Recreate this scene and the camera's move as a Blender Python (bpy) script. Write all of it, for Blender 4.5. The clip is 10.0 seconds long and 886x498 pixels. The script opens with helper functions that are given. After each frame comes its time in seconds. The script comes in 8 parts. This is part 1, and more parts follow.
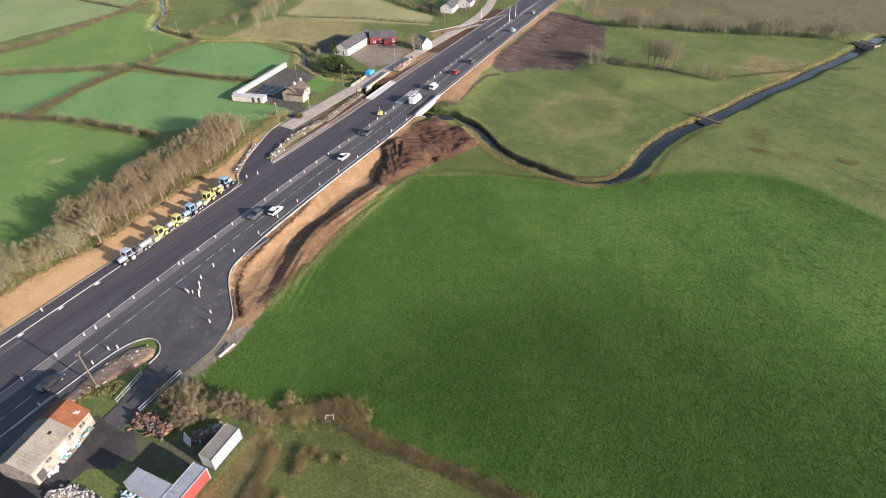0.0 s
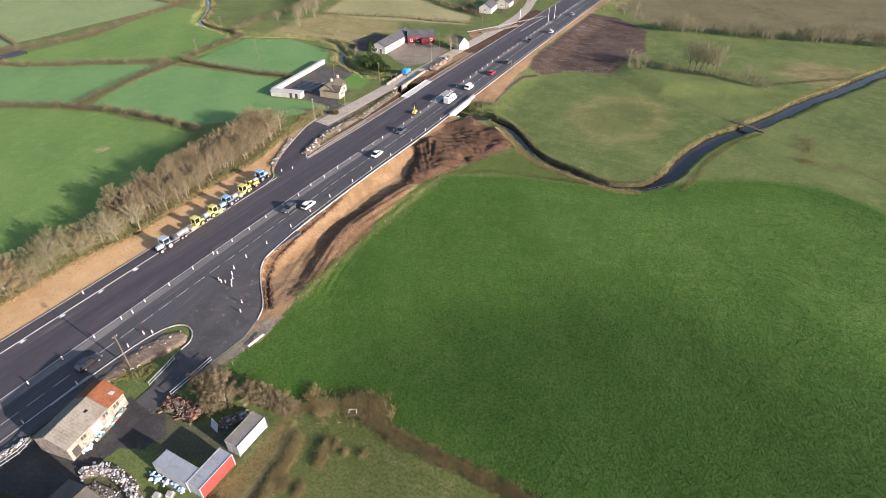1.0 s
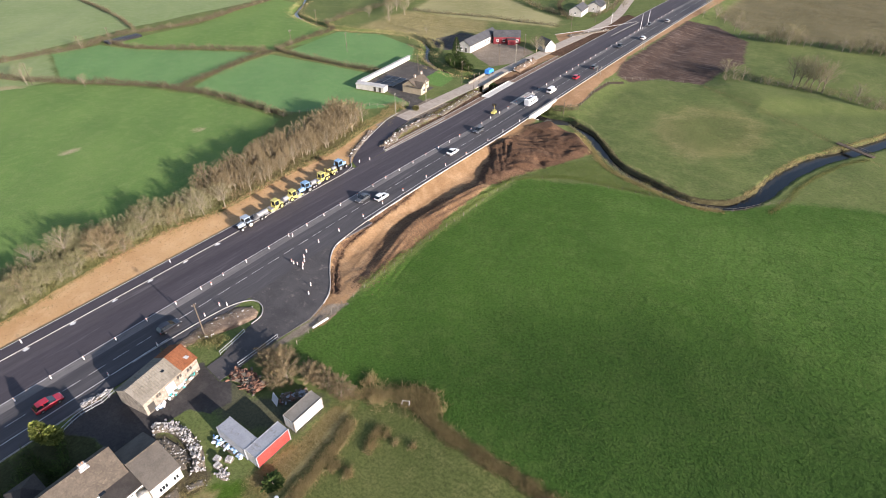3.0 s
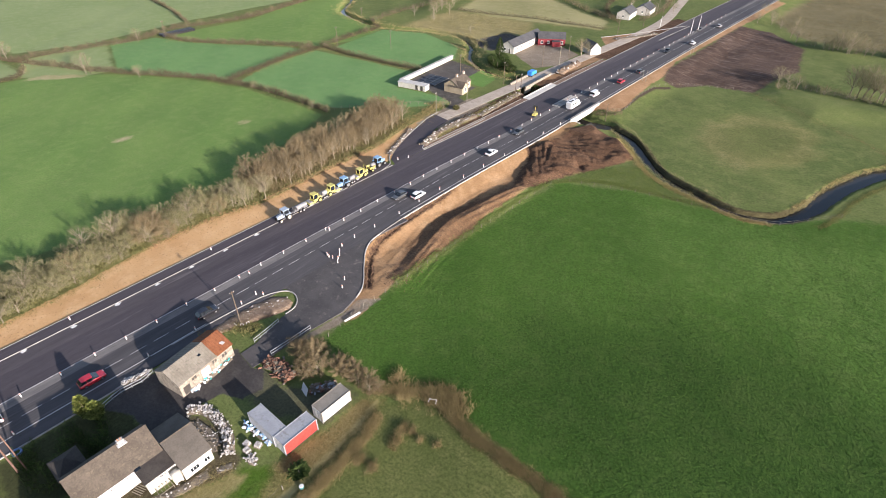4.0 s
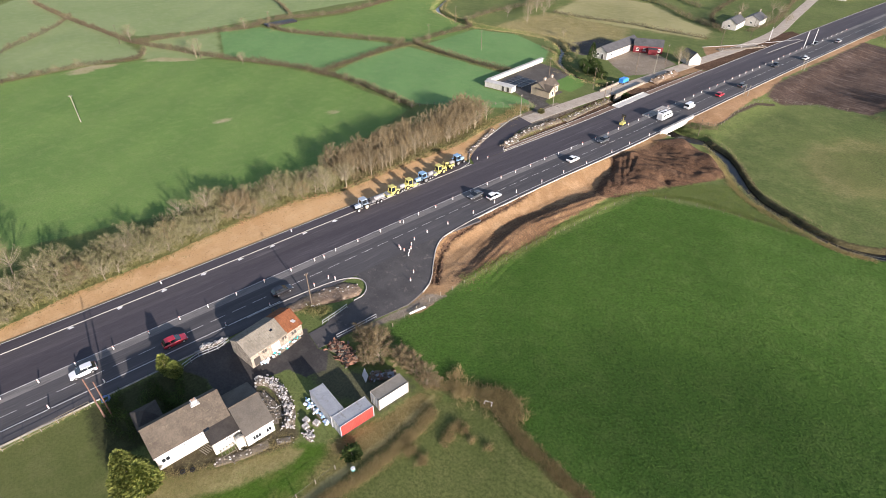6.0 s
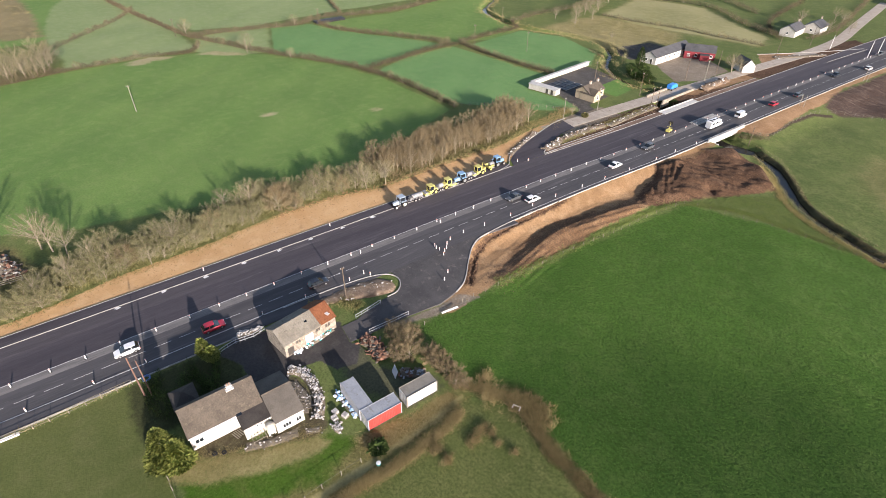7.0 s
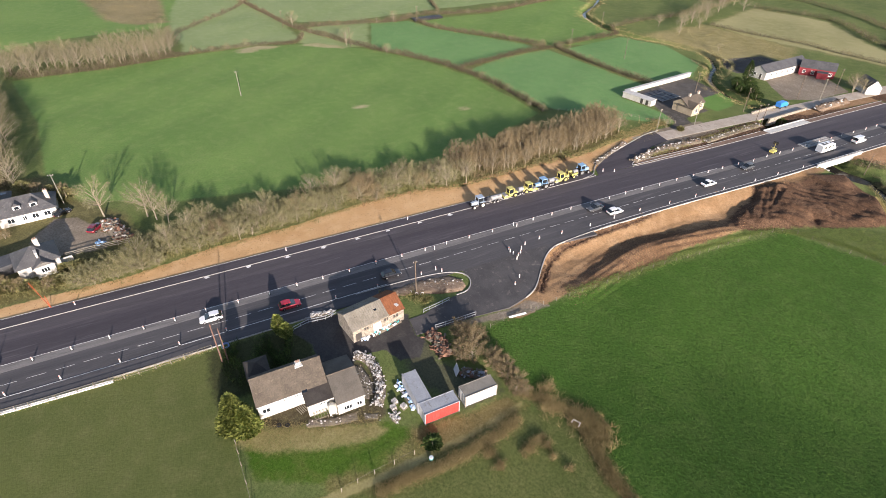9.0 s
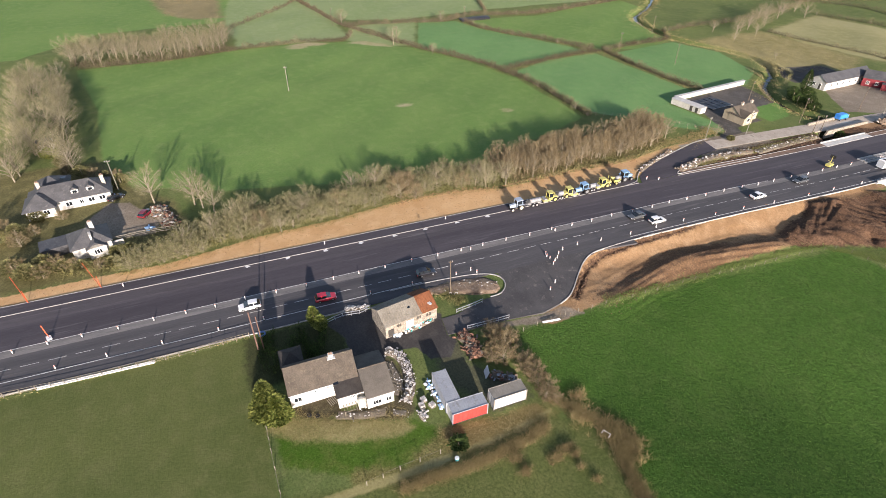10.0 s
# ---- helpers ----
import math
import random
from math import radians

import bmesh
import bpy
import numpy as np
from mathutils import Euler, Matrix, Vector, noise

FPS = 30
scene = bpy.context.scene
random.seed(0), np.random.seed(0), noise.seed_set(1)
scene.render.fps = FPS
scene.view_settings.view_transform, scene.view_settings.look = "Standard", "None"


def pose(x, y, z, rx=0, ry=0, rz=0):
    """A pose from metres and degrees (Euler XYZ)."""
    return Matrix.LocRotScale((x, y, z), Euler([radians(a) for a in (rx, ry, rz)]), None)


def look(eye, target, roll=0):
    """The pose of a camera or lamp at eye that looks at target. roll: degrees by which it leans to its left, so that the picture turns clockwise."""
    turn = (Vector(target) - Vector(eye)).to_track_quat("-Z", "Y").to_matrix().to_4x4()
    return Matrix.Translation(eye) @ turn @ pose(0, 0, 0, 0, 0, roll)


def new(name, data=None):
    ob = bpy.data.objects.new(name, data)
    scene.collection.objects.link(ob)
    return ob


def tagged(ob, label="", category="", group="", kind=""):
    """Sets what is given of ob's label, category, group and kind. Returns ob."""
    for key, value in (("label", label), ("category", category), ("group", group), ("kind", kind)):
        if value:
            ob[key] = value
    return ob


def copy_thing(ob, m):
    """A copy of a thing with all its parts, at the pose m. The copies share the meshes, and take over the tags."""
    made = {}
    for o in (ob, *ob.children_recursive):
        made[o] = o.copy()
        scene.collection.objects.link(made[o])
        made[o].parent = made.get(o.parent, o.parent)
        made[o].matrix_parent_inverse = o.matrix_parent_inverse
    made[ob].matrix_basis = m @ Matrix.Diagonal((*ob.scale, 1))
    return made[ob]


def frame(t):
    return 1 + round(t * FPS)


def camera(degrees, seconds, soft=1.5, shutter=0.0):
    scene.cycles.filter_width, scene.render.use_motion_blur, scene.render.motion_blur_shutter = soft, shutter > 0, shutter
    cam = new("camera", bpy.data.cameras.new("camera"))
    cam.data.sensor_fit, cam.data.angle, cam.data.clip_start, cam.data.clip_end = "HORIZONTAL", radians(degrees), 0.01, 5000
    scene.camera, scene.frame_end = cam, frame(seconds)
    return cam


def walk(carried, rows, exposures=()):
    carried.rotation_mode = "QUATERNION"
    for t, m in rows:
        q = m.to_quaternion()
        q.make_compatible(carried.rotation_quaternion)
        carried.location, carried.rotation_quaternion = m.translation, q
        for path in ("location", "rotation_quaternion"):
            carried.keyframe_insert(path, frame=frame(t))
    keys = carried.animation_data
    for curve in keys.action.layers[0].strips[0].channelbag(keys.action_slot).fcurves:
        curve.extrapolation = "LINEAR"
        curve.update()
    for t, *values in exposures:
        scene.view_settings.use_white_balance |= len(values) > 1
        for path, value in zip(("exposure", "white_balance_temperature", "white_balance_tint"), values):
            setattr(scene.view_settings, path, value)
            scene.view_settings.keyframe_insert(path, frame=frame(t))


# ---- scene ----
# ---------------------------------------------------------------- camera
PI = math.pi
cam = camera(78.88, 10.0, soft=0.6)
YAW = {0: 23.58, 0.5: 25.36, 1: 27.38, 1.5: 29.5, 2: 31.78, 2.5: 33.94, 4: 40.61, 4.5: 42.81, 5: 45.2, 5.5: 47.56,
       7: 54.56, 7.5: 56.92, 8: 59.37, 8.5: 61.74, 9: 64.25, 9.5: 66.6, 10: 69.0}
TILT = {0: 36.22, 2.5: 36.22, 5: 36.25, 7.5: 36.22, 10: 36.16}
ROLL = {0: -0.28, 2.5: -0.15, 5: 0.02, 7.5: 0.1, 10: 0.12}
EYE = 72.0


def at(table, t):
    return float(np.interp(t, list(table), list(table.values())))


walk(cam, [(t, pose(0, 0, EYE, 90 - at(TILT, t), 0, a) @ pose(0, 0, 0, 0, 0, at(ROLL, t))) for t, a in YAW.items()], exposures=[(0, 1.5, 6400, 21), (5, 1.43, 6430, 20), (10, 1.36, 6550, 20)])

# ---------------------------------------------------------------- light
SUN_UP, SUN_FROM = radians(14.5), radians(96)      # height, and compass turn clockwise from +y
world = bpy.data.worlds.new("sky")
scene.world = world
world.use_nodes = True
wn = world.node_tree.nodes
wn.clear()
sky = wn.new("ShaderNodeTexSky")
sky.sky_type = "NISHITA"
sky.sun_disc = False
sky.sun_elevation, sky.sun_rotation = SUN_UP, SUN_FROM
sky.air_density, sky.dust_density, sky.ozone_density = 1.0, 1.0, 1.0
wbg = wn.new("ShaderNodeBackground")
wbg.inputs["Strength"].default_value = 0.09
wout = wn.new("ShaderNodeOutputWorld")
world.node_tree.links.new(sky.outputs[0], wbg.inputs[0])
world.node_tree.links.new(wbg.outputs[0], wout.inputs[0])
lamp = bpy.data.lights.new("sun", "SUN")
lamp.energy, lamp.angle, lamp.color = 4.4, radians(0.55), (1.0, 0.93, 0.82)
sun = new("sun", lamp)
sun.matrix_world = look((math.sin(SUN_FROM) * math.cos(SUN_UP) * 100, math.cos(SUN_FROM) * math.cos(SUN_UP) * 100,
                         math.sin(SUN_UP) * 100), (0, 0, 0))


# ---------------------------------------------------------------- materials
def nodes_of(name):
    m = bpy.data.materials.new(name)
    m.use_nodes = True
    nt = m.node_tree
    return m, nt, nt.nodes["Principled BSDF"]


def node(nt, kind, **values):
    n = nt.nodes.new(kind)
    for k, v in values.items():
        n.inputs[k.replace("_", " ")].default_value = v
    return n


def noise_of(nt, scale, detail=4.0, rough=0.6, stretch=None, shift=0.0):
    geo = nt.nodes.new("ShaderNodeNewGeometry")
    src = geo.outputs["Position"]
    if stretch or shift:
        mp = nt.nodes.new("ShaderNodeMapping")
        mp.inputs["Scale"].default_value = stretch or (1, 1, 1)
        mp.inputs["Location"].default_value = (shift, shift * 1.7, 0)
        nt.links.new(src, mp.inputs["Vector"])
        src = mp.outputs[0]
    n = node(nt, "ShaderNodeTexNoise", Scale=scale, Detail=detail, Roughness=rough)
    nt.links.new(src, n.inputs["Vector"])
    return n.outputs["Fac"]


def ramp(nt, fac, lo, hi, smooth=True):
    n = nt.nodes.new("ShaderNodeMapRange")
    n.interpolation_type = "SMOOTHSTEP" if smooth else "LINEAR"
    n.inputs["From Min"].default_value, n.inputs["From Max"].default_value = lo, hi
    nt.links.new(fac, n.inputs["Value"])
    return n.outputs["Result"]


def mix(nt, fac, a, b, blend="MIX"):
    n = nt.nodes.new("ShaderNodeMix")
    n.data_type, n.blend_type = "RGBA", blend
    for sock, v in ((n.inputs["Factor"], fac), (n.inputs["A"], a), (n.inputs["B"], b)):
        if isinstance(v, (int, float)):
            sock.default_value = v
        elif isinstance(v, tuple):
            sock.default_value = (*v[:3], 1.0)
        else:
            nt.links.new(v, sock)
    return n.outputs["Result"]


def calc(nt, op, a, b=0.0):
    n = nt.nodes.new("ShaderNodeMath")
    n.operation = op
    for sock, v in ((n.inputs[0], a), (n.inputs[1], b)):
        if isinstance(v, (int, float)):
            sock.default_value = v
        else:
            nt.links.new(v, sock)
    return n.outputs[0]


def bump(nt, bsdf, height, strength, distance):
    n = node(nt, "ShaderNodeBump", Strength=strength, Distance=distance)
    nt.links.new(height, n.inputs["Height"])
    nt.links.new(n.outputs[0], bsdf.inputs["Normal"])


def surface(name, c1, c2, coarse=0.4, fine=6.0, rough=0.85, relief=0.3, depth=0.05, metal=0.0, stretch=None, vary=0.0,
            wear=None, gloss=0.3):
    """A worn surface: two colours mixed at two scales, an optional third as wear patches, relief from the fine scale."""
    m, nt, b = nodes_of(name)
    big = noise_of(nt, coarse, 5.0, 0.62, stretch)
    small = noise_of(nt, fine, 3.0, 0.6, stretch, 3.1)
    both = calc(nt, "ADD", calc(nt, "MULTIPLY", big, 0.6), calc(nt, "MULTIPLY", small, 0.4))
    col = mix(nt, ramp(nt, both, 0.34, 0.66), c1, c2)
    if wear:
        col = mix(nt, ramp(nt, noise_of(nt, coarse * 2.3, 6.0, 0.7, stretch, 9.0), 0.55, 0.7), col, wear)
    if vary:
        info = nt.nodes.new("ShaderNodeObjectInfo")
        h = nt.nodes.new("ShaderNodeHueSaturation")
        nt.links.new(col, h.inputs["Color"])
        nt.links.new(calc(nt, "ADD", calc(nt, "MULTIPLY", info.outputs["Random"], vary * 2), 1 - vary), h.inputs["Value"])
        col = h.outputs[0]
    nt.links.new(col, b.inputs["Base Color"])
    b.inputs["Roughness"].default_value, b.inputs["Metallic"].default_value = rough, metal
    b.inputs["Specular IOR Level"].default_value = gloss
    if relief:
        bump(nt, b, small, relief, depth)
    return m


def paint(name, c, rough=0.35, metal=0.0, coat=0.0, dirt=0.15):
    m, nt, b = nodes_of(name)
    g = ramp(nt, noise_of(nt, 1.7, 5.0, 0.65), 0.45, 0.75)
    col = mix(nt, calc(nt, "MULTIPLY", g, dirt), c, (0.16, 0.13, 0.1))
    nt.links.new(col, b.inputs["Base Color"])
    b.inputs["Roughness"].default_value, b.inputs["Metallic"].default_value = rough, metal
    b.inputs["Coat Weight"].default_value = coat
    return m


def glass_dark(name, c=(0.015, 0.02, 0.025)):
    m, nt, b = nodes_of(name)
    b.inputs["Base Color"].default_value = (*c, 1)
    b.inputs["Roughness"].default_value = 0.06
    b.inputs["Specular IOR Level"].default_value = 0.7
    return m


ASPHALT_NEW = surface("new_asphalt", (0.042, 0.0365, 0.042), (0.066, 0.058, 0.065), 0.3, 9, 0.75, 0.25, 0.01,
                      stretch=(1, 0.06, 1), wear=(0.09, 0.082, 0.087))
ASPHALT_EDGE = surface("dusted_new_asphalt", (0.05, 0.044, 0.049), (0.08, 0.071, 0.077), 0.3, 9, 0.78, 0.25, 0.01, stretch=(1, 0.05, 1), wear=(0.11, 0.1, 0.102))
ASPHALT_OLD = surface("trafficked_asphalt", (0.052, 0.05, 0.053), (0.082, 0.078, 0.08), 0.5, 9, 0.8, 0.25, 0.01,
                      stretch=(1, 0.05, 1), wear=(0.11, 0.105, 0.105))
ASPHALT_DUST = surface("dusty_asphalt", (0.10, 0.095, 0.095), (0.19, 0.18, 0.17), 0.5, 8, 0.9, 0.25, 0.01,
                       stretch=(1, 0.08, 1), wear=(0.08, 0.075, 0.075))
ASPHALT_BELL = surface("tracked_junction_asphalt", (0.05, 0.047, 0.048), (0.085, 0.08, 0.078), 0.22, 7, 0.85, 0.3, 0.015, wear=(0.15, 0.135, 0.118))
ASPHALT_LANE = surface("grey_lane_asphalt", (0.3, 0.255, 0.205), (0.42, 0.365, 0.3), 0.3, 5, 0.9, 0.3, 0.02,
                       wear=(0.2, 0.165, 0.13))
YARD = surface("yard_asphalt", (0.05, 0.048, 0.05), (0.085, 0.08, 0.078), 0.22, 5, 0.85, 0.3, 0.02, wear=(0.11, 0.1, 0.09))
CONCRETE = surface("pale_concrete", (0.38, 0.37, 0.345), (0.52, 0.51, 0.48), 0.7, 7, 0.85, 0.2, 0.01, wear=(0.42, 0.4, 0.36))
KERB = surface("kerb_concrete", (0.24, 0.23, 0.215), (0.36, 0.35, 0.33), 0.8, 7, 0.85, 0.2, 0.01)
LINE_WHITE = surface("road_line_paint", (0.45, 0.45, 0.44), (0.62, 0.62, 0.6), 1.2, 11, 0.6, 0.1, 0.004, wear=(0.35, 0.34, 0.33))
WATER_M, _nt, _b = nodes_of("stream_water")
_b.inputs["Base Color"].default_value = (0.025, 0.024, 0.02, 1)
_b.inputs["Specular IOR Level"].default_value = 0.22
_b.inputs["Roughness"].default_value = 0.12
bump(_nt, _b, noise_of(_nt, 1.6, 4.0), 0.12, 0.05)


# ---------------------------------------------------------------- mesh helpers
class Geo:
    """Vertices and faces of one mesh, gathered piece by piece."""

    def __init__(self):
        self.v, self.f = [], []

    def add(self, verts, faces):
        n = len(self.v)
        self.v += [tuple(p) for p in verts]
        self.f += [tuple(n + i for i in q) for q in faces]
        return self

    def box(self, cx, cy, cz, sx, sy, sz, turn=0.0, taper=1.0):
        c, s = math.cos(radians(turn)), math.sin(radians(turn))
        pts = []
        for dz, k in ((-0.5, 1.0), (0.5, taper)):
            for dx, dy in ((-0.5, -0.5), (0.5, -0.5), (0.5, 0.5), (-0.5, 0.5)):
                x, y = dx * sx * k, dy * sy * k
                pts.append((cx + x * c - y * s, cy + x * s + y * c, cz + dz * sz))
        return self.add(pts, [(3, 2, 1, 0), (4, 5, 6, 7), (0, 1, 5, 4), (1, 2, 6, 5), (2, 3, 7, 6), (3, 0, 4, 7)])

    def tube(self, p, q, r0, r1=None, n=8, caps=True):
        p, q = Vector(p), Vector(q)
        r1 = r0 if r1 is None else r1
        d = (q - p).normalized()
        a = d.orthogonal().normalized()
        b = d.cross(a)
        pts = []
        for o, r in ((p, r0), (q, r1)):
            for i in range(n):
                w = 2 * PI * i / n
                pts.append(o + (a * math.cos(w) + b * math.sin(w)) * r)
        fs = [(i, (i + 1) % n, n + (i + 1) % n, n + i) for i in range(n)]
        if caps:
            fs += [tuple(reversed(range(n))), tuple(range(n, 2 * n))]
        return self.add(pts, fs)

    def prism(self, outline, z0, z1):
        """An outline (x, y), counter-clockwise, raised from z0 to z1."""
        n = len(outline)
        pts = [(x, y, z0) for x, y in outline] + [(x, y, z1) for x, y in outline]
        return self.add(pts, [tuple(reversed(range(n))), tuple(range(n, 2 * n))] +
                        [(i, (i + 1) % n, n + (i + 1) % n, n + i) for i in range(n)])

    def loft(self, rings, close=True):
        n = len(rings[0])
        pts = [p for r in rings for p in r]
        fs = []
        for k in range(len(rings) - 1):
            for i in range(n):
                j = (i + 1) % n
                fs.append((k * n + i, k * n + j, (k + 1) * n + j, (k + 1) * n + i))
        if close:
            fs += [tuple(reversed(range(n))), tuple(range((len(rings) - 1) * n, len(rings) * n))]
        return self.add(pts, fs)

    def mesh(self, name, material, smooth=False):
        me = bpy.data.meshes.new(name)
        me.from_pydata(self.v, [], self.f)
        me.materials.append(material)
        if smooth:
            me.polygons.foreach_set("use_smooth", [True] * len(me.polygons))
        me.update()
        return me


def part(name, geo, material, parent=None, label="", smooth=False, kind=""):
    """Links one mesh object, as a part of parent where one is given."""
    ob = new(name, geo.mesh(name, material, smooth))
    if parent:
        ob.parent = parent
    return tagged(ob, label=label, kind=kind)


def thing(name, x, y, z=0.0, turn=0.0, label="", category="", group=""):
    ob = new(name)
    ob.empty_display_size = 0.3
    ob.matrix_basis = pose(x, y, z, 0, 0, turn)
    return tagged(ob, label, category, group)


def structure(name, geo, material, label="", category="", smooth=False):
    return tagged(new(name, geo.mesh(name, material, smooth)), label, category, kind="structure")


def lerp_line(points, step):
    """Points every step metres along a polyline smoothed by Catmull-Rom."""
    p = [Vector((*q, 0)) for q in points]
    p = [2 * p[0] - p[1]] + p + [2 * p[-1] - p[-2]]
    fine = []
    for i in range(1, len(p) - 2):
        n = max(2, int((p[i + 1] - p[i]).length / step))
        for k in range(n):
            t = k / n
            fine.append(0.5 * ((2 * p[i]) + (p[i + 1] - p[i - 1]) * t + (2 * p[i - 1] - 5 * p[i] + 4 * p[i + 1] - p[i + 2]) * t * t
                               + (3 * p[i] - p[i - 1] - 3 * p[i + 1] + p[i + 2]) * t ** 3))
    fine.append(p[-2])
    return [(q.x, q.y) for q in fine]


def sideways(line):
    """Unit normals to the left of each point of a line."""
    out = []
    for i in range(len(line)):
        a, b = line[max(i - 1, 0)], line[min(i + 1, len(line) - 1)]
        d = Vector((b[0] - a[0], b[1] - a[1])).normalized()
        out.append((-d.y, d.x))
    return out


def ribbon(geo, line, left, right, z0, z1):
    """A slab that follows a line, from left to right of it (metres, left positive), z0 to z1."""
    nn = sideways(line)
    rings = []
    for (x, y), (nx, ny) in zip(line, nn):
        rings.append([(x + nx * right, y + ny * right, z0), (x + nx * left, y + ny * left, z0),
                      (x + nx * left, y + ny * left, z1), (x + nx * right, y + ny * right, z1)])
    return geo.loft(rings)


# ---------------------------------------------------------------- ground
def inside(px, py, poly):
    """Signed distance to a polygon's edge, positive inside, for arrays of points."""
    d = np.full(px.shape, 1e9)
    ins = np.zeros(px.shape, bool)
    for (ax, ay), (bx, by) in zip(poly, poly[1:] + poly[:1]):
        ex, ey = bx - ax, by - ay
        t = np.clip(((px - ax) * ex + (py - ay) * ey) / (ex * ex + ey * ey + 1e-9), 0, 1)
        d = np.minimum(d, np.hypot(px - ax - t * ex, py - ay - t * ey))
        if ay != by:
            ins ^= ((ay > py) != (by > py)) & (px < ex * (py - ay) / ey + ax)
    return np.where(ins, d, -d)


def away(px, py, line):
    """Distance to a polyline, for arrays of points."""
    d = np.full(px.shape, 1e9)
    for (ax, ay), (bx, by) in zip(line, line[1:]):
        ex, ey = bx - ax, by - ay
        t = np.clip(((px - ax) * ex + (py - ay) * ey) / (ex * ex + ey * ey + 1e-9), 0, 1)
        d = np.minimum(d, np.hypot(px - ax - t * ex, py - ay - t * ey))
    return d


def step(a, b, v):
    t = np.clip((v - a) / (b - a), 0, 1)
    return t * t * (3 - 2 * t)


def road_shift(y):
    """How far the road bends to the east, north of the junction."""
    return 1.2 * step(95.0, 150.0, y) + 3.2 * (np.maximum(y - 160.0, 0.0) / 240.0) ** 2


STREAM = [(-116, 181), (-101, 173), (-90, 168.5), (-77.4, 165), (-69.6, 166.2), (-60.8, 162.8), (-54.7, 157.8), (-49, 151.4),
          (-42.5, 145.2), (-35.2, 141.8), (-27.8, 139.3), (-19.3, 137.4), (-12.3, 139.7), (-7.9, 144.2), (-4.7, 152.3),
          (-3.2, 161), (-0.4, 171.1), (4.7, 184.4), (10.6, 193.6), (20.2, 210.8), (32, 234.4), (43, 253.1), (55.3, 276.2),
          (69.2, 301.4), (90, 345)]
BROOK = [(-320, 275), (-293.6, 252.6), (-275.5, 234.2), (-258.9, 213.7), (-240, 206), (-215, 203), (-190, 212), (-172.5, 213.6),
         (-159.2, 205.7), (-147.2, 189.9), (-131.5, 182), (-116, 181)]
STREAM_L, BROOK_L = lerp_line(STREAM, 2.0), lerp_line(BROOK, 2.5)

LUSH = [(-62.8, 38), (-63.6, 48.4), (-63.8, 62), (-64.2, 76), (-64.0, 86), (-63.4, 96), (-63.0, 108), (-61.6, 121.6), (-56.4, 124.6), (-49.2, 127), (-42.9, 130.2), (-36, 131.8),
        (-22, 135.5), (-9.5, 138.7), (6.5, 154), (21, 160), (33.7, 161.9), (43.1, 157.4), (56, 147), (90, 130), (200, 70), (200, 10),
        (60, 25), (20, 36), (-10, 40.5), (-20, 41), (-30, 41.5), (-36, 44.5), (-41, 42), (-47, 38)]
EARTH_W = [(-104.3, -60), (-108, -60), (-108.4, -33), (-108.3, -22), (-111.7, -4), (-112.9, 16.3), (-115.6, 31.6), (-115.2, 48),
           (-112.2, 60), (-113.4, 80), (-113.4, 100), (-117, 118), (-118.5, 134), (-116, 134), (-111, 112), (-104.3, 98)]
EARTH_E = [(-81.6, 78), (-80.0, 66), (-77.0, 60.8), (-73, 57.0), (-69, 52.6), (-68.0, 49.0), (-62.4, 44), (-62.2, 48), (-64.2, 56),
           (-64.8, 61), (-65.0, 70), (-65.2, 80), (-66, 90), (-66.6, 100), (-65.8, 109), (-66, 113), (-70, 122), (-76, 129), (-78.5, 150),
           (-81.5, 150), (-82.5, 95)]
EARTH_N = [(-79, 173), (-77.5, 172), (-71, 178), (-73.5, 208), (-73.5, 225), (-76.5, 243), (-73, 345), (-70, 400), (-76, 400), (-78.6, 320)]
BUND = [(-65.2, 60), (-66.2, 65), (-68.0, 70.5), (-69.8, 78), (-70.9, 85), (-70.0, 93), (-69.5, 102), (-67.6, 111)]
SOIL_A = [(-78.5, 131), (-77.5, 150), (-72.4, 160.5), (-61, 158.5), (-51, 149), (-55, 138.5), (-60, 129), (-62.5, 122), (-66.5, 112),
          (-70, 110), (-73, 118), (-75, 126)]
SOIL_N = [(-75.5, 230), (-72, 219), (-66, 217), (-57, 228), (-41, 231), (-38.5, 252), (-34, 270), (-39.5, 306), (-60, 330), (-74, 325)]
SOIL_NW = [(-106, 226), (-107.5, 240), (-106, 270), (-110, 300), (-104, 318), (-94, 312), (-96, 290), (-98.5, 250), (-100.5, 226)]
VERGE_NW = [(-101.5, 110), (-107.5, 120), (-109.3, 135), (-109, 165), (-108, 186), (-105, 190), (-102.5, 222), (-100, 222), (-101.6, 140)]
EARTH_NW = [(-108.2, 188), (-104.5, 190), (-102.4, 224), (-105.5, 232), (-108.4, 214)]
SOIL_B = [(-72, 113.5), (-72.5, 103), (-74, 95.4), (-75.4, 88), (-75, 79.4), (-73.1, 72.8), (-70.2, 66.3), (-67.4, 60), (-65.0, 60), (-64.9, 68), (-65.0, 76), (-65.2, 84), (-66.2, 92),
          (-66.6, 102), (-66.0, 111)]
SOIL_K = [(-79.9, 100), (-79.7, 78), (-79, 69), (-76.4, 62.8), (-72.8, 58.9), (-67.9, 54.2), (-66.9, 55.2), (-71.6, 60), (-75, 63.4), (-77.4, 69), (-78, 78), (-78.6, 92)]
DRY_NE = [(-46, 199), (-35, 213), (-21, 203), (-17, 185), (-21, 167), (-28, 163), (-41, 174)]
DRY_B = [(22, 262), (30, 285), (52, 282), (48, 262), (36, 252)]
HEATH_NE = [(-66, 352), (-44, 326), (-20, 324), (10, 330), (60, 340), (140, 360), (200, 480), (-60, 520)]
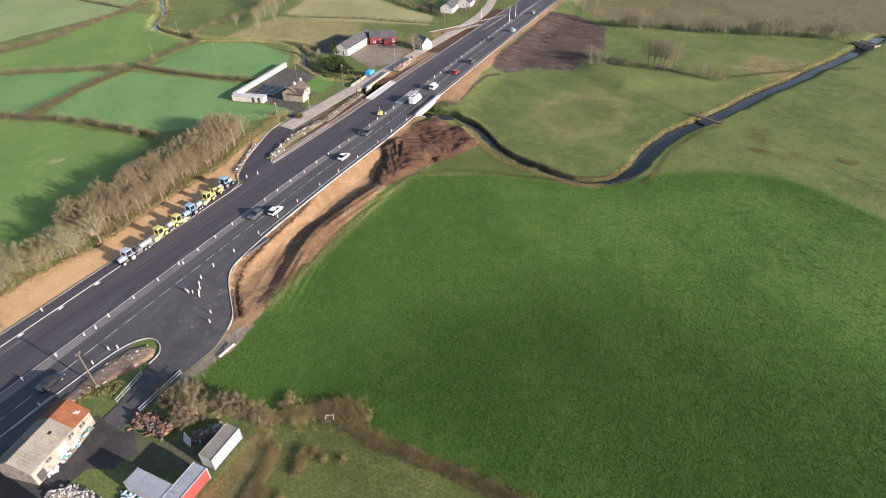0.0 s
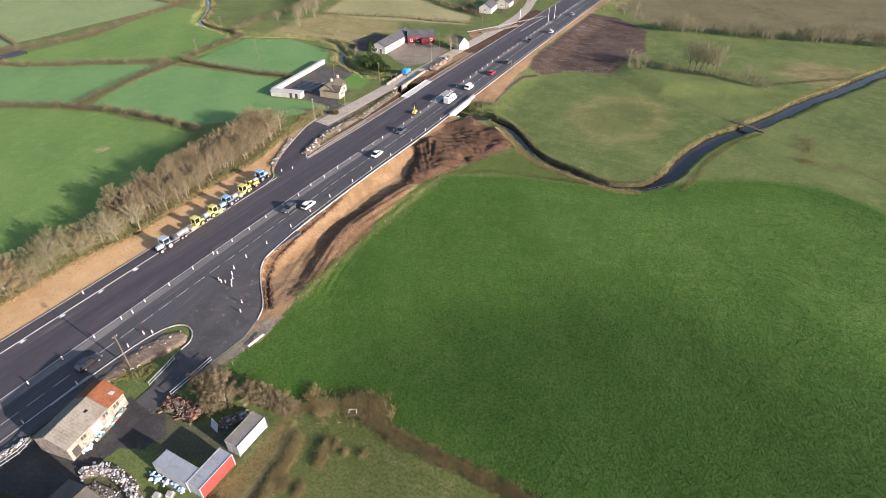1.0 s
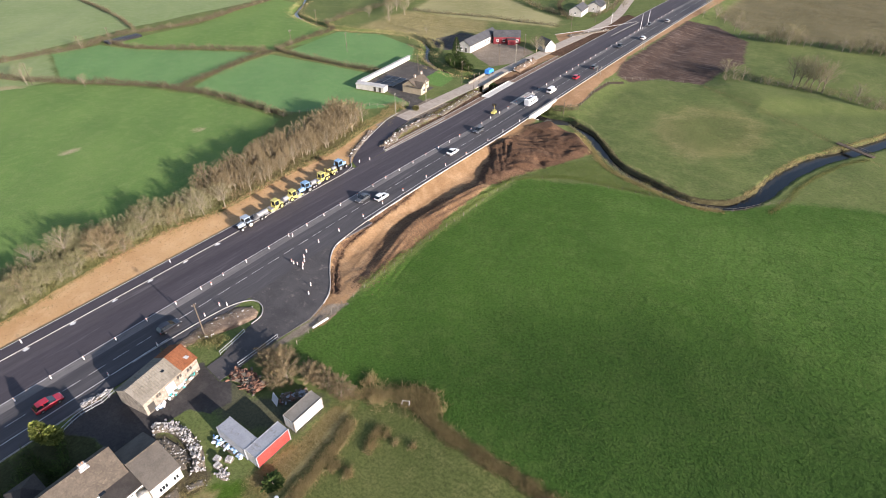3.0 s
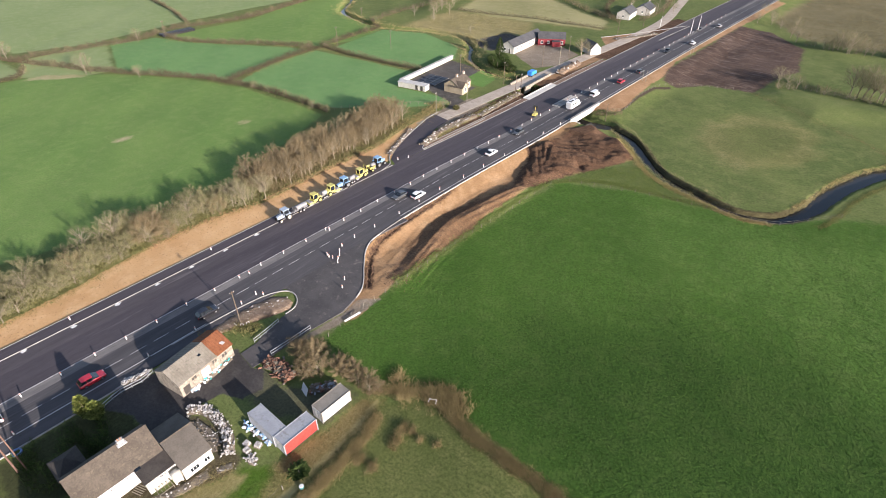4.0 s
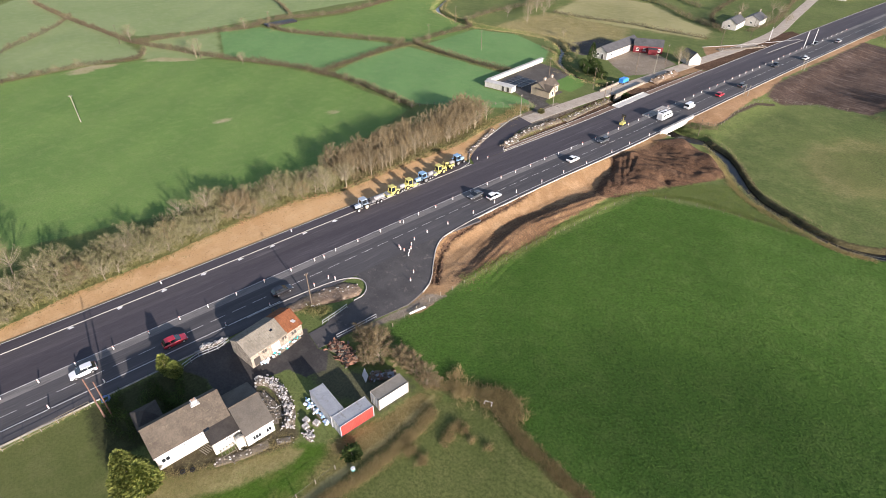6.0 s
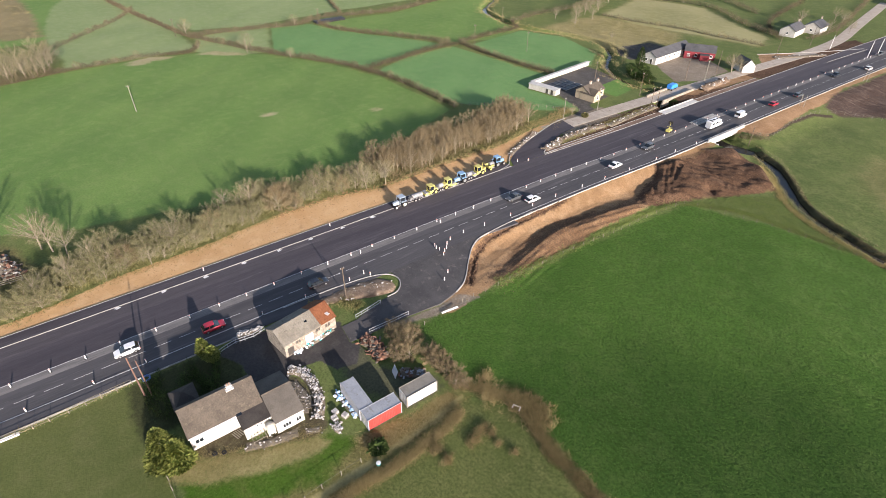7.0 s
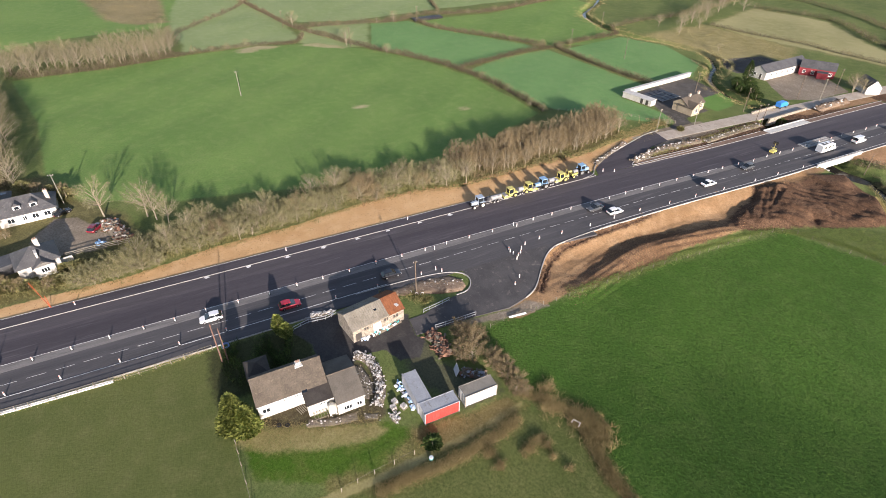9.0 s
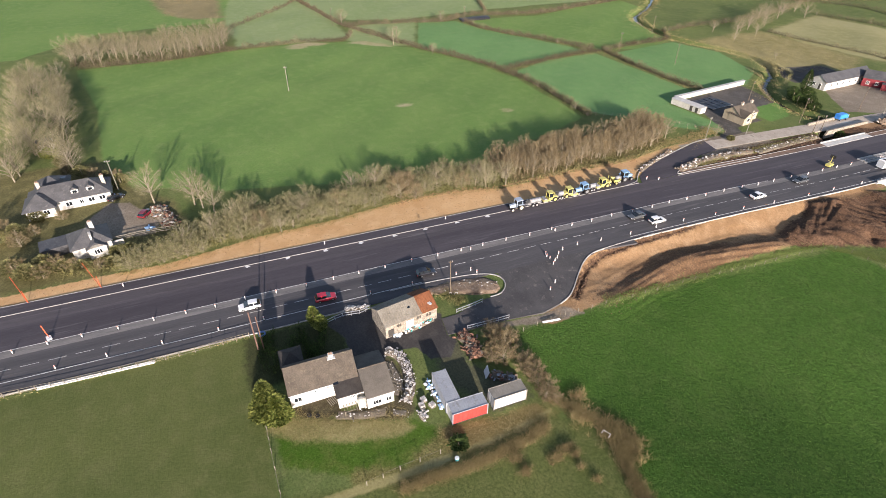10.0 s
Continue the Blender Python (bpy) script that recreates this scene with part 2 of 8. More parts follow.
FIELD_W1 = [(-263, -62), (-263, -32), (-268, -2), (-270, 29), (-264, 58), (-245, 78), (-217, 95), (-190, 104), (-160, 107), (-146, 107),
            (-139, 90), (-131, 68), (-124, 52), (-127, 36), (-130, 20), (-134, 6), (-137, -9), (-148, -33), (-168, -42), (-211, -48)]
FIELD_W2 = [(-197, 107), (-206, 127), (-208.5, 153), (-176.6, 157.5), (-152.3, 160), (-146, 143), (-124, 147), (-119, 142), (-131, 128),
            (-148, 113), (-160, 111)]
FIELD_W3 = [(-245, 81), (-217, 99), (-203, 105), (-209, 127), (-212, 152), (-236, 139), (-264, 122), (-284, 116), (-290, 97)]
FIELD_W4 = [(-284, 121), (-264, 126), (-236, 143), (-211, 158), (-205, 180), (-213, 200), (-240, 203), (-258, 210), (-276, 231),
            (-297, 230), (-292, 205), (-280, 163)]
FIELD_W5 = [(-205, 162), (-185, 161), (-155, 165), (-151, 184), (-162, 200), (-190, 207), (-210, 198)]
FIELD_NW = [(-372, 52), (-307, 62), (-297, 90), (-303, 140), (-302, 230), (-330, 280), (-520, 330), (-620, 150)]
FIELD_SW = [(-285, -90), (-322, -60), (-325, -5), (-355, 30), (-420, 20), (-700, -60), (-600, -220), (-330, -190)]
ROUGH_SW = [(-336, -1), (-335, -13), (-352, -30), (-420, -46), (-520, -60), (-500, -10), (-400, -2)]
FIELD_PALE = [(-312, -1), (-364, 2), (-420, 12), (-480, 60), (-420, 75), (-368, 66), (-300, 56), (-280, 4)]
FIELD_FW = [(-272, 2), (-316, 5), (-375, 46), (-305, 54), (-272, 55)]
PALE_N = [(-208, 258), (-225, 310), (-185, 318), (-151, 296), (-131, 288), (-126, 270), (-153, 264), (-187, 255)]
SCRUB = [(-209, 212), (-210, 252), (-190, 257), (-160, 260), (-150, 243), (-154, 220), (-162, 206), (-175, 216), (-190, 214)]
LAWN_SW = [(-78, -120), (-78.3, -8), (-70, -8), (-57.5, -7.3), (-45, -6.8), (-20, -40), (-20, -120)]
GARDEN = [(-60, -6), (-57.5, -2.8), (-54, 6), (-52.5, 13), (-48.5, 17.5), (-44.8, 19.5), (-43.5, 12), (-44.5, 4), (-50, -6)]
TAWNY = [(-47.3, 17.5), (-46.6, 28), (-46.5, 34.5), (-44, 37), (-42.2, 30), (-41.5, 19), (-40.2, 11), (-43.5, 3), (-46, 4), (-43.8, 11)]
RUSH_LINE = [(-47, 36.5), (-43, 40), (-38.5, 42.5), (-35, 42), (-30, 40.6), (-24, 40.6), (-12, 40.4), (4, 39), (20, 36)]


LATTICE = np.random.RandomState(7).rand(256, 256)


def lumps(x, y, size):
    """Smooth random relief, 0 to 1, with features about size metres across."""
    u, v = x / size + 512.3, y / size + 512.7
    i, j = np.floor(u).astype(int), np.floor(v).astype(int)
    f, g = u - i, v - j
    f, g = f * f * (3 - 2 * f), g * g * (3 - 2 * g)
    a, b = LATTICE[i % 256, j % 256], LATTICE[(i + 1) % 256, j % 256]
    c, d = LATTICE[i % 256, (j + 1) % 256], LATTICE[(i + 1) % 256, (j + 1) % 256]
    return (a * (1 - f) + b * f) * (1 - g) + (c * (1 - f) + d * f) * g


GOUGES = [([(-79.3, 133.6), (-68.8, 117.8)], 0.5, 0.28), ([(-77.9, 136.0), (-67.3, 120.2)], 0.5, 0.27), ([(-80.6, 132), (-71.6, 118.6)], 0.45, 0.24), ([(-78.6, 138.6), (-69.6, 126.0)], 0.5, 0.26),
          ([(-76, 131), (-66, 131), (-57, 137)], 0.5, 0.3), ([(-76, 141), (-66, 145.5), (-53, 148.6)], 0.5, 0.3), ([(-74.6, 137.6), (-70, 128)], 0.6, 0.4),
          ([(-73.1, 134.6), (-64.3, 139.6), (-52.1, 142.5)], 0.6, 0.35), ([(-74.3, 138.6), (-65.5, 143.1), (-54.0, 146.0)], 0.6, 0.35),
          ([(-70, 146), (-62, 149.5), (-54, 150)], 0.5, 0.25), ([(-66, 124.5), (-61.5, 127.5)], 0.8, 0.6)]


def height(x, y):
    """The lie of the land."""
    low = np.clip((x - road_shift(y) + 81.0) / np.where(y > 150, 17.0, 7.0), 0, 1)
    low = low * low * (3 - 2 * low) * step(40.0, 72.0, y)
    h = -2.0 * low
    n1 = np.sin(x * 0.11 + 1.3) * np.cos(y * 0.09) + 0.6 * np.sin(x * 0.23 + y * 0.19)
    off_road = 1 - np.exp(-(np.maximum(np.abs(x + 91.5 - road_shift(y)) - 13, 0) / 12) ** 2)
    lane = away(x, y, [(-116, 120), (-112, 150), (-110.4, 190), (-106.6, 275), (-108, 310), (-116, 350), (-130, 420)])
    h = h + 0.12 * n1 * off_road * step(20, 60, np.hypot(x + 62, y - 8)) * step(5, 16, lane)
    d = away(x, y, BUND)
    rough = 0.5 * lumps(x, y, 2.3) + 0.3 * lumps(x, y, 1.1)
    east = (x > np.interp(y, [q[1] for q in BUND], [q[0] for q in BUND]))
    furrow = 0.13 * (lumps(x, y, 6.0) + 0.2) * np.sin(d * 3.6 + 5.0 * lumps(x, y, 11.0)) * np.exp(-(d / 5.5) ** 2)
    h = h + ((0.8 * step(58, 80, y) + 0.3 + 0.35 * (lumps(x, y, 5.0) - 0.5)) * np.exp(-(d / np.where(east, 3.6, 1.5)) ** 2) + furrow + 0.3 * rough * np.exp(-(d / 4.5) ** 2)) * step(54, 63, y) * step(117, 110, y)
    plat = step(0.0, 2.5, inside(x, y, EARTH_E))
    h = h + plat * (0.25 * lumps(x, y, 4.0) + 0.13 * lumps(x, y, 1.2) - 0.15)
    kerb_bank = step(0.0, 0.8, inside(x, y, SOIL_K))
    h = h - 0.35 * kerb_bank * (0.6 + 0.8 * lumps(x, y, 1.5))
    s = inside(x, y, SOIL_A)
    warp = 9.0 * lumps(x, y, 8.0) + 4.0 * lumps(x, y, 3.0)
    rut = np.sin((x + y) * 2.3 + warp) * step(151, 146, y) + 0.6 * np.sin((x - y) * 2.2 + warp) * step(146, 151, y)
    h = h + step(0, 3, s) * (2.0 * lumps(x, y, 7.0) + 1.0 * rough + 0.11 * rut * step(0.4, 0.7, lumps(x, y, 6.0)))
    heap_in = step(0, 2, s)
    for line, wide, deep in GOUGES:
        q = away(x, y, line) + 0.5 * (lumps(x, y, 2.5) - 0.5)
        h = h + heap_in * deep * (0.55 * np.exp(-((q - 1.5 * wide) / (0.7 * wide)) ** 2) - np.exp(-(q / wide) ** 2))
    h = h + heap_in * (0.6 * np.exp(-((x + 68.3) ** 2 + (y - 131.2) ** 2) / 14.0) - 1.6 * np.exp(-((x + 61.6) ** 2 + (y - 132.6) ** 2) / 3.0))
    h = h + 0.35 * step(0, 4, inside(x, y, SOIL_N)) * (lumps(x, y, 8.0) + 0.6 * rough)
    for line, depth, half in ((STREAM_L, 1.9, 1.7 + 0.9 * step(-14.0, 2.0, x)), (BROOK_L, 1.6, 2.0)):
        q = away(x, y, line) + 0.5 * (lumps(x, y, 3.0) - 0.5)
        h = h - depth * (1 - step(half * 0.75, half * 1.1, q))
    bed = away(x, y, [(-104, 174.5), (-90, 168.5), (-76, 165.2)])
    h = np.where(y > 150, np.minimum(h, -3.7 + 3.9 * step(4.6, 6.4, bed)), h)
    mouth = away(x, y, [(-78, 165.3), (-71, 166.2)])
    h = np.where(y > 150, np.minimum(h, -3.6 + 2.4 * step(1.8, 6.5, mouth) + 4.0 * step(6.5, 9.0, mouth)), h)
    hill = step(0, 16, inside(x, y, [(-44, 246), (0, 249), (18, 246), (24, 236), (8, 226), (-18, 208), (-45, 225)]))
    return h + 1.6 * hill


def axis(*spans):
    out = []
    for a, b, s in spans:
        out += list(np.arange(a, b, s))
    return out + [spans[-1][1]]


def far_out(a, sign):
    out, s = [], 6.0
    while abs(out[-1] - a if out else 0) < 4200:
        a2 = (out[-1] if out else a) + sign * s
        out.append(a2)
        s *= 1.22
    return out


xs = axis((-345, -125, 2.2), (-125, -82, 0.8), (-82, -48, 0.4), (-48, -20, 0.8), (-20, 24, 0.9), (24, 130, 2.0))
ys = axis((-75, -40, 1.6), (-40, 46, 0.8), (46, 166, 0.5), (166, 214, 0.9), (214, 300, 1.7), (300, 430, 3.0))
xs = np.array(sorted(far_out(xs[0], -1)) + xs + far_out(xs[-1], 1))
ys = np.array(sorted(far_out(ys[0], -1)) + ys + far_out(ys[-1], 1))
gx, gy = np.meshgrid(xs, ys)
px_, py_ = gx.ravel(), gy.ravel()
gz = height(px_, py_)
nx_, ny_ = len(xs), len(ys)
ground_me = bpy.data.meshes.new("ground")
ground_me.vertices.add(nx_ * ny_)
ground_me.vertices.foreach_set("co", np.stack([px_, py_, gz], 1).astype(np.float32).ravel())
ii = (np.arange(ny_ - 1)[:, None] * nx_ + np.arange(nx_ - 1)[None, :]).ravel()
quads = np.stack([ii, ii + 1, ii + nx_ + 1, ii + nx_], 1)
ground_me.loops.add(quads.size)
ground_me.loops.foreach_set("vertex_index", quads.ravel().astype(np.int32))
ground_me.polygons.add(len(quads))
ground_me.polygons.foreach_set("loop_start", (np.arange(len(quads)) * 4).astype(np.int32))
ground_me.polygons.foreach_set("use_smooth", np.ones(len(quads), bool))
ground_me.update(calc_edges=True)
gm, gnt, gb = nodes_of("countryside_ground")
wob_big = calc(gnt, "SUBTRACT", noise_of(gnt, 0.12, 5.0, 0.65), 0.5)
wob_small = calc(gnt, "SUBTRACT", noise_of(gnt, 0.9, 4.0, 0.65), 0.5)
mott_big = noise_of(gnt, 0.03, 6.0, 0.6)
mott_mid = noise_of(gnt, 0.28, 5.0, 0.65)
clump = noise_of(gnt, 2.2, 3.0, 0.7)
blade = noise_of(gnt, 7.0, 2.0, 0.7)


def tone(dark, mid, light, k=0.5):
    """Grass or soil colours: broad mottling, then clumps, then fine grain."""
    c = mix(gnt, ramp(gnt, mott_big, 0.36, 0.64), dark, mid)
    c = mix(gnt, calc(gnt, "MULTIPLY", ramp(gnt, mott_mid, 0.42, 0.7), 0.6), c, light)
    g = calc(gnt, "ADD", calc(gnt, "MULTIPLY", clump, 0.6), calc(gnt, "MULTIPLY", blade, 0.4))
    return mix(gnt, calc(gnt, "MULTIPLY", ramp(gnt, g, 0.62, 0.34), k), c, tuple(v * 0.45 for v in dark))


def region(col, name, poly, new_col, edge=0.5, wob=1.0, grain=0.6):
    """Lays a colour over the polygon, with an uneven edge."""
    a = ground_me.attributes.new(name, "FLOAT", "POINT")
    sd = np.full(px_.shape, -1e3)
    for q in (poly if isinstance(poly[0], list) else [poly]):
        sd = np.maximum(sd, inside(px_, py_, q))
    a.data.foreach_set("value", np.clip(sd, -30, 30).astype(np.float32))
    at = gnt.nodes.new("ShaderNodeAttribute")
    at.attribute_name = name
    d = calc(gnt, "ADD", at.outputs["Fac"], calc(gnt, "MULTIPLY", wob_big, wob * 2.0))
    d = calc(gnt, "ADD", d, calc(gnt, "MULTIPLY", wob_small, grain * 2.0))
    return mix(gnt, ramp(gnt, d, -edge, edge), col, new_col)


# pasture everywhere, then each field and bare patch over it
col = tone((0.098, 0.133, 0.041), (0.14, 0.172, 0.055), (0.19, 0.2, 0.079), 0.65)
col = region(col, "field_a", [FIELD_W1, FIELD_W4, FIELD_SW], tone((0.118, 0.205, 0.054), (0.146, 0.232, 0.064), (0.184, 0.25, 0.082), 0.45), 0.8, 1.0, 0.5)
col = region(col, "field_b", [FIELD_W2, FIELD_W3, FIELD_W5], tone((0.122, 0.238, 0.082), (0.145, 0.266, 0.094), (0.178, 0.275, 0.108), 0.5), 0.8, 1.0, 0.5)
# distant fields toned paler: haze and grazing sun put into the grass colour
col = region(col, "far_field", [FIELD_NW, FIELD_FW, FIELD_PALE, [(-292, 60), (-294, 78), (-291, 96), (-248, 81), (-251, 70), (-268, 53)]], tone((0.19, 0.25, 0.1), (0.22, 0.275, 0.12), (0.26, 0.3, 0.15), 0.3), 1.5, 2.0, 1.0)
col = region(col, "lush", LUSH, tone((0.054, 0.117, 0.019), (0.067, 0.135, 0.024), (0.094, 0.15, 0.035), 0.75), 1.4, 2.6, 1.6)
# light falloff across one field put into its colour: near darker, far lighter
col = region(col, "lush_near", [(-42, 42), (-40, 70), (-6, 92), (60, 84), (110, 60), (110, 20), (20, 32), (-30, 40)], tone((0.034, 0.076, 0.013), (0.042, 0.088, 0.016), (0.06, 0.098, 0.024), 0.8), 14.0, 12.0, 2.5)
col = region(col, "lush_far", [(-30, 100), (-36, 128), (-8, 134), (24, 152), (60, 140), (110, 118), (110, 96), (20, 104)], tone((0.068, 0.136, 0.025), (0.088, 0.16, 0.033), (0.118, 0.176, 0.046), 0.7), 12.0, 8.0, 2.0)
col = region(col, "dry", [SCRUB, PALE_N, DRY_B], tone((0.2, 0.18, 0.075), (0.27, 0.235, 0.11), (0.33, 0.285, 0.15), 0.5), 5.0, 6.0, 2.0)
RING = [[(-27 + r * (0.83 * math.cos(a) - 0.42 * math.sin(a)), 187 + r * (0.72 * math.cos(a) + 1.15 * math.sin(a))) for a in (k * PI / 8 for k in range(16))] for r in (17.5, 11.5)]
col = region(col, "dry_ring", RING[0], tone((0.16, 0.165, 0.058), (0.215, 0.207, 0.082), (0.265, 0.243, 0.112), 0.75), 4.0, 8.0, 3.5)
col = region(col, "ring_inside", RING[1], tone((0.11, 0.135, 0.043), (0.145, 0.165, 0.055), (0.19, 0.19, 0.075), 0.8), 4.0, 9.0, 4.0)
col = region(col, "rough_far", ROUGH_SW, tone((0.17, 0.15, 0.075), (0.24, 0.2, 0.105), (0.3, 0.25, 0.14), 0.7), 3.0, 5.0, 2.0)
col = region(col, "heath", HEATH_NE, tone((0.14, 0.125, 0.062), (0.185, 0.16, 0.085), (0.225, 0.195, 0.115), 0.7), 3.0, 4.0, 2.0)
col = region(col, "lawn", LAWN_SW, tone((0.085, 0.105, 0.032), (0.11, 0.125, 0.04), (0.135, 0.14, 0.055), 0.4), 0.5, 0.3, 0.5)
col = region(col, "grazed", [(-44, 36), (-38, 41), (-24, 40), (-5, 39), (30, 33), (60, 20), (60, -60), (-40, -60), (-45, -6), (-42.4, 10), (-41.5, 20)], tone((0.082, 0.104, 0.03), (0.115, 0.134, 0.042), (0.158, 0.162, 0.06), 0.8), 0.8, 1.0, 0.8)
LANE_LAWN = [(-136, 172), (-136, 184), (-129, 182), (-122, 174), (-120.5, 164), (-131, 164)]
col = region(col, "lane_lawn", LANE_LAWN, tone((0.1, 0.2, 0.045), (0.13, 0.24, 0.06), (0.16, 0.25, 0.08), 0.6), 0.6, 1.0, 0.8)
col = region(col, "garden", GARDEN, tone((0.05, 0.11, 0.012), (0.08, 0.14, 0.02), (0.15, 0.15, 0.045), 0.7), 0.6, 1.0, 1.0)
col = region(col, "tawny", TAWNY, tone((0.1, 0.105, 0.032), (0.17, 0.155, 0.055), (0.26, 0.22, 0.095), 0.8), 0.8, 1.2, 1.0)
col = region(col, "straw_bank", [(-48, 17.5), (-46.6, 25), (-46.6, 30), (-47, 34.5), (-44, 35), (-43, 30), (-42.6, 23.7), (-43, 18)], tone((0.15, 0.125, 0.045), (0.25, 0.2, 0.08), (0.33, 0.27, 0.12), 0.7), 0.6, 1.4, 1.2)
col = region(col, "trodden_path", [(-43.3, -2), (-43.2, 8.6), (-43.3, 15.9), (-43.8, 23.6), (-44.3, 29.1), (-45.2, 36.2), (-44.3, 36), (-43.2, 29), (-42.7, 23.6), (-42.0, 15.9), (-41.8, 8.6), (-42.0, -2)], tone((0.22, 0.2, 0.085), (0.28, 0.25, 0.11), (0.33, 0.29, 0.14), 0.4), 0.3, 0.6, 0.4)
# dark garden ground, with the farmhouse's shade painted into the tone as well
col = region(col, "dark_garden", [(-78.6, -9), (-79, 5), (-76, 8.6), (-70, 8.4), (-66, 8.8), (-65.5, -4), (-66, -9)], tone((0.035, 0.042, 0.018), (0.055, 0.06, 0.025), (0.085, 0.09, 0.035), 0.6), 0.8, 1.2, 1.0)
MUD = [[(-59.8, -3.2), (-61.0, -0.7), (-61.1, 3.3), (-59.5, 5), (-56.2, 4.6), (-55.9, 1.7), (-57.4, -1.8)], [(-56.6, 8.4), (-55.6, 12.8), (-57.5, 13.6), (-64.2, 12.7), (-65.6, 14.8), (-62, 15.7), (-57, 15.7), (-52.4, 15.4), (-51.5, 13.0), (-53.1, 8.7), (-55.3, 4.1), (-56.2, 4.3)]]
col = region(col, "mud", MUD, tone((0.06, 0.05, 0.03), (0.1, 0.085, 0.05), (0.155, 0.14, 0.075), 0.7), 0.5, 1.0, 0.9)
col = region(col, "dirty_grass", [(-65, 22), (-64.8, 27.6), (-59.1, 27.6), (-56, 29.5), (-50.6, 34.4), (-48.2, 34), (-47.4, 26.6), (-50.2, 25.6), (-56.5, 22.8), (-60.4, 22.2)], tone((0.07, 0.07, 0.045), (0.105, 0.105, 0.06), (0.14, 0.14, 0.075), 0.6), 0.8, 2.0, 1.4)
SANDY = [[(-267, 22), (-263.5, 30), (-263.5, 40), (-266, 44), (-270, 34)], [(-263, 52), (-255, 62), (-250, 70), (-252, 72), (-264, 60)]] + [
    [(cx + a * math.cos(i * 0.7), cy + b * math.sin(i * 0.7)) for i in range(9)] for cx, cy, a, b in ((-178, 53.3, 1.5, 2.6), (-161, 85.8, 1.4, 1.9), (-263.5, 29, 2.5, 5))]
col = region(col, "sandy", SANDY, tone((0.27, 0.25, 0.12), (0.37, 0.33, 0.19), (0.42, 0.37, 0.23), 0.4), 1.2, 2.2, 1.6)
YARD_AREA = [(-79.8, 9.2), (-77, 6), (-72.5, 8.4), (-66, 8.6), (-64.6, 13.5), (-66.2, 16.2), (-65.4, 20), (-62, 21.4), (-61, 25), (-65, 27.8), (-66.3, 26.5),
             (-70.8, 27), (-72.2, 27.5), (-78.4, 14.6)]
GRAVEL_AREAS = [[(-118.5, 127), (-108, 124), (-108, 152), (-117, 152)], [(-66.0, 33), (-64.9, 36), (-63.2, 42), (-62.6, 48), (-63.2, 54), (-66.4, 51), (-65.3, 46)],
    [(-122, -26), (-122.6, -34), (-125, -38.5), (-132, -42), (-140.5, -37.6), (-139.5, -32.5), (-133, -29), (-127, -25)],
    [(-136.5, 208), (-138, 232), (-126, 231), (-113, 225), (-113, 205), (-118, 196), (-128, 202)]]
DARK_AREAS = [[(-133.5, 148), (-146.5, 146.6), (-151.6, 182), (-133, 180), (-131.5, 162), (-122.5, 162), (-120.8, 150), (-116.8, 148), (-116.5, 138), (-120, 144)],
    [(-146, 205), (-148, 232), (-158, 234), (-163, 214), (-153, 205)]]
PALE_FIELD = tone((0.24, 0.23, 0.1), (0.3, 0.28, 0.135), (0.33, 0.3, 0.16), 0.25)
col = region(col, "pale_field", PALE_N, PALE_FIELD, 1.5, 2.0, 1.0)
BELT = [(-109, -36), (-112, -4), (-113, 16), (-115.6, 32), (-115, 48), (-112, 60), (-113.4, 80), (-114, 104), (-119, 122), (-130, 122), (-131, 90), (-127, 60), (-127, 30), (-126, 0), (-124, -30)]
HOMES = [(-108, -70), (-109, -32), (-124, -18), (-136, -22), (-150, -34), (-168, -42), (-168, -75)]
col = region(col, "belt", [BELT, HOMES], tone((0.105, 0.1, 0.042), (0.165, 0.148, 0.062), (0.245, 0.21, 0.095), 0.7), 1.5, 2.0, 1.5)
STRAW = [(-60.0, -5.5), (-57.6, -2.0), (-55.0, 4.2), (-53.0, 8.7), (-51.4, 13.2), (-49.6, 14.4), (-48.8, 12), (-50.6, 5), (-53.6, -3.4), (-56.6, -6.8)]
col = region(col, "straw", STRAW, tone((0.21, 0.185, 0.075), (0.29, 0.25, 0.105), (0.36, 0.31, 0.15), 0.6), 0.8, 1.2, 1.0)
DITCH_N = [(-70.4, 178), (-71.2, 196), (-70.6, 208), (-66.5, 214), (-67.6, 215.4), (-71.8, 209.4), (-72.6, 196), (-71.6, 179)]
col = region(col, "ditch", DITCH_N, tone((0.05, 0.037, 0.028), (0.08, 0.06, 0.045), (0.1, 0.08, 0.06), 0.6), 0.5, 0.8, 0.6)
EARTH_TONE = tone((0.45, 0.275, 0.13), (0.55, 0.35, 0.172), (0.62, 0.42, 0.23), 0.25)
SOIL_TONE = tone((0.072, 0.042, 0.026), (0.115, 0.068, 0.042), (0.18, 0.112, 0.07), 0.85)
col = region(col, "earth", EARTH_W, EARTH_TONE, 0.3, 0.7, 0.8)
col = region(col, "earth_east", EARTH_E, tone((0.25, 0.152, 0.077), (0.34, 0.21, 0.11), (0.42, 0.285, 0.165), 0.5), 0.3, 0.7, 0.8)
SLIP_N = [(-119, 257), (-107.5, 278), (-95, 305), (-93.5, 305), (-95, 270), (-97.7, 256), (-99.5, 246), (-106, 240)]
BANK_N = [(-108.2, 183), (-113, 205), (-110, 224), (-103, 222), (-103.6, 190)]
col = region(col, "earth_north", [EARTH_N, EARTH_NW, SLIP_N, BANK_N], tone((0.24, 0.145, 0.078), (0.34, 0.21, 0.115), (0.41, 0.27, 0.16), 0.5), 0.4, 1.2, 1.0)
# dark bank soil; the far bank's shade is partly put into this colour
a_bank = ground_me.attributes.new("stream_bank", "FLOAT", "POINT")
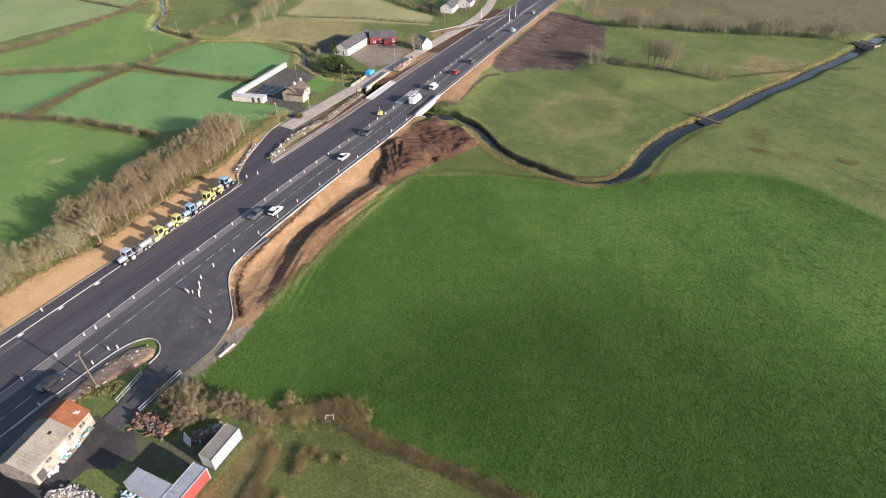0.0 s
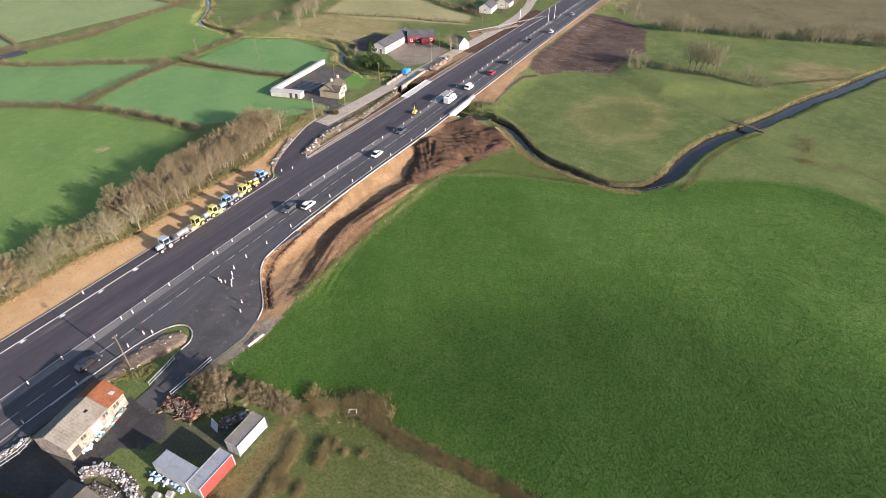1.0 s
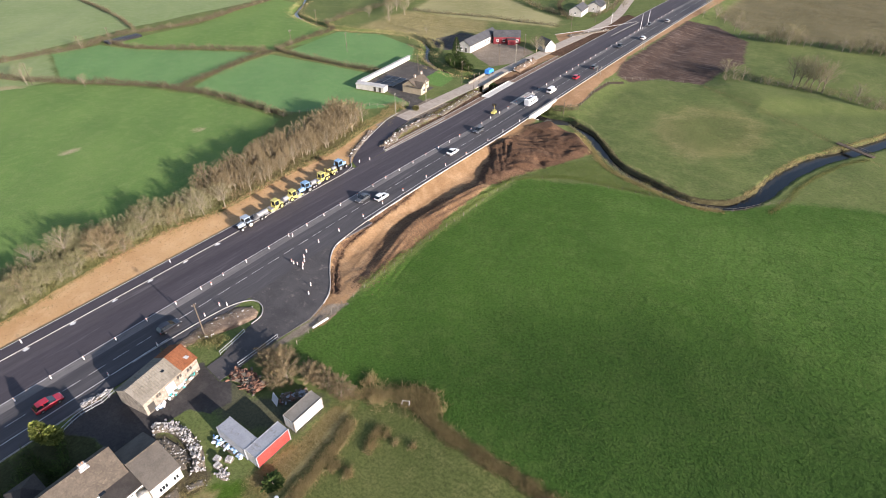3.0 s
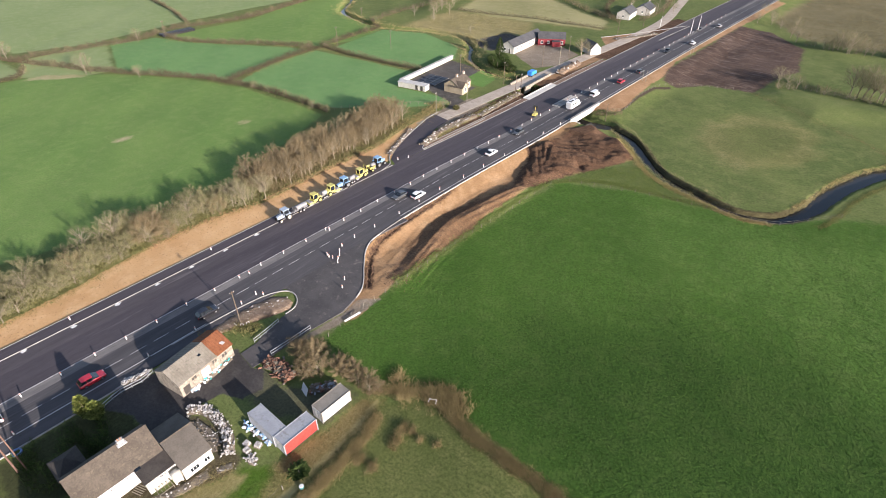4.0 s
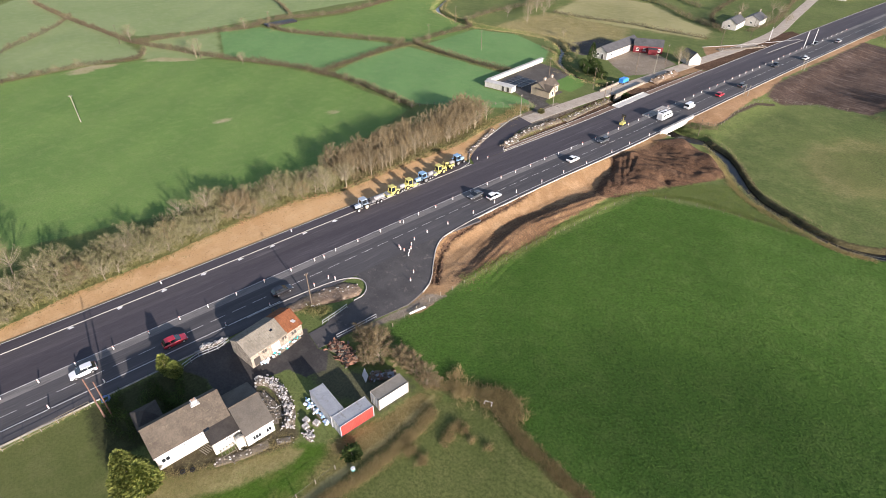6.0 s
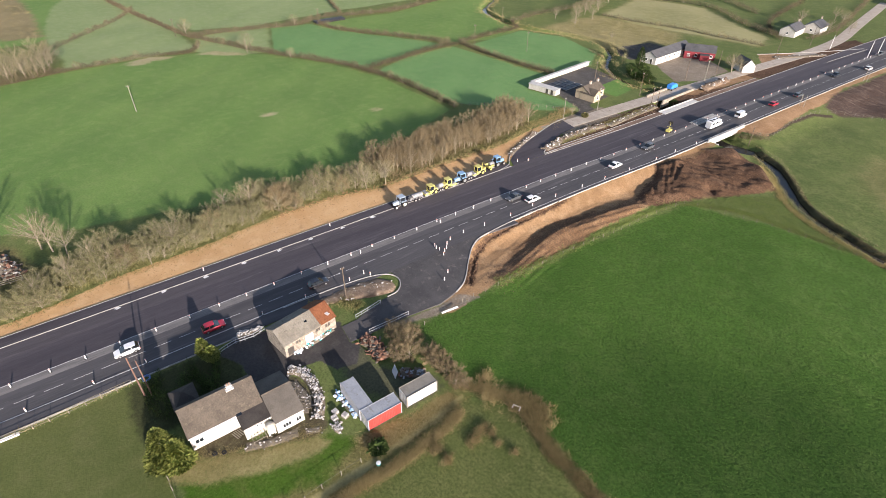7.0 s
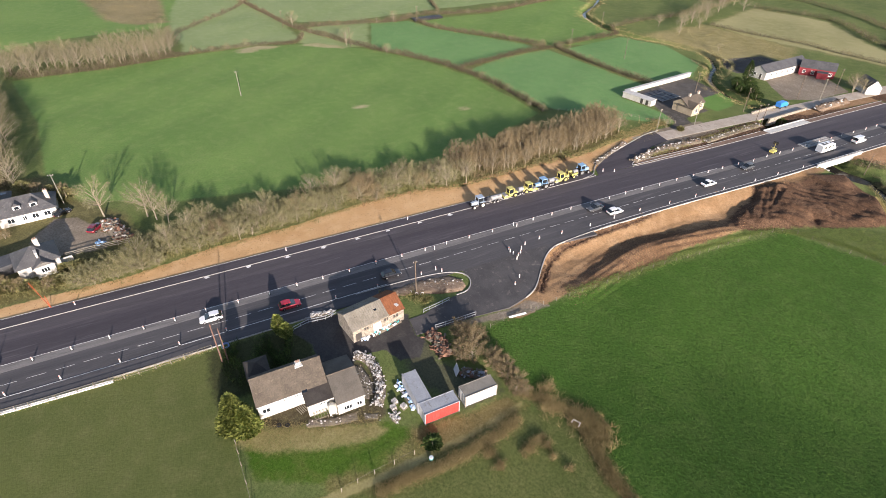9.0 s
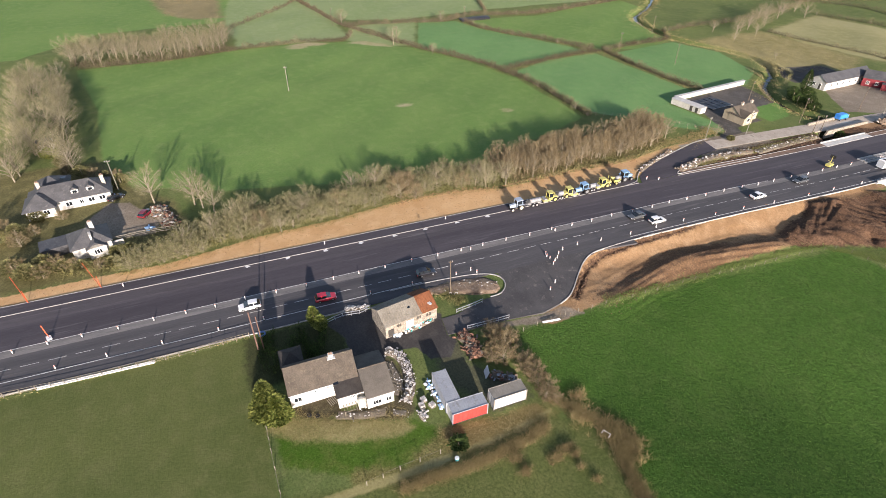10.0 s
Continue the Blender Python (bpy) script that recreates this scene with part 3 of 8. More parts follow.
a_bank.data.foreach_set("value", (3.0 - away(px_, py_, STREAM_L)).clip(-30, 30).astype(np.float32))
bank_at = gnt.nodes.new("ShaderNodeAttribute")
bank_at.attribute_name = "stream_bank"
bank_d = calc(gnt, "ADD", bank_at.outputs["Fac"], calc(gnt, "MULTIPLY", wob_small, 2.4))
col = mix(gnt, ramp(gnt, bank_d, -0.3, 0.5), col, tone((0.055, 0.048, 0.024), (0.09, 0.08, 0.038), (0.16, 0.145, 0.07), 0.7))
col = region(col, "soil", [SOIL_A, SOIL_NW, VERGE_NW, SOIL_K], SOIL_TONE, 0.6, 1.6, 1.3)
col = region(col, "apron", [(-80.3, 129), (-78.6, 138.3), (-76.6, 140), (-75.4, 146), (-75.6, 156), (-77, 159), (-80.6, 152), (-80.6, 140)], tone((0.21, 0.13, 0.068), (0.29, 0.18, 0.095), (0.36, 0.24, 0.14), 0.6), 0.6, 1.8, 1.4)
col = region(col, "stripped", SOIL_N, mix(gnt, calc(gnt, "MULTIPLY", ramp(gnt, noise_of(gnt, 0.55, 6.0, 0.7, (0.22, 1.0, 1.0)), 0.5, 0.72), 0.6), tone((0.07, 0.047, 0.036), (0.1, 0.07, 0.055), (0.15, 0.11, 0.09), 0.8), (0.21, 0.165, 0.14)), 1.0, 2.0, 1.5)
col = region(col, "spoil", SOIL_B, tone((0.15, 0.088, 0.048), (0.24, 0.145, 0.08), (0.33, 0.21, 0.118), 0.75), 0.7, 1.6, 1.4)
col = region(col, "gravel", GRAVEL_AREAS, tone((0.19, 0.155, 0.115), (0.27, 0.225, 0.17), (0.35, 0.295, 0.23), 0.6), 0.4, 0.8, 0.6)
col = region(col, "dark_yard", DARK_AREAS, tone((0.075, 0.068, 0.06), (0.11, 0.1, 0.09), (0.15, 0.14, 0.125), 0.45), 0.4, 0.6, 0.6)
col = region(col, "yard", YARD_AREA, tone((0.046, 0.043, 0.042), (0.068, 0.063, 0.06), (0.105, 0.096, 0.087), 0.4), 0.25, 0.5, 0.5)
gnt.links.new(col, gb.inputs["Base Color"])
gb.inputs["Roughness"].default_value = 0.95
gb.inputs["Specular IOR Level"].default_value = 0.1
sward = gnt.nodes.new("ShaderNodeAttribute")
sward.attribute_name = "lush"
in_sward = ramp(gnt, sward.outputs["Fac"], -1.0, 1.0)
tussock = calc(gnt, "MULTIPLY", noise_of(gnt, 1.5, 2.0, 0.5, None, 5.0), in_sward)
relief = calc(gnt, "ADD", calc(gnt, "MULTIPLY", clump, 0.6), calc(gnt, "ADD", calc(gnt, "MULTIPLY", blade, 0.25), calc(gnt, "MULTIPLY", tussock, 0.5)))
lie = node(gnt, "ShaderNodeBump", Distance=0.32)
gnt.links.new(calc(gnt, "ADD", calc(gnt, "MULTIPLY", in_sward, 0.45), 0.33), lie.inputs["Strength"])
gnt.links.new(relief, lie.inputs["Height"])
gnt.links.new(lie.outputs[0], gb.inputs["Normal"])
ground_me.materials.append(gm)
ground = tagged(new("ground", ground_me), "rolling pasture with green fields and bare brown earth", "ground", kind="structure")

# water in the stream and the brook
w = Geo()
ribbon(w, STREAM_L, 2.6, -2.6, -4.2, -3.05)
structure("water", w, WATER_M, "dark still water of a narrow stream", "stream")
w = Geo()
ribbon(w, BROOK_L, 1.4, -1.4, -2.4, -1.3)
structure("water", w, WATER_M, "dark brook water between rough banks", "stream")


# ---------------------------------------------------------------- roads
def swept(geo, x0, x1, y0, y1, z0, z1, every=4.0):
    n = max(1, int((y1 - y0) / every))
    rings = []
    for i in range(n + 1):
        y = y0 + (y1 - y0) * i / n
        s = float(road_shift(np.float64(y)))
        rings.append([(x0 + s, y, z0), (x1 + s, y, z0), (x1 + s, y, z1), (x0 + s, y, z1)][::-1])
    return geo.loft(rings)


Y0, Y1 = -160.0, 620.0
structure("road", swept(Geo(), -97.4, -90.6, Y0, Y1, -0.3, 0.10), ASPHALT_NEW, "freshly laid black asphalt carriageway, not yet open", "road")
structure("road", swept(Geo(), -101.2, -97.4, Y0, Y1, -0.3, 0.103), ASPHALT_EDGE, "freshly laid asphalt lane beside the kerb, greyed by dust", "road")
structure("road", swept(Geo(), -90.6, -88.7, Y0, Y1, -0.3, 0.105), ASPHALT_DUST, "pale dusty strip between the carriageways", "road")
structure("road", swept(Geo(), -88.7, -79.8, Y0, Y1, -0.3, 0.10), ASPHALT_OLD, "trafficked grey asphalt carriageway with two lanes", "road")
structure("pavement", swept(Geo(), -104.2, -101.35, Y0, 96, -0.3, 0.16), ASPHALT_NEW, "dark asphalt footway strip behind the kerb", "pavement")
g = Geo()
swept(g, -101.38, -101.25, Y0, 96, -0.2, 0.19)
swept(g, -101.38, -101.25, 109, Y1, -0.2, 0.19)
structure("kerb", g, KERB, "pale concrete kerb of the new road", "kerb")
structure("kerb", swept(Geo(), -104.35, -104.2, Y0, 96, -0.2, 0.2), KERB, "narrow concrete edging beside bare earth", "kerb")
g = Geo()
swept(g, -79.85, -79.7, 78, Y1, -0.2, 0.2)
structure("kerb", g, KERB, "pale concrete kerb beside the earth slope", "kerb")
g = Geo()
for k in range(-30, 100):
    y = 1.2 + 4.28 * k
    swept(g, -85.57, -85.49, y, y + 2.9, 0.10, 0.108, 3.0)
structure("road_marking", g, LINE_WHITE, "worn white dashed centre line", "road marking")
g = Geo()
swept(g, -82.5, -82.36, Y0, 27, 0.10, 0.108)
swept(g, -80.9, -80.76, 78, Y1, 0.10, 0.108)
swept(g, -90.75, -90.63, Y0, 130, 0.10, 0.108)
structure("road_marking", g, LINE_WHITE, "thin white edge line", "road marking")


# ---------------------------------------------------------------- junction, island, yard, side roads
def slab(name, outline, z1, material, label, category, z0=-0.3):
    return structure(name, Geo().prism(outline, z0, z1), material, label, category)


BELL = [(-79.9, 78), (-79.9, 43), (-77.5, 43.4), (-75, 42.9), (-73, 40.6), (-73, 37.5), (-71.9, 33), (-70.9, 30.4), (-70.8, 27),
        (-66.3, 26.5), (-66.1, 31), (-66.0, 38.5), (-65.3, 46), (-66.4, 50.3), (-67.9, 53.8), (-70.4, 56.4), (-72.9, 58.7), (-75, 60.6),
        (-76.6, 62.6), (-78, 64.8), (-78.9, 67.4), (-79.2, 71)]
slab("road", BELL, 0.094, ASPHALT_BELL, "worn dark asphalt mouth of the side junction", "road")
slab("road", [(-79.9, 26.5), (-79.9, 78), (-78.2, 78), (-79, 70), (-79.4, 43.2), (-81.6, 41), (-82.2, 30)], 0.088, ASPHALT_OLD, "asphalt edge beside the junction", "road")
slab("pavement", [(-79.4, -160), (-79.4, 27), (-80.6, 33), (-82.3, 33), (-82.3, -160)], 0.09, ASPHALT_NEW, "dark asphalt strip beyond the edge line", "pavement")

ISLE = [(-82.1, 20), (-82.0, 26), (-81.7, 32), (-81.0, 38), (-79.6, 41.8), (-77.6, 43.2), (-75.2, 42.7), (-73.5, 40.9), (-73.2, 38.4)]
g = Geo()
ribbon(g, lerp_line(ISLE, 0.8), 0.1, -0.1, -0.1, 0.2)
structure("kerb", g, KERB, "rounded white kerb of the junction island", "kerb")
ISLE_EARTH = surface("island_rubble_earth", (0.11, 0.078, 0.055), (0.21, 0.155, 0.11), 0.6, 4, 0.95, 0.9, 0.15, wear=(0.3, 0.255, 0.205))
isle_mesh = Geo()
mid = [(-79.6, 27.0), (-79.3, 31), (-78.6, 36), (-77.4, 40), (-76.4, 41.4)]
rings = []
for i, ((x, y), wdt) in enumerate(zip(lerp_line(mid, 0.7), np.linspace(2.2, 2.6, 99))):
    f = min(1.0, i / 5.0)
    hw = (1.5 + 2.3 * min(1, i / 12)) * (1.0 if y < 40 else max(0.35, (42.4 - y) / 2.4))
    rings.append([(x - hw * 0.55, y, 0.0), (x - hw * 0.3, y, 0.22 + 0.1 * math.sin(i * 1.7)), (x + hw * 0.2, y, 0.34 + 0.12 * math.sin(i * 2.3)),
                  (x + hw * 0.65, y, 0.25 + 0.1 * math.cos(i * 1.9)), (x + hw, y, 0.0)])
isle_mesh.loft(rings, close=False)
structure("verge", isle_mesh, ISLE_EARTH, "bare rubbly earth inside the junction island", "verge", smooth=True)
g = Geo()
ribbon(g, lerp_line([(-80.0, 84), (-79.6, 76.3), (-79.2, 70.6), (-78.6, 66.2), (-76.6, 62.6), (-72.9, 58.7), (-69.6, 55.6), (-67.6, 53.2), (-66.4, 50.6)], 0.8),
       0.09, -0.09, -0.1, 0.2)
structure("kerb", g, KERB, "curved white kerb of the junction mouth", "kerb")
g = Geo()
ribbon(g, lerp_line([(-79.4, -160), (-79.4, 2), (-79.6, 9)], 4), 0.1, -0.1, -0.1, 0.2)
structure("kerb", g, KERB, "low concrete kerb beside the verge", "kerb")
GRAVEL = surface("tan_gravel", (0.2, 0.15, 0.105), (0.31, 0.24, 0.175), 0.5, 5, 0.95, 0.5, 0.04, wear=(0.13, 0.1, 0.075))

# side road to the west, joining the old road that runs north
OLD = lerp_line([(-113.6, 122), (-112.9, 133), (-112.3, 150), (-111.6, 168), (-110.4, 190), (-109.5, 212), (-108.2, 240), (-106.6, 275), (-108, 310), (-116, 350), (-130, 420)], 3)
structure("road", ribbon(Geo(), OLD, 3.1, -2.3, -0.3, 0.07), ASPHALT_LANE, "pale worn old lane", "road")
SIDE = [(-101.3, 97), (-101.3, 109.2), (-103.5, 112), (-106.5, 117.5), (-109.0, 124), (-110.0, 131), (-116.6, 132), (-116.2, 127), (-112.7, 116), (-108.3, 104), (-104.4, 98.5)]
slab("road", SIDE, 0.092, ASPHALT_NEW, "new black asphalt link to the old lane", "road")
g = Geo()
ribbon(g, lerp_line([(-101.4, 92), (-102.4, 96), (-105.2, 98.6), (-108.5, 103.4), (-112.8, 116), (-116.4, 127.2), (-117.2, 134)], 1.0), 0.1, -0.1, -0.1, 0.22)
structure("kerb", g, KERB, "curved pale kerb of the link road", "kerb")
g = Geo()
ribbon(g, lerp_line([(-101.5, 140), (-101.7, 115), (-101.9, 109.6), (-103.4, 111.6), (-104.6, 114)], 1.0), 0.1, -0.1, -0.1, 0.22)
structure("kerb", g, KERB, "pale kerb round the corner of the verge", "kerb")
PATH_N = surface("footway_gravel", (0.13, 0.085, 0.06), (0.2, 0.135, 0.1), 0.4, 5, 0.95, 0.4, 0.03)
structure("pavement", swept(Geo(), -103.4, -101.5, 111, 225, -0.3, 0.12), PATH_N, "brown footway foundation along the kerb", "pavement")
g = Geo()
swept(g, -103.52, -103.4, 111, 163, -0.2, 0.2)
swept(g, -103.52, -103.4, 184, 226, -0.2, 0.2)
structure("kerb", g, KERB, "white edging of the unfinished footway", "kerb")
# kerbs of the unfinished junction further north
g = Geo()
ribbon(g, lerp_line([(-118.9, 257), (-114.9, 263.7), (-107.5, 278), (-101, 291.7), (-95.1, 305.2)], 3), 0.12, -0.12, -0.1, 0.2)
ribbon(g, lerp_line([(-95.2, 270), (-94.6, 288), (-93.7, 305)], 3), 0.12, -0.12, -0.1, 0.2)
structure("kerb", g, KERB, "pale kerbs of the unfinished junction mouth", "kerb")

# gullies with spilt white concrete along the west kerb
SPILL = surface("spilt_concrete", (0.5, 0.5, 0.49), (0.7, 0.7, 0.68), 1.5, 9, 0.9, 0.2, 0.01)
rng = random.Random(4)
for y in (-6.5, 2.0, 10.3, 18.5, 26.6, 34.2, 42.3, 50.5):
    g = Geo()
    pts = []
    for i in range(11):
        a = 2 * PI * i / 11
        r = rng.uniform(0.45, 1.0)
        pts.append((-101.0 + 0.5 * r * math.cos(a) + 0.2, y + 0.8 * r * math.sin(a)))
    g.prism(pts, 0.08, 0.112)
    structure("road_marking", g, SPILL, "patch of spilt white concrete round a gully", "concrete patch")

# ---------------------------------------------------------------- bridge over the stream
GALV = surface("galvanised_steel", (0.36, 0.37, 0.38), (0.5, 0.51, 0.52), 2, 12, 0.45, 0.1, 0.005, metal=0.6)
bridge = thing("bridge", -77.9, 166.5, 0, 0, "white concrete bridge carrying the road over a stream", "bridge")
part("deck_beam", Geo().box(-0.35, 0, -0.55, 0.5, 20.5, 1.15), CONCRETE, bridge)
part("parapet", Geo().box(-0.3, 0, 0.42, 0.35, 20.0, 0.75).box(-0.3, 0, 0.84, 0.5, 20.2, 0.12), CONCRETE, bridge)
part("abutment", Geo().box(-2.0, -6.6, -2.1, 4.2, 1.4, 3.2).box(0.8, -7.6, -1.9, 2.4, 0.5, 2.4, 35), CONCRETE, bridge)
part("abutment", Geo().box(-2.0, 6.6, -2.1, 4.2, 1.4, 3.2).box(0.8, 7.6, -1.9, 2.4, 0.5, 2.4, -35), CONCRETE, bridge)
for k in (-9, -6, -3, 0, 3, 6, 9):
    part("rail_post", Geo().box(-0.3, k, 1.15, 0.1, 0.1, 0.5), GALV, bridge)
part("handrail", Geo().box(-0.3, 0, 1.4, 0.09, 20, 0.09), GALV, bridge)
deck = thing("bridge_footway", -99.4, 174.4, 0, 1.2, "pale concrete footway slab of the new road bridge", "bridge deck")
part("slab", Geo().box(-1.6, 0, 0.0, 2.5, 20, 0.4), CONCRETE, deck)
part("upstand", Geo().box(-2.95, 0, 0.1, 0.3, 20, 0.7), CONCRETE, deck)
part("beam", Geo().box(-2.95, 0, -0.8, 0.3, 20, 1.0), CONCRETE, deck)

# ---------------------------------------------------------------- building materials
RENDER_W = surface("white_render", (0.38, 0.365, 0.33), (0.5, 0.485, 0.45), 0.6, 5, 0.85, 0.15, 0.01, wear=(0.36, 0.34, 0.3))
RENDER_C = surface("cream_render", (0.29, 0.24, 0.165), (0.37, 0.315, 0.23), 0.6, 5, 0.85, 0.15, 0.01)
RENDER_R = surface("red_painted_wall", (0.15, 0.02, 0.026), (0.21, 0.032, 0.04), 0.6, 5, 0.7, 0.1, 0.01)
STONE = surface("field_stone_wall", (0.14, 0.12, 0.095), (0.33, 0.29, 0.235), 1.3, 3.6, 0.95, 0.8, 0.1, wear=(0.4, 0.365, 0.3))
TILE_BR = surface("weathered_brown_tiles", (0.06, 0.05, 0.04), (0.1, 0.084, 0.066), 0.6, 4, 0.9, 0.7, 0.08, wear=(0.125, 0.108, 0.08))
TILE_DK = surface("dark_felt_tiles", (0.035, 0.031, 0.028), (0.06, 0.053, 0.047), 0.5, 5, 0.9, 0.5, 0.05)
SLATE = surface("grey_slates", (0.05, 0.05, 0.053), (0.085, 0.085, 0.088), 0.5, 4, 0.6, 0.4, 0.04, wear=(0.125, 0.125, 0.12))
ASBESTOS = surface("grey_sheet_roof", (0.145, 0.13, 0.105), (0.215, 0.198, 0.165), 0.35, 3, 0.9, 0.3, 0.03, wear=(0.09, 0.078, 0.06))
RUST = surface("rusted_sheet_roof", (0.12, 0.042, 0.017), (0.2, 0.078, 0.036), 0.5, 4, 0.85, 0.3, 0.03, wear=(0.12, 0.045, 0.02))
WHITE_P = paint("white_joinery_paint", (0.78, 0.78, 0.76), 0.5)
DARK_P = paint("dark_joinery_paint", (0.05, 0.045, 0.04), 0.5)
PANE = glass_dark("window_glass")
BRICK_P = surface("chimney_brick", (0.32, 0.27, 0.22), (0.48, 0.43, 0.36), 2, 8, 0.9, 0.4, 0.02)
POT = surface("clay_pot", (0.2, 0.12, 0.08), (0.3, 0.19, 0.13), 3, 9, 0.8, 0.1, 0.01)


def on_side(geo, side, L, W, u, z, w, h, t, out=0.0):
    """A box of width w, height h and depth t on a wall, centred u along it and z up."""
    if side in "EW":
        s = 1 if side == "E" else -1
        geo.box(s * (W / 2 + out), u, z, t, w, h)
    else:
        s = 1 if side == "N" else -1
        geo.box(u, s * (L / 2 + out), z, w, t, h)
    return geo


def add_window(parent, side, L, W, u, z, w, h, bars=1, frame_m=None):
    fr = Geo()
    f = 0.09
    for du, dz, ww, hh in ((0, h / 2 - f / 2, w, f), (0, -h / 2 + f / 2, w, f), (w / 2 - f / 2, 0, f, h), (-w / 2 + f / 2, 0, f, h)):
        on_side(fr, side, L, W, u + du, z + dz, ww, hh, 0.14, 0.0)
    for k in range(bars):
        on_side(fr, side, L, W, u + w * ((k + 1) / (bars + 1) - 0.5), z, f * 0.7, h - f, 0.1, 0.0)
    win = part("window", fr, frame_m or WHITE_P, parent)
    part("pane", on_side(Geo(), side, L, W, u, z, w - f, h - f, 0.06, 0.01), PANE, win)
    part("sill", on_side(Geo(), side, L, W, u, z - h / 2 - 0.06, w + 0.2, 0.08, 0.26, 0.04), WHITE_P, win)
    return win


def add_door(parent, side, L, W, u, w=0.95, h=2.05, material=None):
    d = part("door", on_side(Geo(), side, L, W, u, h / 2 + 0.05, w, h, 0.12, 0.0), material or DARK_P, parent)
    part("door_frame", on_side(on_side(on_side(Geo(), side, L, W, u - w / 2 - 0.05, h / 2 + 0.05, 0.1, h + 0.1, 0.18), side, L, W, u + w / 2 + 0.05, h / 2 + 0.05, 0.1, h + 0.1, 0.18),
                               side, L, W, u, h + 0.15, w + 0.2, 0.1, 0.18), WHITE_P, d)
    return d


def add_chimney(parent, x, y, z0, z1, w=0.7, d=0.55, pots=2, material=None):
    c = part("chimney", Geo().box(x, y, (z0 + z1) / 2, d, w, z1 - z0).box(x, y, z1 - 0.1, d + 0.14, w + 0.14, 0.16), material or BRICK_P, parent)
    for k in range(pots):
        yy = y + (k - (pots - 1) / 2) * 0.34
        part("pot", Geo().tube((x, yy, z1 - 0.05), (x, yy, z1 + 0.35), 0.12, 0.1, 10), POT, c)
    return c


def wavy(n, a, b, depth, flat=0.55):
    """Places and offsets of a trapezoid corrugation from a to b."""
    out, s = [], (b - a) / n
    for i in range(n):
        y = a + i * s
        out += [(y, 0.0), (y + s * (1 - flat) / 2, 0.0), (y + s * (1 - flat) / 2 + 0.04, depth), (y + s * (1 + flat) / 2 - 0.04, depth), (y + s * (1 + flat) / 2, 0.0)]
    return out + [(b, 0.0)]


def gable_walls(L, W, eave, ridge):
    prof = [(-W / 2, -0.5), (W / 2, -0.5), (W / 2, eave), (0, ridge), (-W / 2, eave)]
    return Geo().loft([[(x, -L / 2, z) for x, z in prof], [(x, L / 2, z) for x, z in prof]])


def gable_roof(L, W, eave, ridge, over=0.25, t=0.14, y0=None, y1=None, ribs=0.0):
    k = (ridge - eave) / (W / 2)
    e = eave - over * k
    y0 = -L / 2 - over * 0.6 if y0 is None else y0
    y1 = L / 2 + over * 0.6 if y1 is None else y1
    prof = [(-W / 2 - over, e + 0.02), (0, ridge + 0.02), (W / 2 + over, e + 0.02), (W / 2 + over, e + 0.02 + t), (0, ridge + 0.02 + t), (-W / 2 - over, e + 0.02 + t)]
    if not ribs:
        return Geo().loft([[(x, y0, z) for x, z in prof], [(x, y1, z) for x, z in prof]])
    rings = []
    for y, d in wavy(int((y1 - y0) / ribs), y0, y1, 0.06, 0.4):
        rings.append([(x, y, z + (d if i > 2 else 0.0)) for i, (x, z) in enumerate(prof)])
    return Geo().loft(rings)


def hip_roof(L, W, eave, ridge, over=0.35, run=None):
    a, b = W / 2 + over, L / 2 + over
    run = min(W / 2, L / 2) if run is None else run
    r = max(0.05, L / 2 - run)
    v = [(-a, -b, eave), (a, -b, eave), (a, b, eave), (-a, b, eave), (-a, -b, eave + 0.15), (a, -b, eave + 0.15), (a, b, eave + 0.15), (-a, b, eave + 0.15),
         (0, -r, ridge), (0, r, ridge)]
    return Geo().add(v, [(3, 2, 1, 0), (0, 1, 5, 4), (1, 2, 6, 5), (2, 3, 7, 6), (3, 0, 4, 7), (4, 5, 8), (5, 6, 9, 8), (6, 7, 9), (7, 4, 8, 9)])


def ridge_cap(L, ridge, over=0.2, t=0.14):
    return Geo().loft([[(-0.16, y, ridge + t - 0.06), (0.16, y, ridge + t - 0.06), (0, y, ridge + t + 0.1)] for y in (-L / 2 - over, L / 2 + over)])


def gutter(L, W, eave, side=1, over=0.25):
    return Geo().box(side * (W / 2 + over + 0.05), 0, eave - 0.16, 0.12, L + 0.2, 0.1)


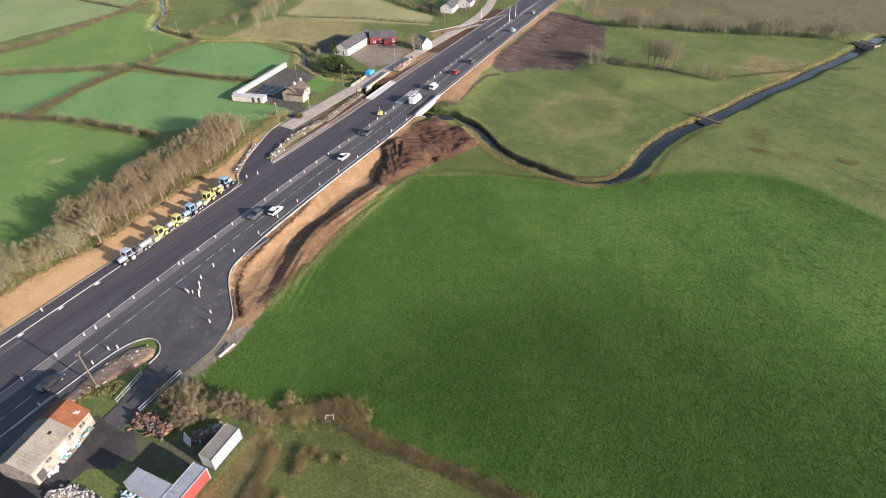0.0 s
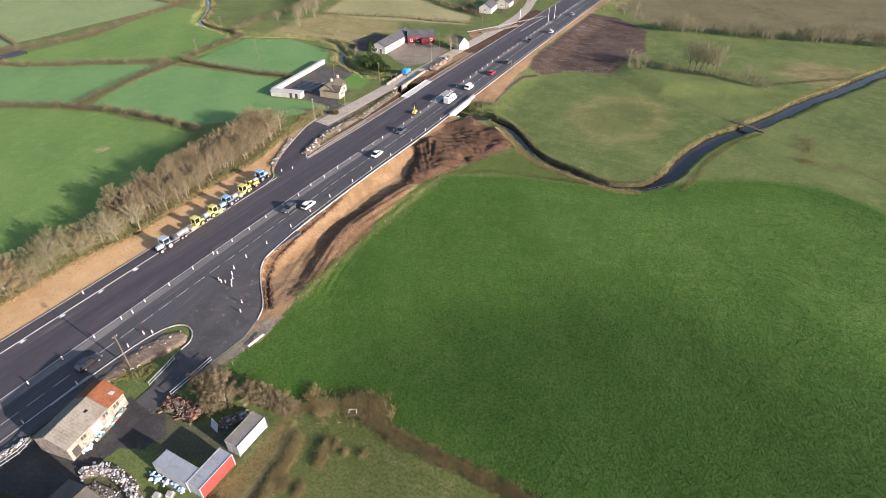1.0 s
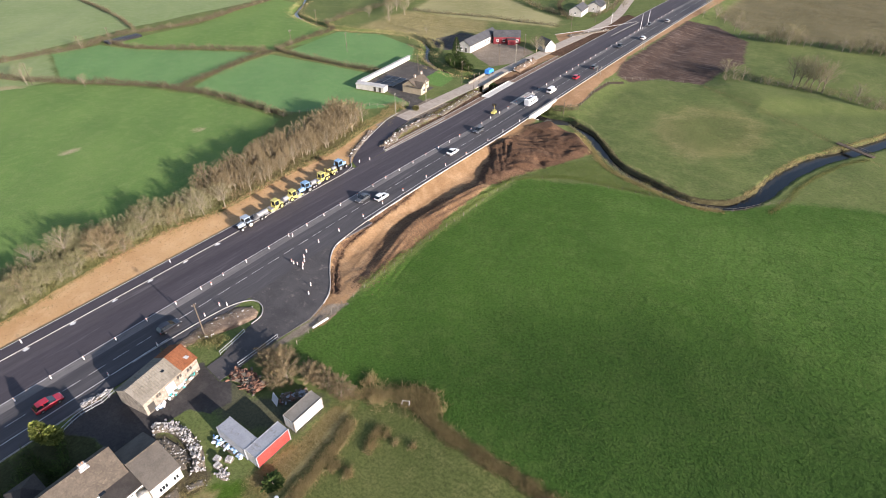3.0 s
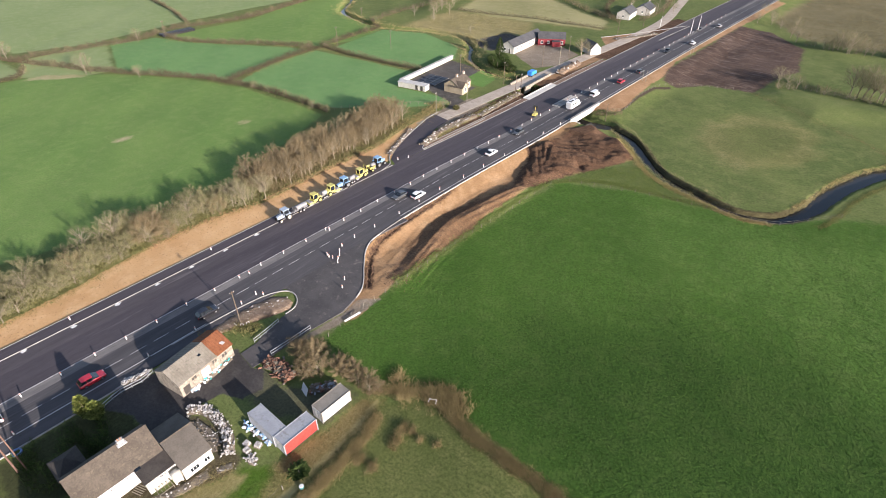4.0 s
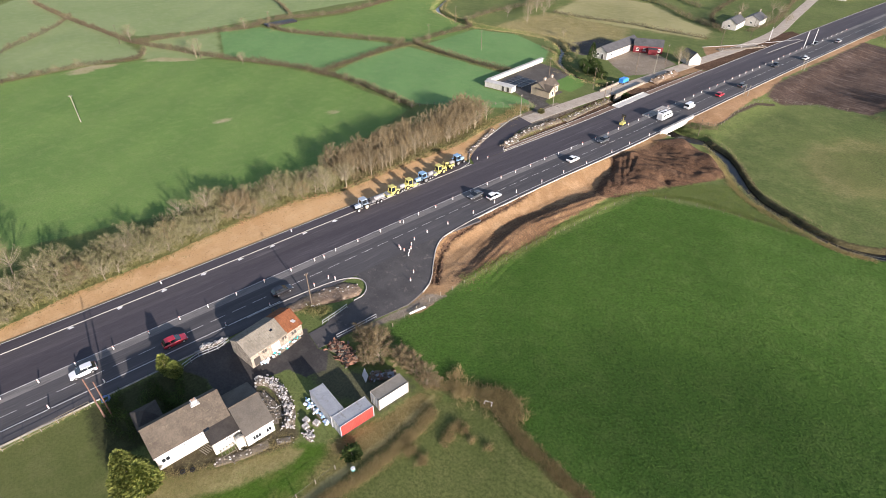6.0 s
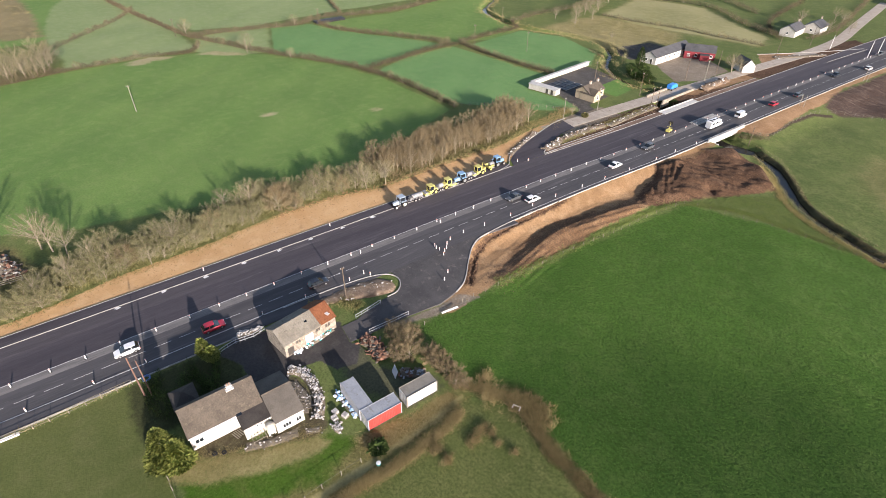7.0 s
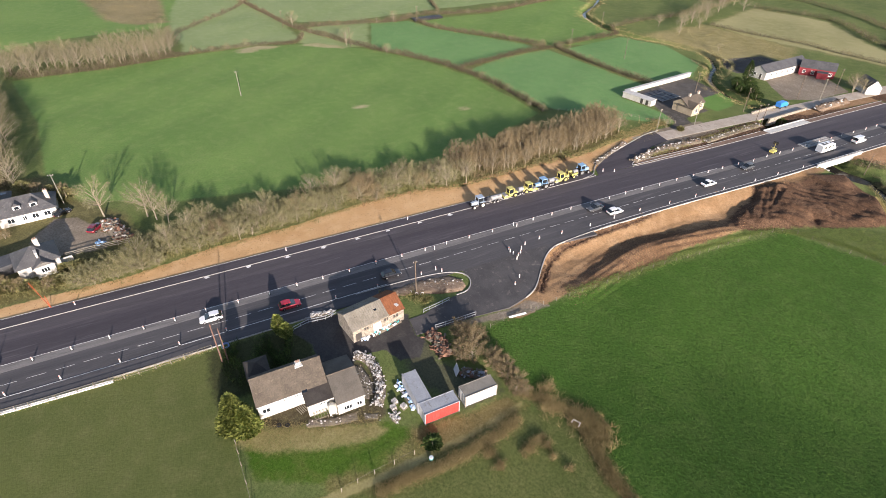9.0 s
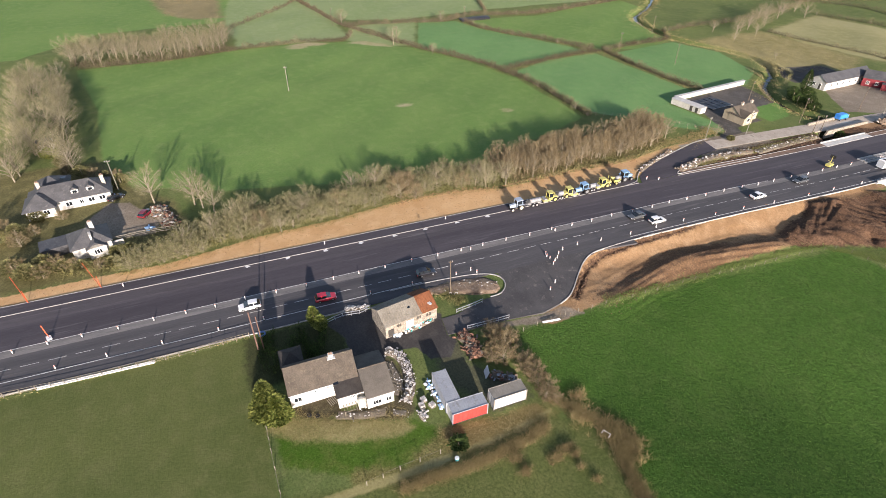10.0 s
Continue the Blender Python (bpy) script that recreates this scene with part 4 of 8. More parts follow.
# ---------------------------------------------------------------- farmhouse
def farmhouse():
    h = thing("farmhouse", -63.2, 2.5, 0, 0.6, "white rendered farmhouse under weathered brown tiled roofs", "house")
    L, W = 11.0, 6.4
    part("wall", gable_walls(L, W, 3.2, 5.9), RENDER_W, h)
    r = part("roof", gable_roof(L, W, 3.2, 5.9, 0.3), TILE_BR, h, "weathered brown tiles with pale lichen")
    part("ridge", ridge_cap(L, 5.92), TILE_BR, r)
    add_chimney(r, 0.1, 2.1, 5.2, 6.6, 0.75, 0.5, 2, CONCRETE)
    part("flashing", Geo().box(0.25, 2.1, 5.95, 1.0, 1.25, 0.12), LINE_WHITE, r)
    part("gutter", gutter(L, W, 3.25), WHITE_P, h)
    for u, w, z, hh in ((-4.3, 1.3, 1.6, 1.0), (-1.6, 0.8, 2.4, 0.35), (0.8, 1.3, 2.5, 0.35)):
        add_window(h, "E", L, W, u, z, w, hh, 1)
    for u in (-3.8, -1.0, 2.2, 4.2):
        add_window(h, "W", L, W, u, 1.7, 1.1, 1.2, 1)
    add_door(h, "W", L, W, 0.6)
    # porch with a hipped roof behind
    part("porch", Geo().box(-5.0, -4.0, 1.2, 4.0, 3.4, 3.4), RENDER_W, h)
    pr = hip_roof(3.4, 4.0, 2.9, 4.3, 0.25)
    pr.v = [(x - 5.0, y - 4.0, z) for x, y, z in pr.v]
    part("porch_roof", pr, TILE_DK, h)
    # low extension with a shallow roof
    part("extension_wall", Geo().box(4.4, 3.7, 1.1, 3.4, 4.2, 3.2), RENDER_W, h)
    ex = Geo().add([(2.6, 1.4, 3.15), (6.3, 1.4, 2.65), (6.3, 6.0, 2.65), (2.6, 6.0, 3.15), (2.6, 1.4, 3.3), (6.3, 1.4, 2.8), (6.3, 6.0, 2.8), (2.6, 6.0, 3.3)],
                   [(3, 2, 1, 0), (4, 5, 6, 7), (0, 1, 5, 4), (1, 2, 6, 5), (2, 3, 7, 6), (3, 0, 4, 7)])
    part("extension_roof", ex, TILE_DK, h, "dark shallow felt roof")
    part("skylight", Geo().box(3.3, 1.9, 3.22, 0.9, 0.8, 0.12), PANE, h)
    add_window(h, "E", L, 12.2, 3.9, 2.1, 1.1, 0.45, 1)
    # cross wing
    cw = thing("house_wing", -60.0, 10.6, 0, 0.6, "white rendered house wing under a stone-grey tiled roof", "house")
    part("wall", gable_walls(4.4, 9.0, 2.75, 4.5), RENDER_W, cw)
    rr = part("roof", gable_roof(4.4, 9.0, 2.75, 4.5, 0.25), surface("grey_brown_tiles", (0.075, 0.067, 0.057), (0.115, 0.103, 0.087), 0.5, 5, 0.9, 0.5, 0.05), cw)
    part("ridge", ridge_cap(4.4, 4.5), TILE_BR, rr)
    part("gutter", gutter(4.4, 9.0, 2.75), WHITE_P, cw)
    add_window(cw, "E", 4.4, 9.0, -0.6, 1.1, 1.4, 1.0, 2)
    add_window(cw, "E", 4.4, 9.0, 1.3, 1.1, 0.9, 1.0, 1)
    add_window(cw, "N", 4.4, 9.0, 1.5, 1.5, 1.0, 1.1, 1)
    add_door(cw, "N", 4.4, 9.0, -1.5)


farmhouse()


# ---------------------------------------------------------------- stone barn
def barn():
    b = thing("stone_barn", -73.35, 20.3, 0, 10.0, "old stone barn with grey sheet roof and rusted end", "barn")
    L, W = 10.8, 6.0
    part("wall", gable_walls(L, W, 3.0, 4.6), STONE, b, "pale rough field stone")
    part("roof", gable_roof(L, W, 3.0, 4.6, 0.25, 0.06, -L / 2 - 0.15, 2.2, 0.45), ASBESTOS, b, "corrugated grey sheets")
    part("roof", gable_roof(L, W, 3.0, 4.68, 0.3, 0.06, 2.1, L / 2 + 0.15, 0.45), RUST, b, "rust-red corrugated iron")
    part("roof_light", Geo().box(1.3, 0.2, 4.02, 0.7, 0.5, 0.1), PANE, b)
    part("loose_sheet", Geo().box(2.2, 4.3, 3.72, 0.9, 0.6, 0.06, 8), LINE_WHITE, b)
    # thin dark boxes on the solid wall, painted as the shade inside openings
    for u, z, w, hh in ((-4.3, 1.0, 1.2, 1.7), (-2.9, 2.1, 0.35, 0.6), (-2.4, 2.1, 0.35, 0.6), (1.3, 2.1, 0.35, 0.6), (1.8, 2.1, 0.35, 0.6), (3.3, 1.9, 0.4, 0.7), (3.9, 1.9, 0.4, 0.7)):
        part("opening", on_side(Geo(), "E", L, W, u, z, w, hh, 0.08, 0.0), DARK_P, b, "dark panel standing for shade in an unglazed opening")
    part("door", on_side(Geo(), "E", L, W, -0.4, 1.2, 1.6, 2.2, 0.1, 0.02), WHITE_P, b, "pale boarded door")
    part("gable_coping", Geo().box(0, -L / 2, 4.6, 0.4, 0.4, 0.12), STONE, b)


barn()


# ---------------------------------------------------------------- steel boxes in the yard
def steel_box(x, y, turn, length, roof_m, side_m, label, doors_m, name="shipping_container"):
    c = thing(name, x, y, 0.06, turn, label, "container")
    W, Hh, L = 2.44, 2.59, length
    ribs = int(L / 0.28)
    for s in (-1, 1):
        ring_up = [[(s * (W / 2 - 0.07 + d), yy, z) for z in (0.15, Hh - 0.1)] + [(s * (W / 2 - 0.12), yy, z) for z in (Hh - 0.1, 0.15)] for yy, d in wavy(ribs, -L / 2 + 0.1, L / 2 - 0.1, 0.045)]
        part("side_panel", Geo().loft(ring_up), side_m, c)
    ring_top = [[(x, yy, Hh - 0.06 + d) for x in (-W / 2 + 0.05, W / 2 - 0.05)] + [(x, yy, Hh - 0.1) for x in (W / 2 - 0.05, -W / 2 + 0.05)] for yy, d in wavy(int(L / 0.4), -L / 2 + 0.05, L / 2 - 0.05, 0.006)]
    part("roof_panel", Geo().loft(ring_top), roof_m, c)
    part("floor", Geo().box(0, 0, 0.1, W - 0.05, L - 0.05, 0.18), DARK_P, c)
    part("end_panel", Geo().box(0, L / 2 - 0.06, Hh / 2, W - 0.15, 0.06, Hh - 0.2), doors_m, c)
    for sx in (-1, 1):
        d = part("door", Geo().box(sx * W / 4, -L / 2 + 0.05, Hh / 2, W / 2 - 0.12, 0.06, Hh - 0.25), doors_m, c)
        for k in (0.2, 0.42):
            part("lock_bar", Geo().tube((sx * k * W, -L / 2, 0.15), (sx * k * W, -L / 2, Hh - 0.15), 0.025, n=6), GALV, d)
        for sy in (-1, 1):
            part("corner_post", Geo().box(sx * (W / 2 - 0.07), sy * (L / 2 - 0.07), Hh / 2, 0.15, 0.15, Hh), roof_m, c)
        part("top_rail", Geo().box(sx * (W / 2 - 0.05), 0, Hh - 0.05, 0.1, L, 0.11), roof_m, c)
    return c


GREY_STEEL = surface("grey_painted_steel", (0.24, 0.255, 0.28), (0.31, 0.325, 0.345), 0.6, 4, 0.6, 0.1, 0.01, wear=(0.2, 0.2, 0.2))
RED_STEEL = surface("red_painted_steel", (0.36, 0.035, 0.03), (0.44, 0.06, 0.048), 0.6, 5, 0.6, 0.1, 0.01)
WHITE_STEEL = surface("white_painted_steel", (0.48, 0.475, 0.47), (0.58, 0.575, 0.57), 0.6, 5, 0.6, 0.1, 0.01)
DULL_ROOF = surface("dusty_steel_roof", (0.16, 0.15, 0.125), (0.23, 0.21, 0.18), 0.6, 5, 0.8, 0.1, 0.01)
steel_box(-53.5, 21.05, 90, 6.6, GREY_STEEL, GREY_STEEL, "long grey steel container standing on the farmyard grass", GREY_STEEL)
steel_box(-48.95, 23.0, 0, 6.06, GREY_STEEL, RED_STEEL, "red-sided steel container with a pale grey roof", WHITE_STEEL)
steel_box(-49.2, 30.1, 0, 5.9, DULL_ROOF, WHITE_STEEL, "white steel box body with a dusty roof", WHITE_STEEL)


# ---------------------------------------------------------------- houses west of the road
def slate_bungalow():
    h = thing("slate_bungalow", -145.2, -46.0, 0, 6.0, "white bungalow with grey slate hipped roof and dormers", "house")
    L, W = 18.0, 8.0
    part("wall", Geo().box(0, 0, 1.1, W, L, 3.2), RENDER_W, h)
    r = part("roof", hip_roof(L, W, 2.6, 5.6, 0.4), SLATE, h)
    part("wing_wall", Geo().box(3.2, -6.2, 1.1, 6.0, 6.0, 3.2), RENDER_W, h)
    wr = hip_roof(6.4, 7.2, 2.62, 5.3, 0.4)
    wr.v = [(x + 3.0, y - 6.2, z) for x, y, z in wr.v]
    part("wing_roof", wr, SLATE, h)
    br = hip_roof(7.5, 7.5, 2.6, 5.4, 0.3)
    br.v = [(x - 6.2, y - 4.2, z) for x, y, z in br.v]
    part("rear_wall", Geo().box(-6.2, -4.2, 1.1, 7.0, 7.0, 3.2), RENDER_W, h)
    part("rear_roof", br, SLATE, h)
    for u in (1.6, 5.0):
        dm = part("dormer", Geo().box(2.3, u, 4.0, 1.5, 1.5, 1.1), WHITE_P, h)
        pr = Geo().add([(0.8, u - 0.95, 4.5), (3.2, u - 0.95, 4.5), (3.2, u + 0.95, 4.5), (0.8, u + 0.95, 4.5), (0.8, u, 5.2), (3.2, u, 5.2)], [(0, 1, 5, 4), (2, 3, 4, 5), (1, 2, 5), (3, 0, 4), (3, 2, 1, 0)])
        part("dormer_roof", pr, SLATE, dm)
        part("pane", Geo().box(3.06, u, 4.0, 0.04, 1.0, 0.7), PANE, dm)
    for u, w in ((-0.4, 1.5), (2.4, 0.9), (4.6, 1.4), (7.0, 1.4)):
        add_window(h, "E", L, W, u, 1.5, w, 1.2, 1)
    for u in (-7.6, -5.0):
        add_window(h, "E", L, 12.4, u, 1.5, 1.3, 1.3, 1)
    add_chimney(r, -1.0, -6.0, 4.4, 6.4, 0.8, 0.6)
    add_chimney(r, 0.4, 8.0, 3.4, 5.9, 0.8, 0.6)
    part("roof_window", Geo().box(-6.0, -1.2, 4.3, 0.8, 1.4, 0.08), PANE, h)
    c = thing("slate_cottage", -120.8, -38.6, 0, 14.0, "small white cottage under a dark slate hipped roof", "house")
    part("wall", Geo().box(0, 0, 1.1, 7.4, 7.6, 3.2), RENDER_W, c)
    r = part("roof", hip_roof(7.6, 7.4, 2.7, 5.3, 0.4), SLATE, c)
    part("front_wing", Geo().box(3.6, 0.8, 1.0, 2.6, 3.6, 3.0), RENDER_W, c)
    fr = gable_roof(3.0, 3.8, 2.5, 3.7, 0.25)
    fr.v = [(y + 3.6, x + 0.8, z) for x, y, z in fr.v]
    fr.f = [tuple(reversed(q)) for q in fr.f]
    part("front_roof", fr, SLATE, c)
    add_window(c, "E", 7.6, 9.8, 0.8, 1.5, 1.6, 1.2, 2)
    add_chimney(r, -0.6, 1.2, 4.4, 6.2, 0.9, 0.6, 2, RENDER_W)
    add_chimney(r, 2.2, 0.4, 3.6, 4.9, 0.4, 1.6, 0, RENDER_W)
    part("lean_to", Geo().box(-2.6, -6.4, 0.9, 4.2, 6.0, 2.6).box(-2.6, -6.4, 2.3, 4.8, 6.6, 0.2), SLATE, c)
    part("garden_wall", Geo().box(2.0, 4.9, 0.5, 0.3, 2.4, 1.3), RENDER_W, c)


slate_bungalow()


# ---------------------------------------------------------------- houses along the old lane
def stone_gatehouse():
    h = thing("gabled_house", -126.8, 156.4, 0, 6.0, "cream gabled house with grey slates and tall chimneys", "house")
    part("wall", gable_walls(9.0, 6.0, 2.8, 4.7), RENDER_C, h)
    r = part("roof", gable_roof(9.0, 6.0, 2.8, 4.7, 0.3), TILE_BR, h)
    fw = gable_walls(6.0, 4.0, 2.6, 4.1)
    fw.v = [(y + 2.2, x - 2.6, z) for x, y, z in fw.v]
    fw.f = [tuple(reversed(q)) for q in fw.f]
    part("front_gable", fw, RENDER_C, h)
    fr = gable_roof(6.2, 4.0, 2.6, 4.1, 0.25)
    fr.v = [(y + 2.2, x - 2.6, z) for x, y, z in fr.v]
    fr.f = [tuple(reversed(q)) for q in fr.f]
    part("front_roof", fr, TILE_BR, h)
    for u in (0.2, 1.8, 3.2):
        add_window(h, "E", 8.0, 6.0, u, 1.6, 0.9, 1.4, 1)
    add_window(h, "E", 8.0, 10.4, -2.6, 1.6, 1.4, 1.4, 2)
    add_window(h, "S", 8.0, 6.4, -1.2, 1.6, 1.0, 1.4, 1)
    add_chimney(r, 0, -0.5, 4.3, 5.6, 0.8, 0.6, 2)
    add_chimney(r, 0, 4.0, 4.3, 5.6, 0.8, 0.6, 2)


stone_gatehouse()
DARK_GRAVEL = surface("dark_gravel", (0.07, 0.065, 0.06), (0.115, 0.105, 0.095), 0.4, 5, 0.95, 0.4, 0.03, wear=(0.15, 0.14, 0.12))
wl = thing("garden_wall", -149.6, 165, 0, 7.2, "long white rendered wall round a gravel yard", "wall")
part("panel", Geo().box(0, 0, 0.8, 0.5, 37.5, 1.7), RENDER_W, wl)
part("coping", Geo().box(0, 0, 1.7, 1.4, 37.7, 0.14), CONCRETE, wl)
wl = thing("white_outbuilding", -140.4, 146.6, 0, -78, "low flat-roofed white outbuilding beside the yard", "outbuilding")
part("wall", Geo().box(0, 0, 0.8, 3.0, 12.0, 2.1), RENDER_W, wl)
part("roof", Geo().box(0, 0, 1.92, 3.4, 12.4, 0.16), CONCRETE, wl)
for k in (2.2, 4.4):
    part("door", Geo().box(1.52, k, 0.85, 0.06, 1.0, 1.7), DARK_P, wl)

PANEL_DK = surface("dark_blue_black_panel", (0.02, 0.022, 0.03), (0.04, 0.043, 0.055), 0.8, 6, 0.45, 0.1, 0.01)
mat0 = thing("ground_panel", -143.4, 153.4, 0.1, 7, "dark blue-black flat panel laid on the gravel yard", "panel", "yard panels")
part("sheet", Geo().box(0, 0, 0.06, 2.7, 2.3, 0.12), PANEL_DK, mat0)
part("edge_strip", Geo().box(1.42, 0, 0.07, 0.12, 2.5, 0.15), KERB, mat0)
for i in range(3):
    for k in range(4):
        if i or k:
            copy_thing(mat0, pose(-143.4 + 3.1 * i - 0.3 * k, 153.4 + 2.6 * k + 0.4 * i, 0.1, 0, 0, 7))

# long white cottage, red house and white gabled shed
h = thing("long_cottage", -140.0, 220.0, 0, 4.0, "long low white cottage with grey roof", "house")
part("wall", gable_walls(27, 6.6, 3.0, 5.0), RENDER_W, h)
part("roof", gable_roof(27, 6.6, 3.0, 5.0, 0.25), SLATE, h)
for u in (-10, -6.5, -3, 0.5, 4, 8):
    add_window(h, "E", 27, 6.6, u, 1.6, 1.1, 1.1, 1)
add_window(h, "S", 27, 6.6, -1.2, 1.6, 1.2, 1.2, 1)
add_door(h, "S", 27, 6.6, 1.2)
h = thing("red_house", -131.8, 232.0, 0, 33.0, "red painted two-storey house with a dark slate roof", "house")
rw = gable_walls(12.5, 6.5, 3.1, 5.3)
rw.v = [(y, x, z) for x, y, z in rw.v]
rw.f = [tuple(reversed(q)) for q in rw.f]
part("wall", rw, RENDER_R, h)
rg = gable_roof(12.5, 6.5, 3.1, 5.3, 0.25)
rg.v = [(y, x, z) for x, y, z in rg.v]
rg.f = [tuple(reversed(q)) for q in rg.f]
part("roof", rg, SLATE, h)
for u in (-4.6, -1.6, 4.6):
    add_window(h, "S", 6.5, 12.5, u + 0.2, 1.5, 1.1, 1.2, 1)
part("porch", Geo().box(2.0, -4.4, 1.2, 3.6, 2.6, 2.5), RENDER_R, h)
part("porch_roof", Geo().box(2.0, -4.4, 2.4, 3.9, 2.9, 0.18), SLATE, h)
h = thing("white_gabled_shed", -111.0, 231.5, 0, 60.0, "small white gabled building with grey slates beside the road", "house")
rg = gable_walls(8, 5.2, 2.6, 5.0)
part("wall", rg, RENDER_W, h)
part("roof", gable_roof(8, 5.2, 2.6, 5.0, 0.1), SLATE, h)
add_window(h, "E", 8, 5.2, 0, 1.4, 1.0, 1.0, 1)
for x, y, L, W, lab in ((-127.5, 303, 13, 7, "distant white cottage with grey slates beside the lane"), (-123.5, 318, 12, 8, "distant white house with a dark roof beside the lane"),
                        (-117.5, 420, 12, 8, "far white house among trees")):
    h = thing("white_cottage", x, y, 0, 8.0, lab, "house")
    part("wall", gable_walls(L, W, 3.0, 5.2), RENDER_W, h)
    r = part("roof", gable_roof(L, W, 3.0, 5.2, 0.3), SLATE, h)
    for u in (-3.6, 0, 3.6):
        add_window(h, "E", L, W, u, 1.7, 1.0, 1.2, 1)
    add_window(h, "S", L, W, 0, 1.7, 1.0, 1.2, 1)
    add_chimney(r, 0, L / 2 - 0.6, 4.6, 6.2)
# stone bridge on the old lane
ob = thing("stone_bridge", -107.6, 183.0, 0, 3.0, "old stone bridge parapet with low arches", "bridge")
part("parapet", Geo().box(0, 0, 0.35, 0.5, 20, 1.1), STONE, ob)
part("spandrel", Geo().box(-0.1, -8, -0.9, 0.5, 4.5, 1.6).box(-0.1, 8, -0.9, 0.5, 4.5, 1.6).box(-0.1, 0, -0.9, 0.5, 1.4, 1.6), STONE, ob)
part("parapet", Geo().box(-6.6, 0, 0.35, 0.5, 20, 1.1), STONE, ob)

sh = thing("garden_shed", -183.0, -58.5, 0, 10.0, "small pale garden shed below the trees", "shed")
part("wall", gable_walls(4.0, 3.2, 2.2, 3.2), RENDER_W, sh)
part("roof", gable_roof(4.0, 3.2, 2.2, 3.2, 0.2), SLATE, sh)
part("door", on_side(Geo(), "E", 4.0, 3.2, 0.3, 1.05, 0.9, 2.0, 0.08), DARK_P, sh)


# ---------------------------------------------------------------- plants
def zat(x, y):
    return float(height(np.array([float(x)]), np.array([float(y)]))[0])


def many_z(pts):
    a = np.array(pts, float)
    return height(a[:, 0], a[:, 1])


def leafy(name, c1, c2, rough=0.9):
    m, nt, b = nodes_of(name)
    geo = nt.nodes.new("ShaderNodeNewGeometry")
    info = nt.nodes.new("ShaderNodeObjectInfo")
    k = calc(nt, "FRACT", calc(nt, "ADD", geo.outputs["Random Per Island"], calc(nt, "MULTIPLY", info.outputs["Random"], 0.0)))
    col = mix(nt, k, c1, c2)
    hs = nt.nodes.new("ShaderNodeHueSaturation")
    nt.links.new(col, hs.inputs["Color"])
    nt.links.new(calc(nt, "ADD", calc(nt, "MULTIPLY", info.outputs["Random"], 0.45), 0.78), hs.inputs["Value"])
    col = hs.outputs[0]
    nt.links.new(col, b.inputs["Base Color"])
    b.inputs["Roughness"].default_value = rough
    b.inputs["Specular IOR Level"].default_value = 0.15
    return m


BARK = surface("grey_brown_bark", (0.16, 0.14, 0.1), (0.3, 0.26, 0.19), 2, 10, 0.95, 0.4, 0.03)
TWIG_GREY = leafy("pale_bare_twigs", (0.1, 0.093, 0.05), (0.225, 0.21, 0.115))
TWIG_BROWN = leafy("brown_bare_twigs", (0.1, 0.077, 0.042), (0.235, 0.183, 0.104))
TWIG_HEDGE = leafy("hedge_twigs", (0.1, 0.096, 0.048), (0.25, 0.236, 0.12))
TWIG_FIELD = leafy("field_hedge_twigs", (0.06, 0.051, 0.031), (0.145, 0.12, 0.075))
LEAF_CON = leafy("conifer_sprays", (0.075, 0.105, 0.02), (0.27, 0.285, 0.075))
LEAF_DARK = leafy("evergreen_leaves", (0.025, 0.05, 0.012), (0.07, 0.1, 0.025))
RUSH = leafy("tawny_rushes", (0.095, 0.075, 0.034), (0.33, 0.268, 0.13))
TUFT = leafy("pale_dead_grass", (0.2, 0.165, 0.07), (0.36, 0.3, 0.14))
GRASS_LUSH = leafy("lush_grass", (0.038, 0.085, 0.014), (0.075, 0.14, 0.028))
GRASS_ROUGH = leafy("rough_grass", (0.085, 0.105, 0.032), (0.2, 0.195, 0.076))
GRASS_FRESH = leafy("fresh_rough_grass", (0.075, 0.125, 0.028), (0.19, 0.225, 0.07))
GRASS_GARDEN = leafy("garden_grass", (0.07, 0.135, 0.02), (0.17, 0.235, 0.055))
IVY = leafy("bramble_leaves", (0.095, 0.1, 0.037), (0.235, 0.21, 0.09))


def sliver(g, p, d, length, width, rng):
    """A twig: a thin three-cornered blade from p along d."""
    side = d.cross(Vector((rng.uniform(-1, 1), rng.uniform(-1, 1), rng.uniform(-1, 1))))
    if side.length < 1e-3:
        side = d.orthogonal()
    side = side.normalized() * width * 0.5
    n = len(g.v)
    q = p + d * length
    g.v += [tuple(p - side), tuple(p + side), tuple(q)]
    g.f.append((n, n + 1, n + 2))


def limb(g, p, d, length, r0, r1, rng, segs=3, bend=0.25, lift=0.1, n=4):
    """A bent tapered branch; returns points and directions along it."""
    out = [(p.copy(), d.copy(), r0)]
    for i in range(segs):
        d = (d + Vector((rng.uniform(-bend, bend), rng.uniform(-bend, bend), rng.uniform(-bend * 0.6, bend * 0.6) + lift))).normalized()
        q = p + d * length / segs
        ra, rb = r0 + (r1 - r0) * i / segs, r0 + (r1 - r0) * (i + 1) / segs
        g.tube(p, q, ra, rb, n, caps=False)
        p = q
        out.append((p.copy(), d.copy(), rb))
    return out


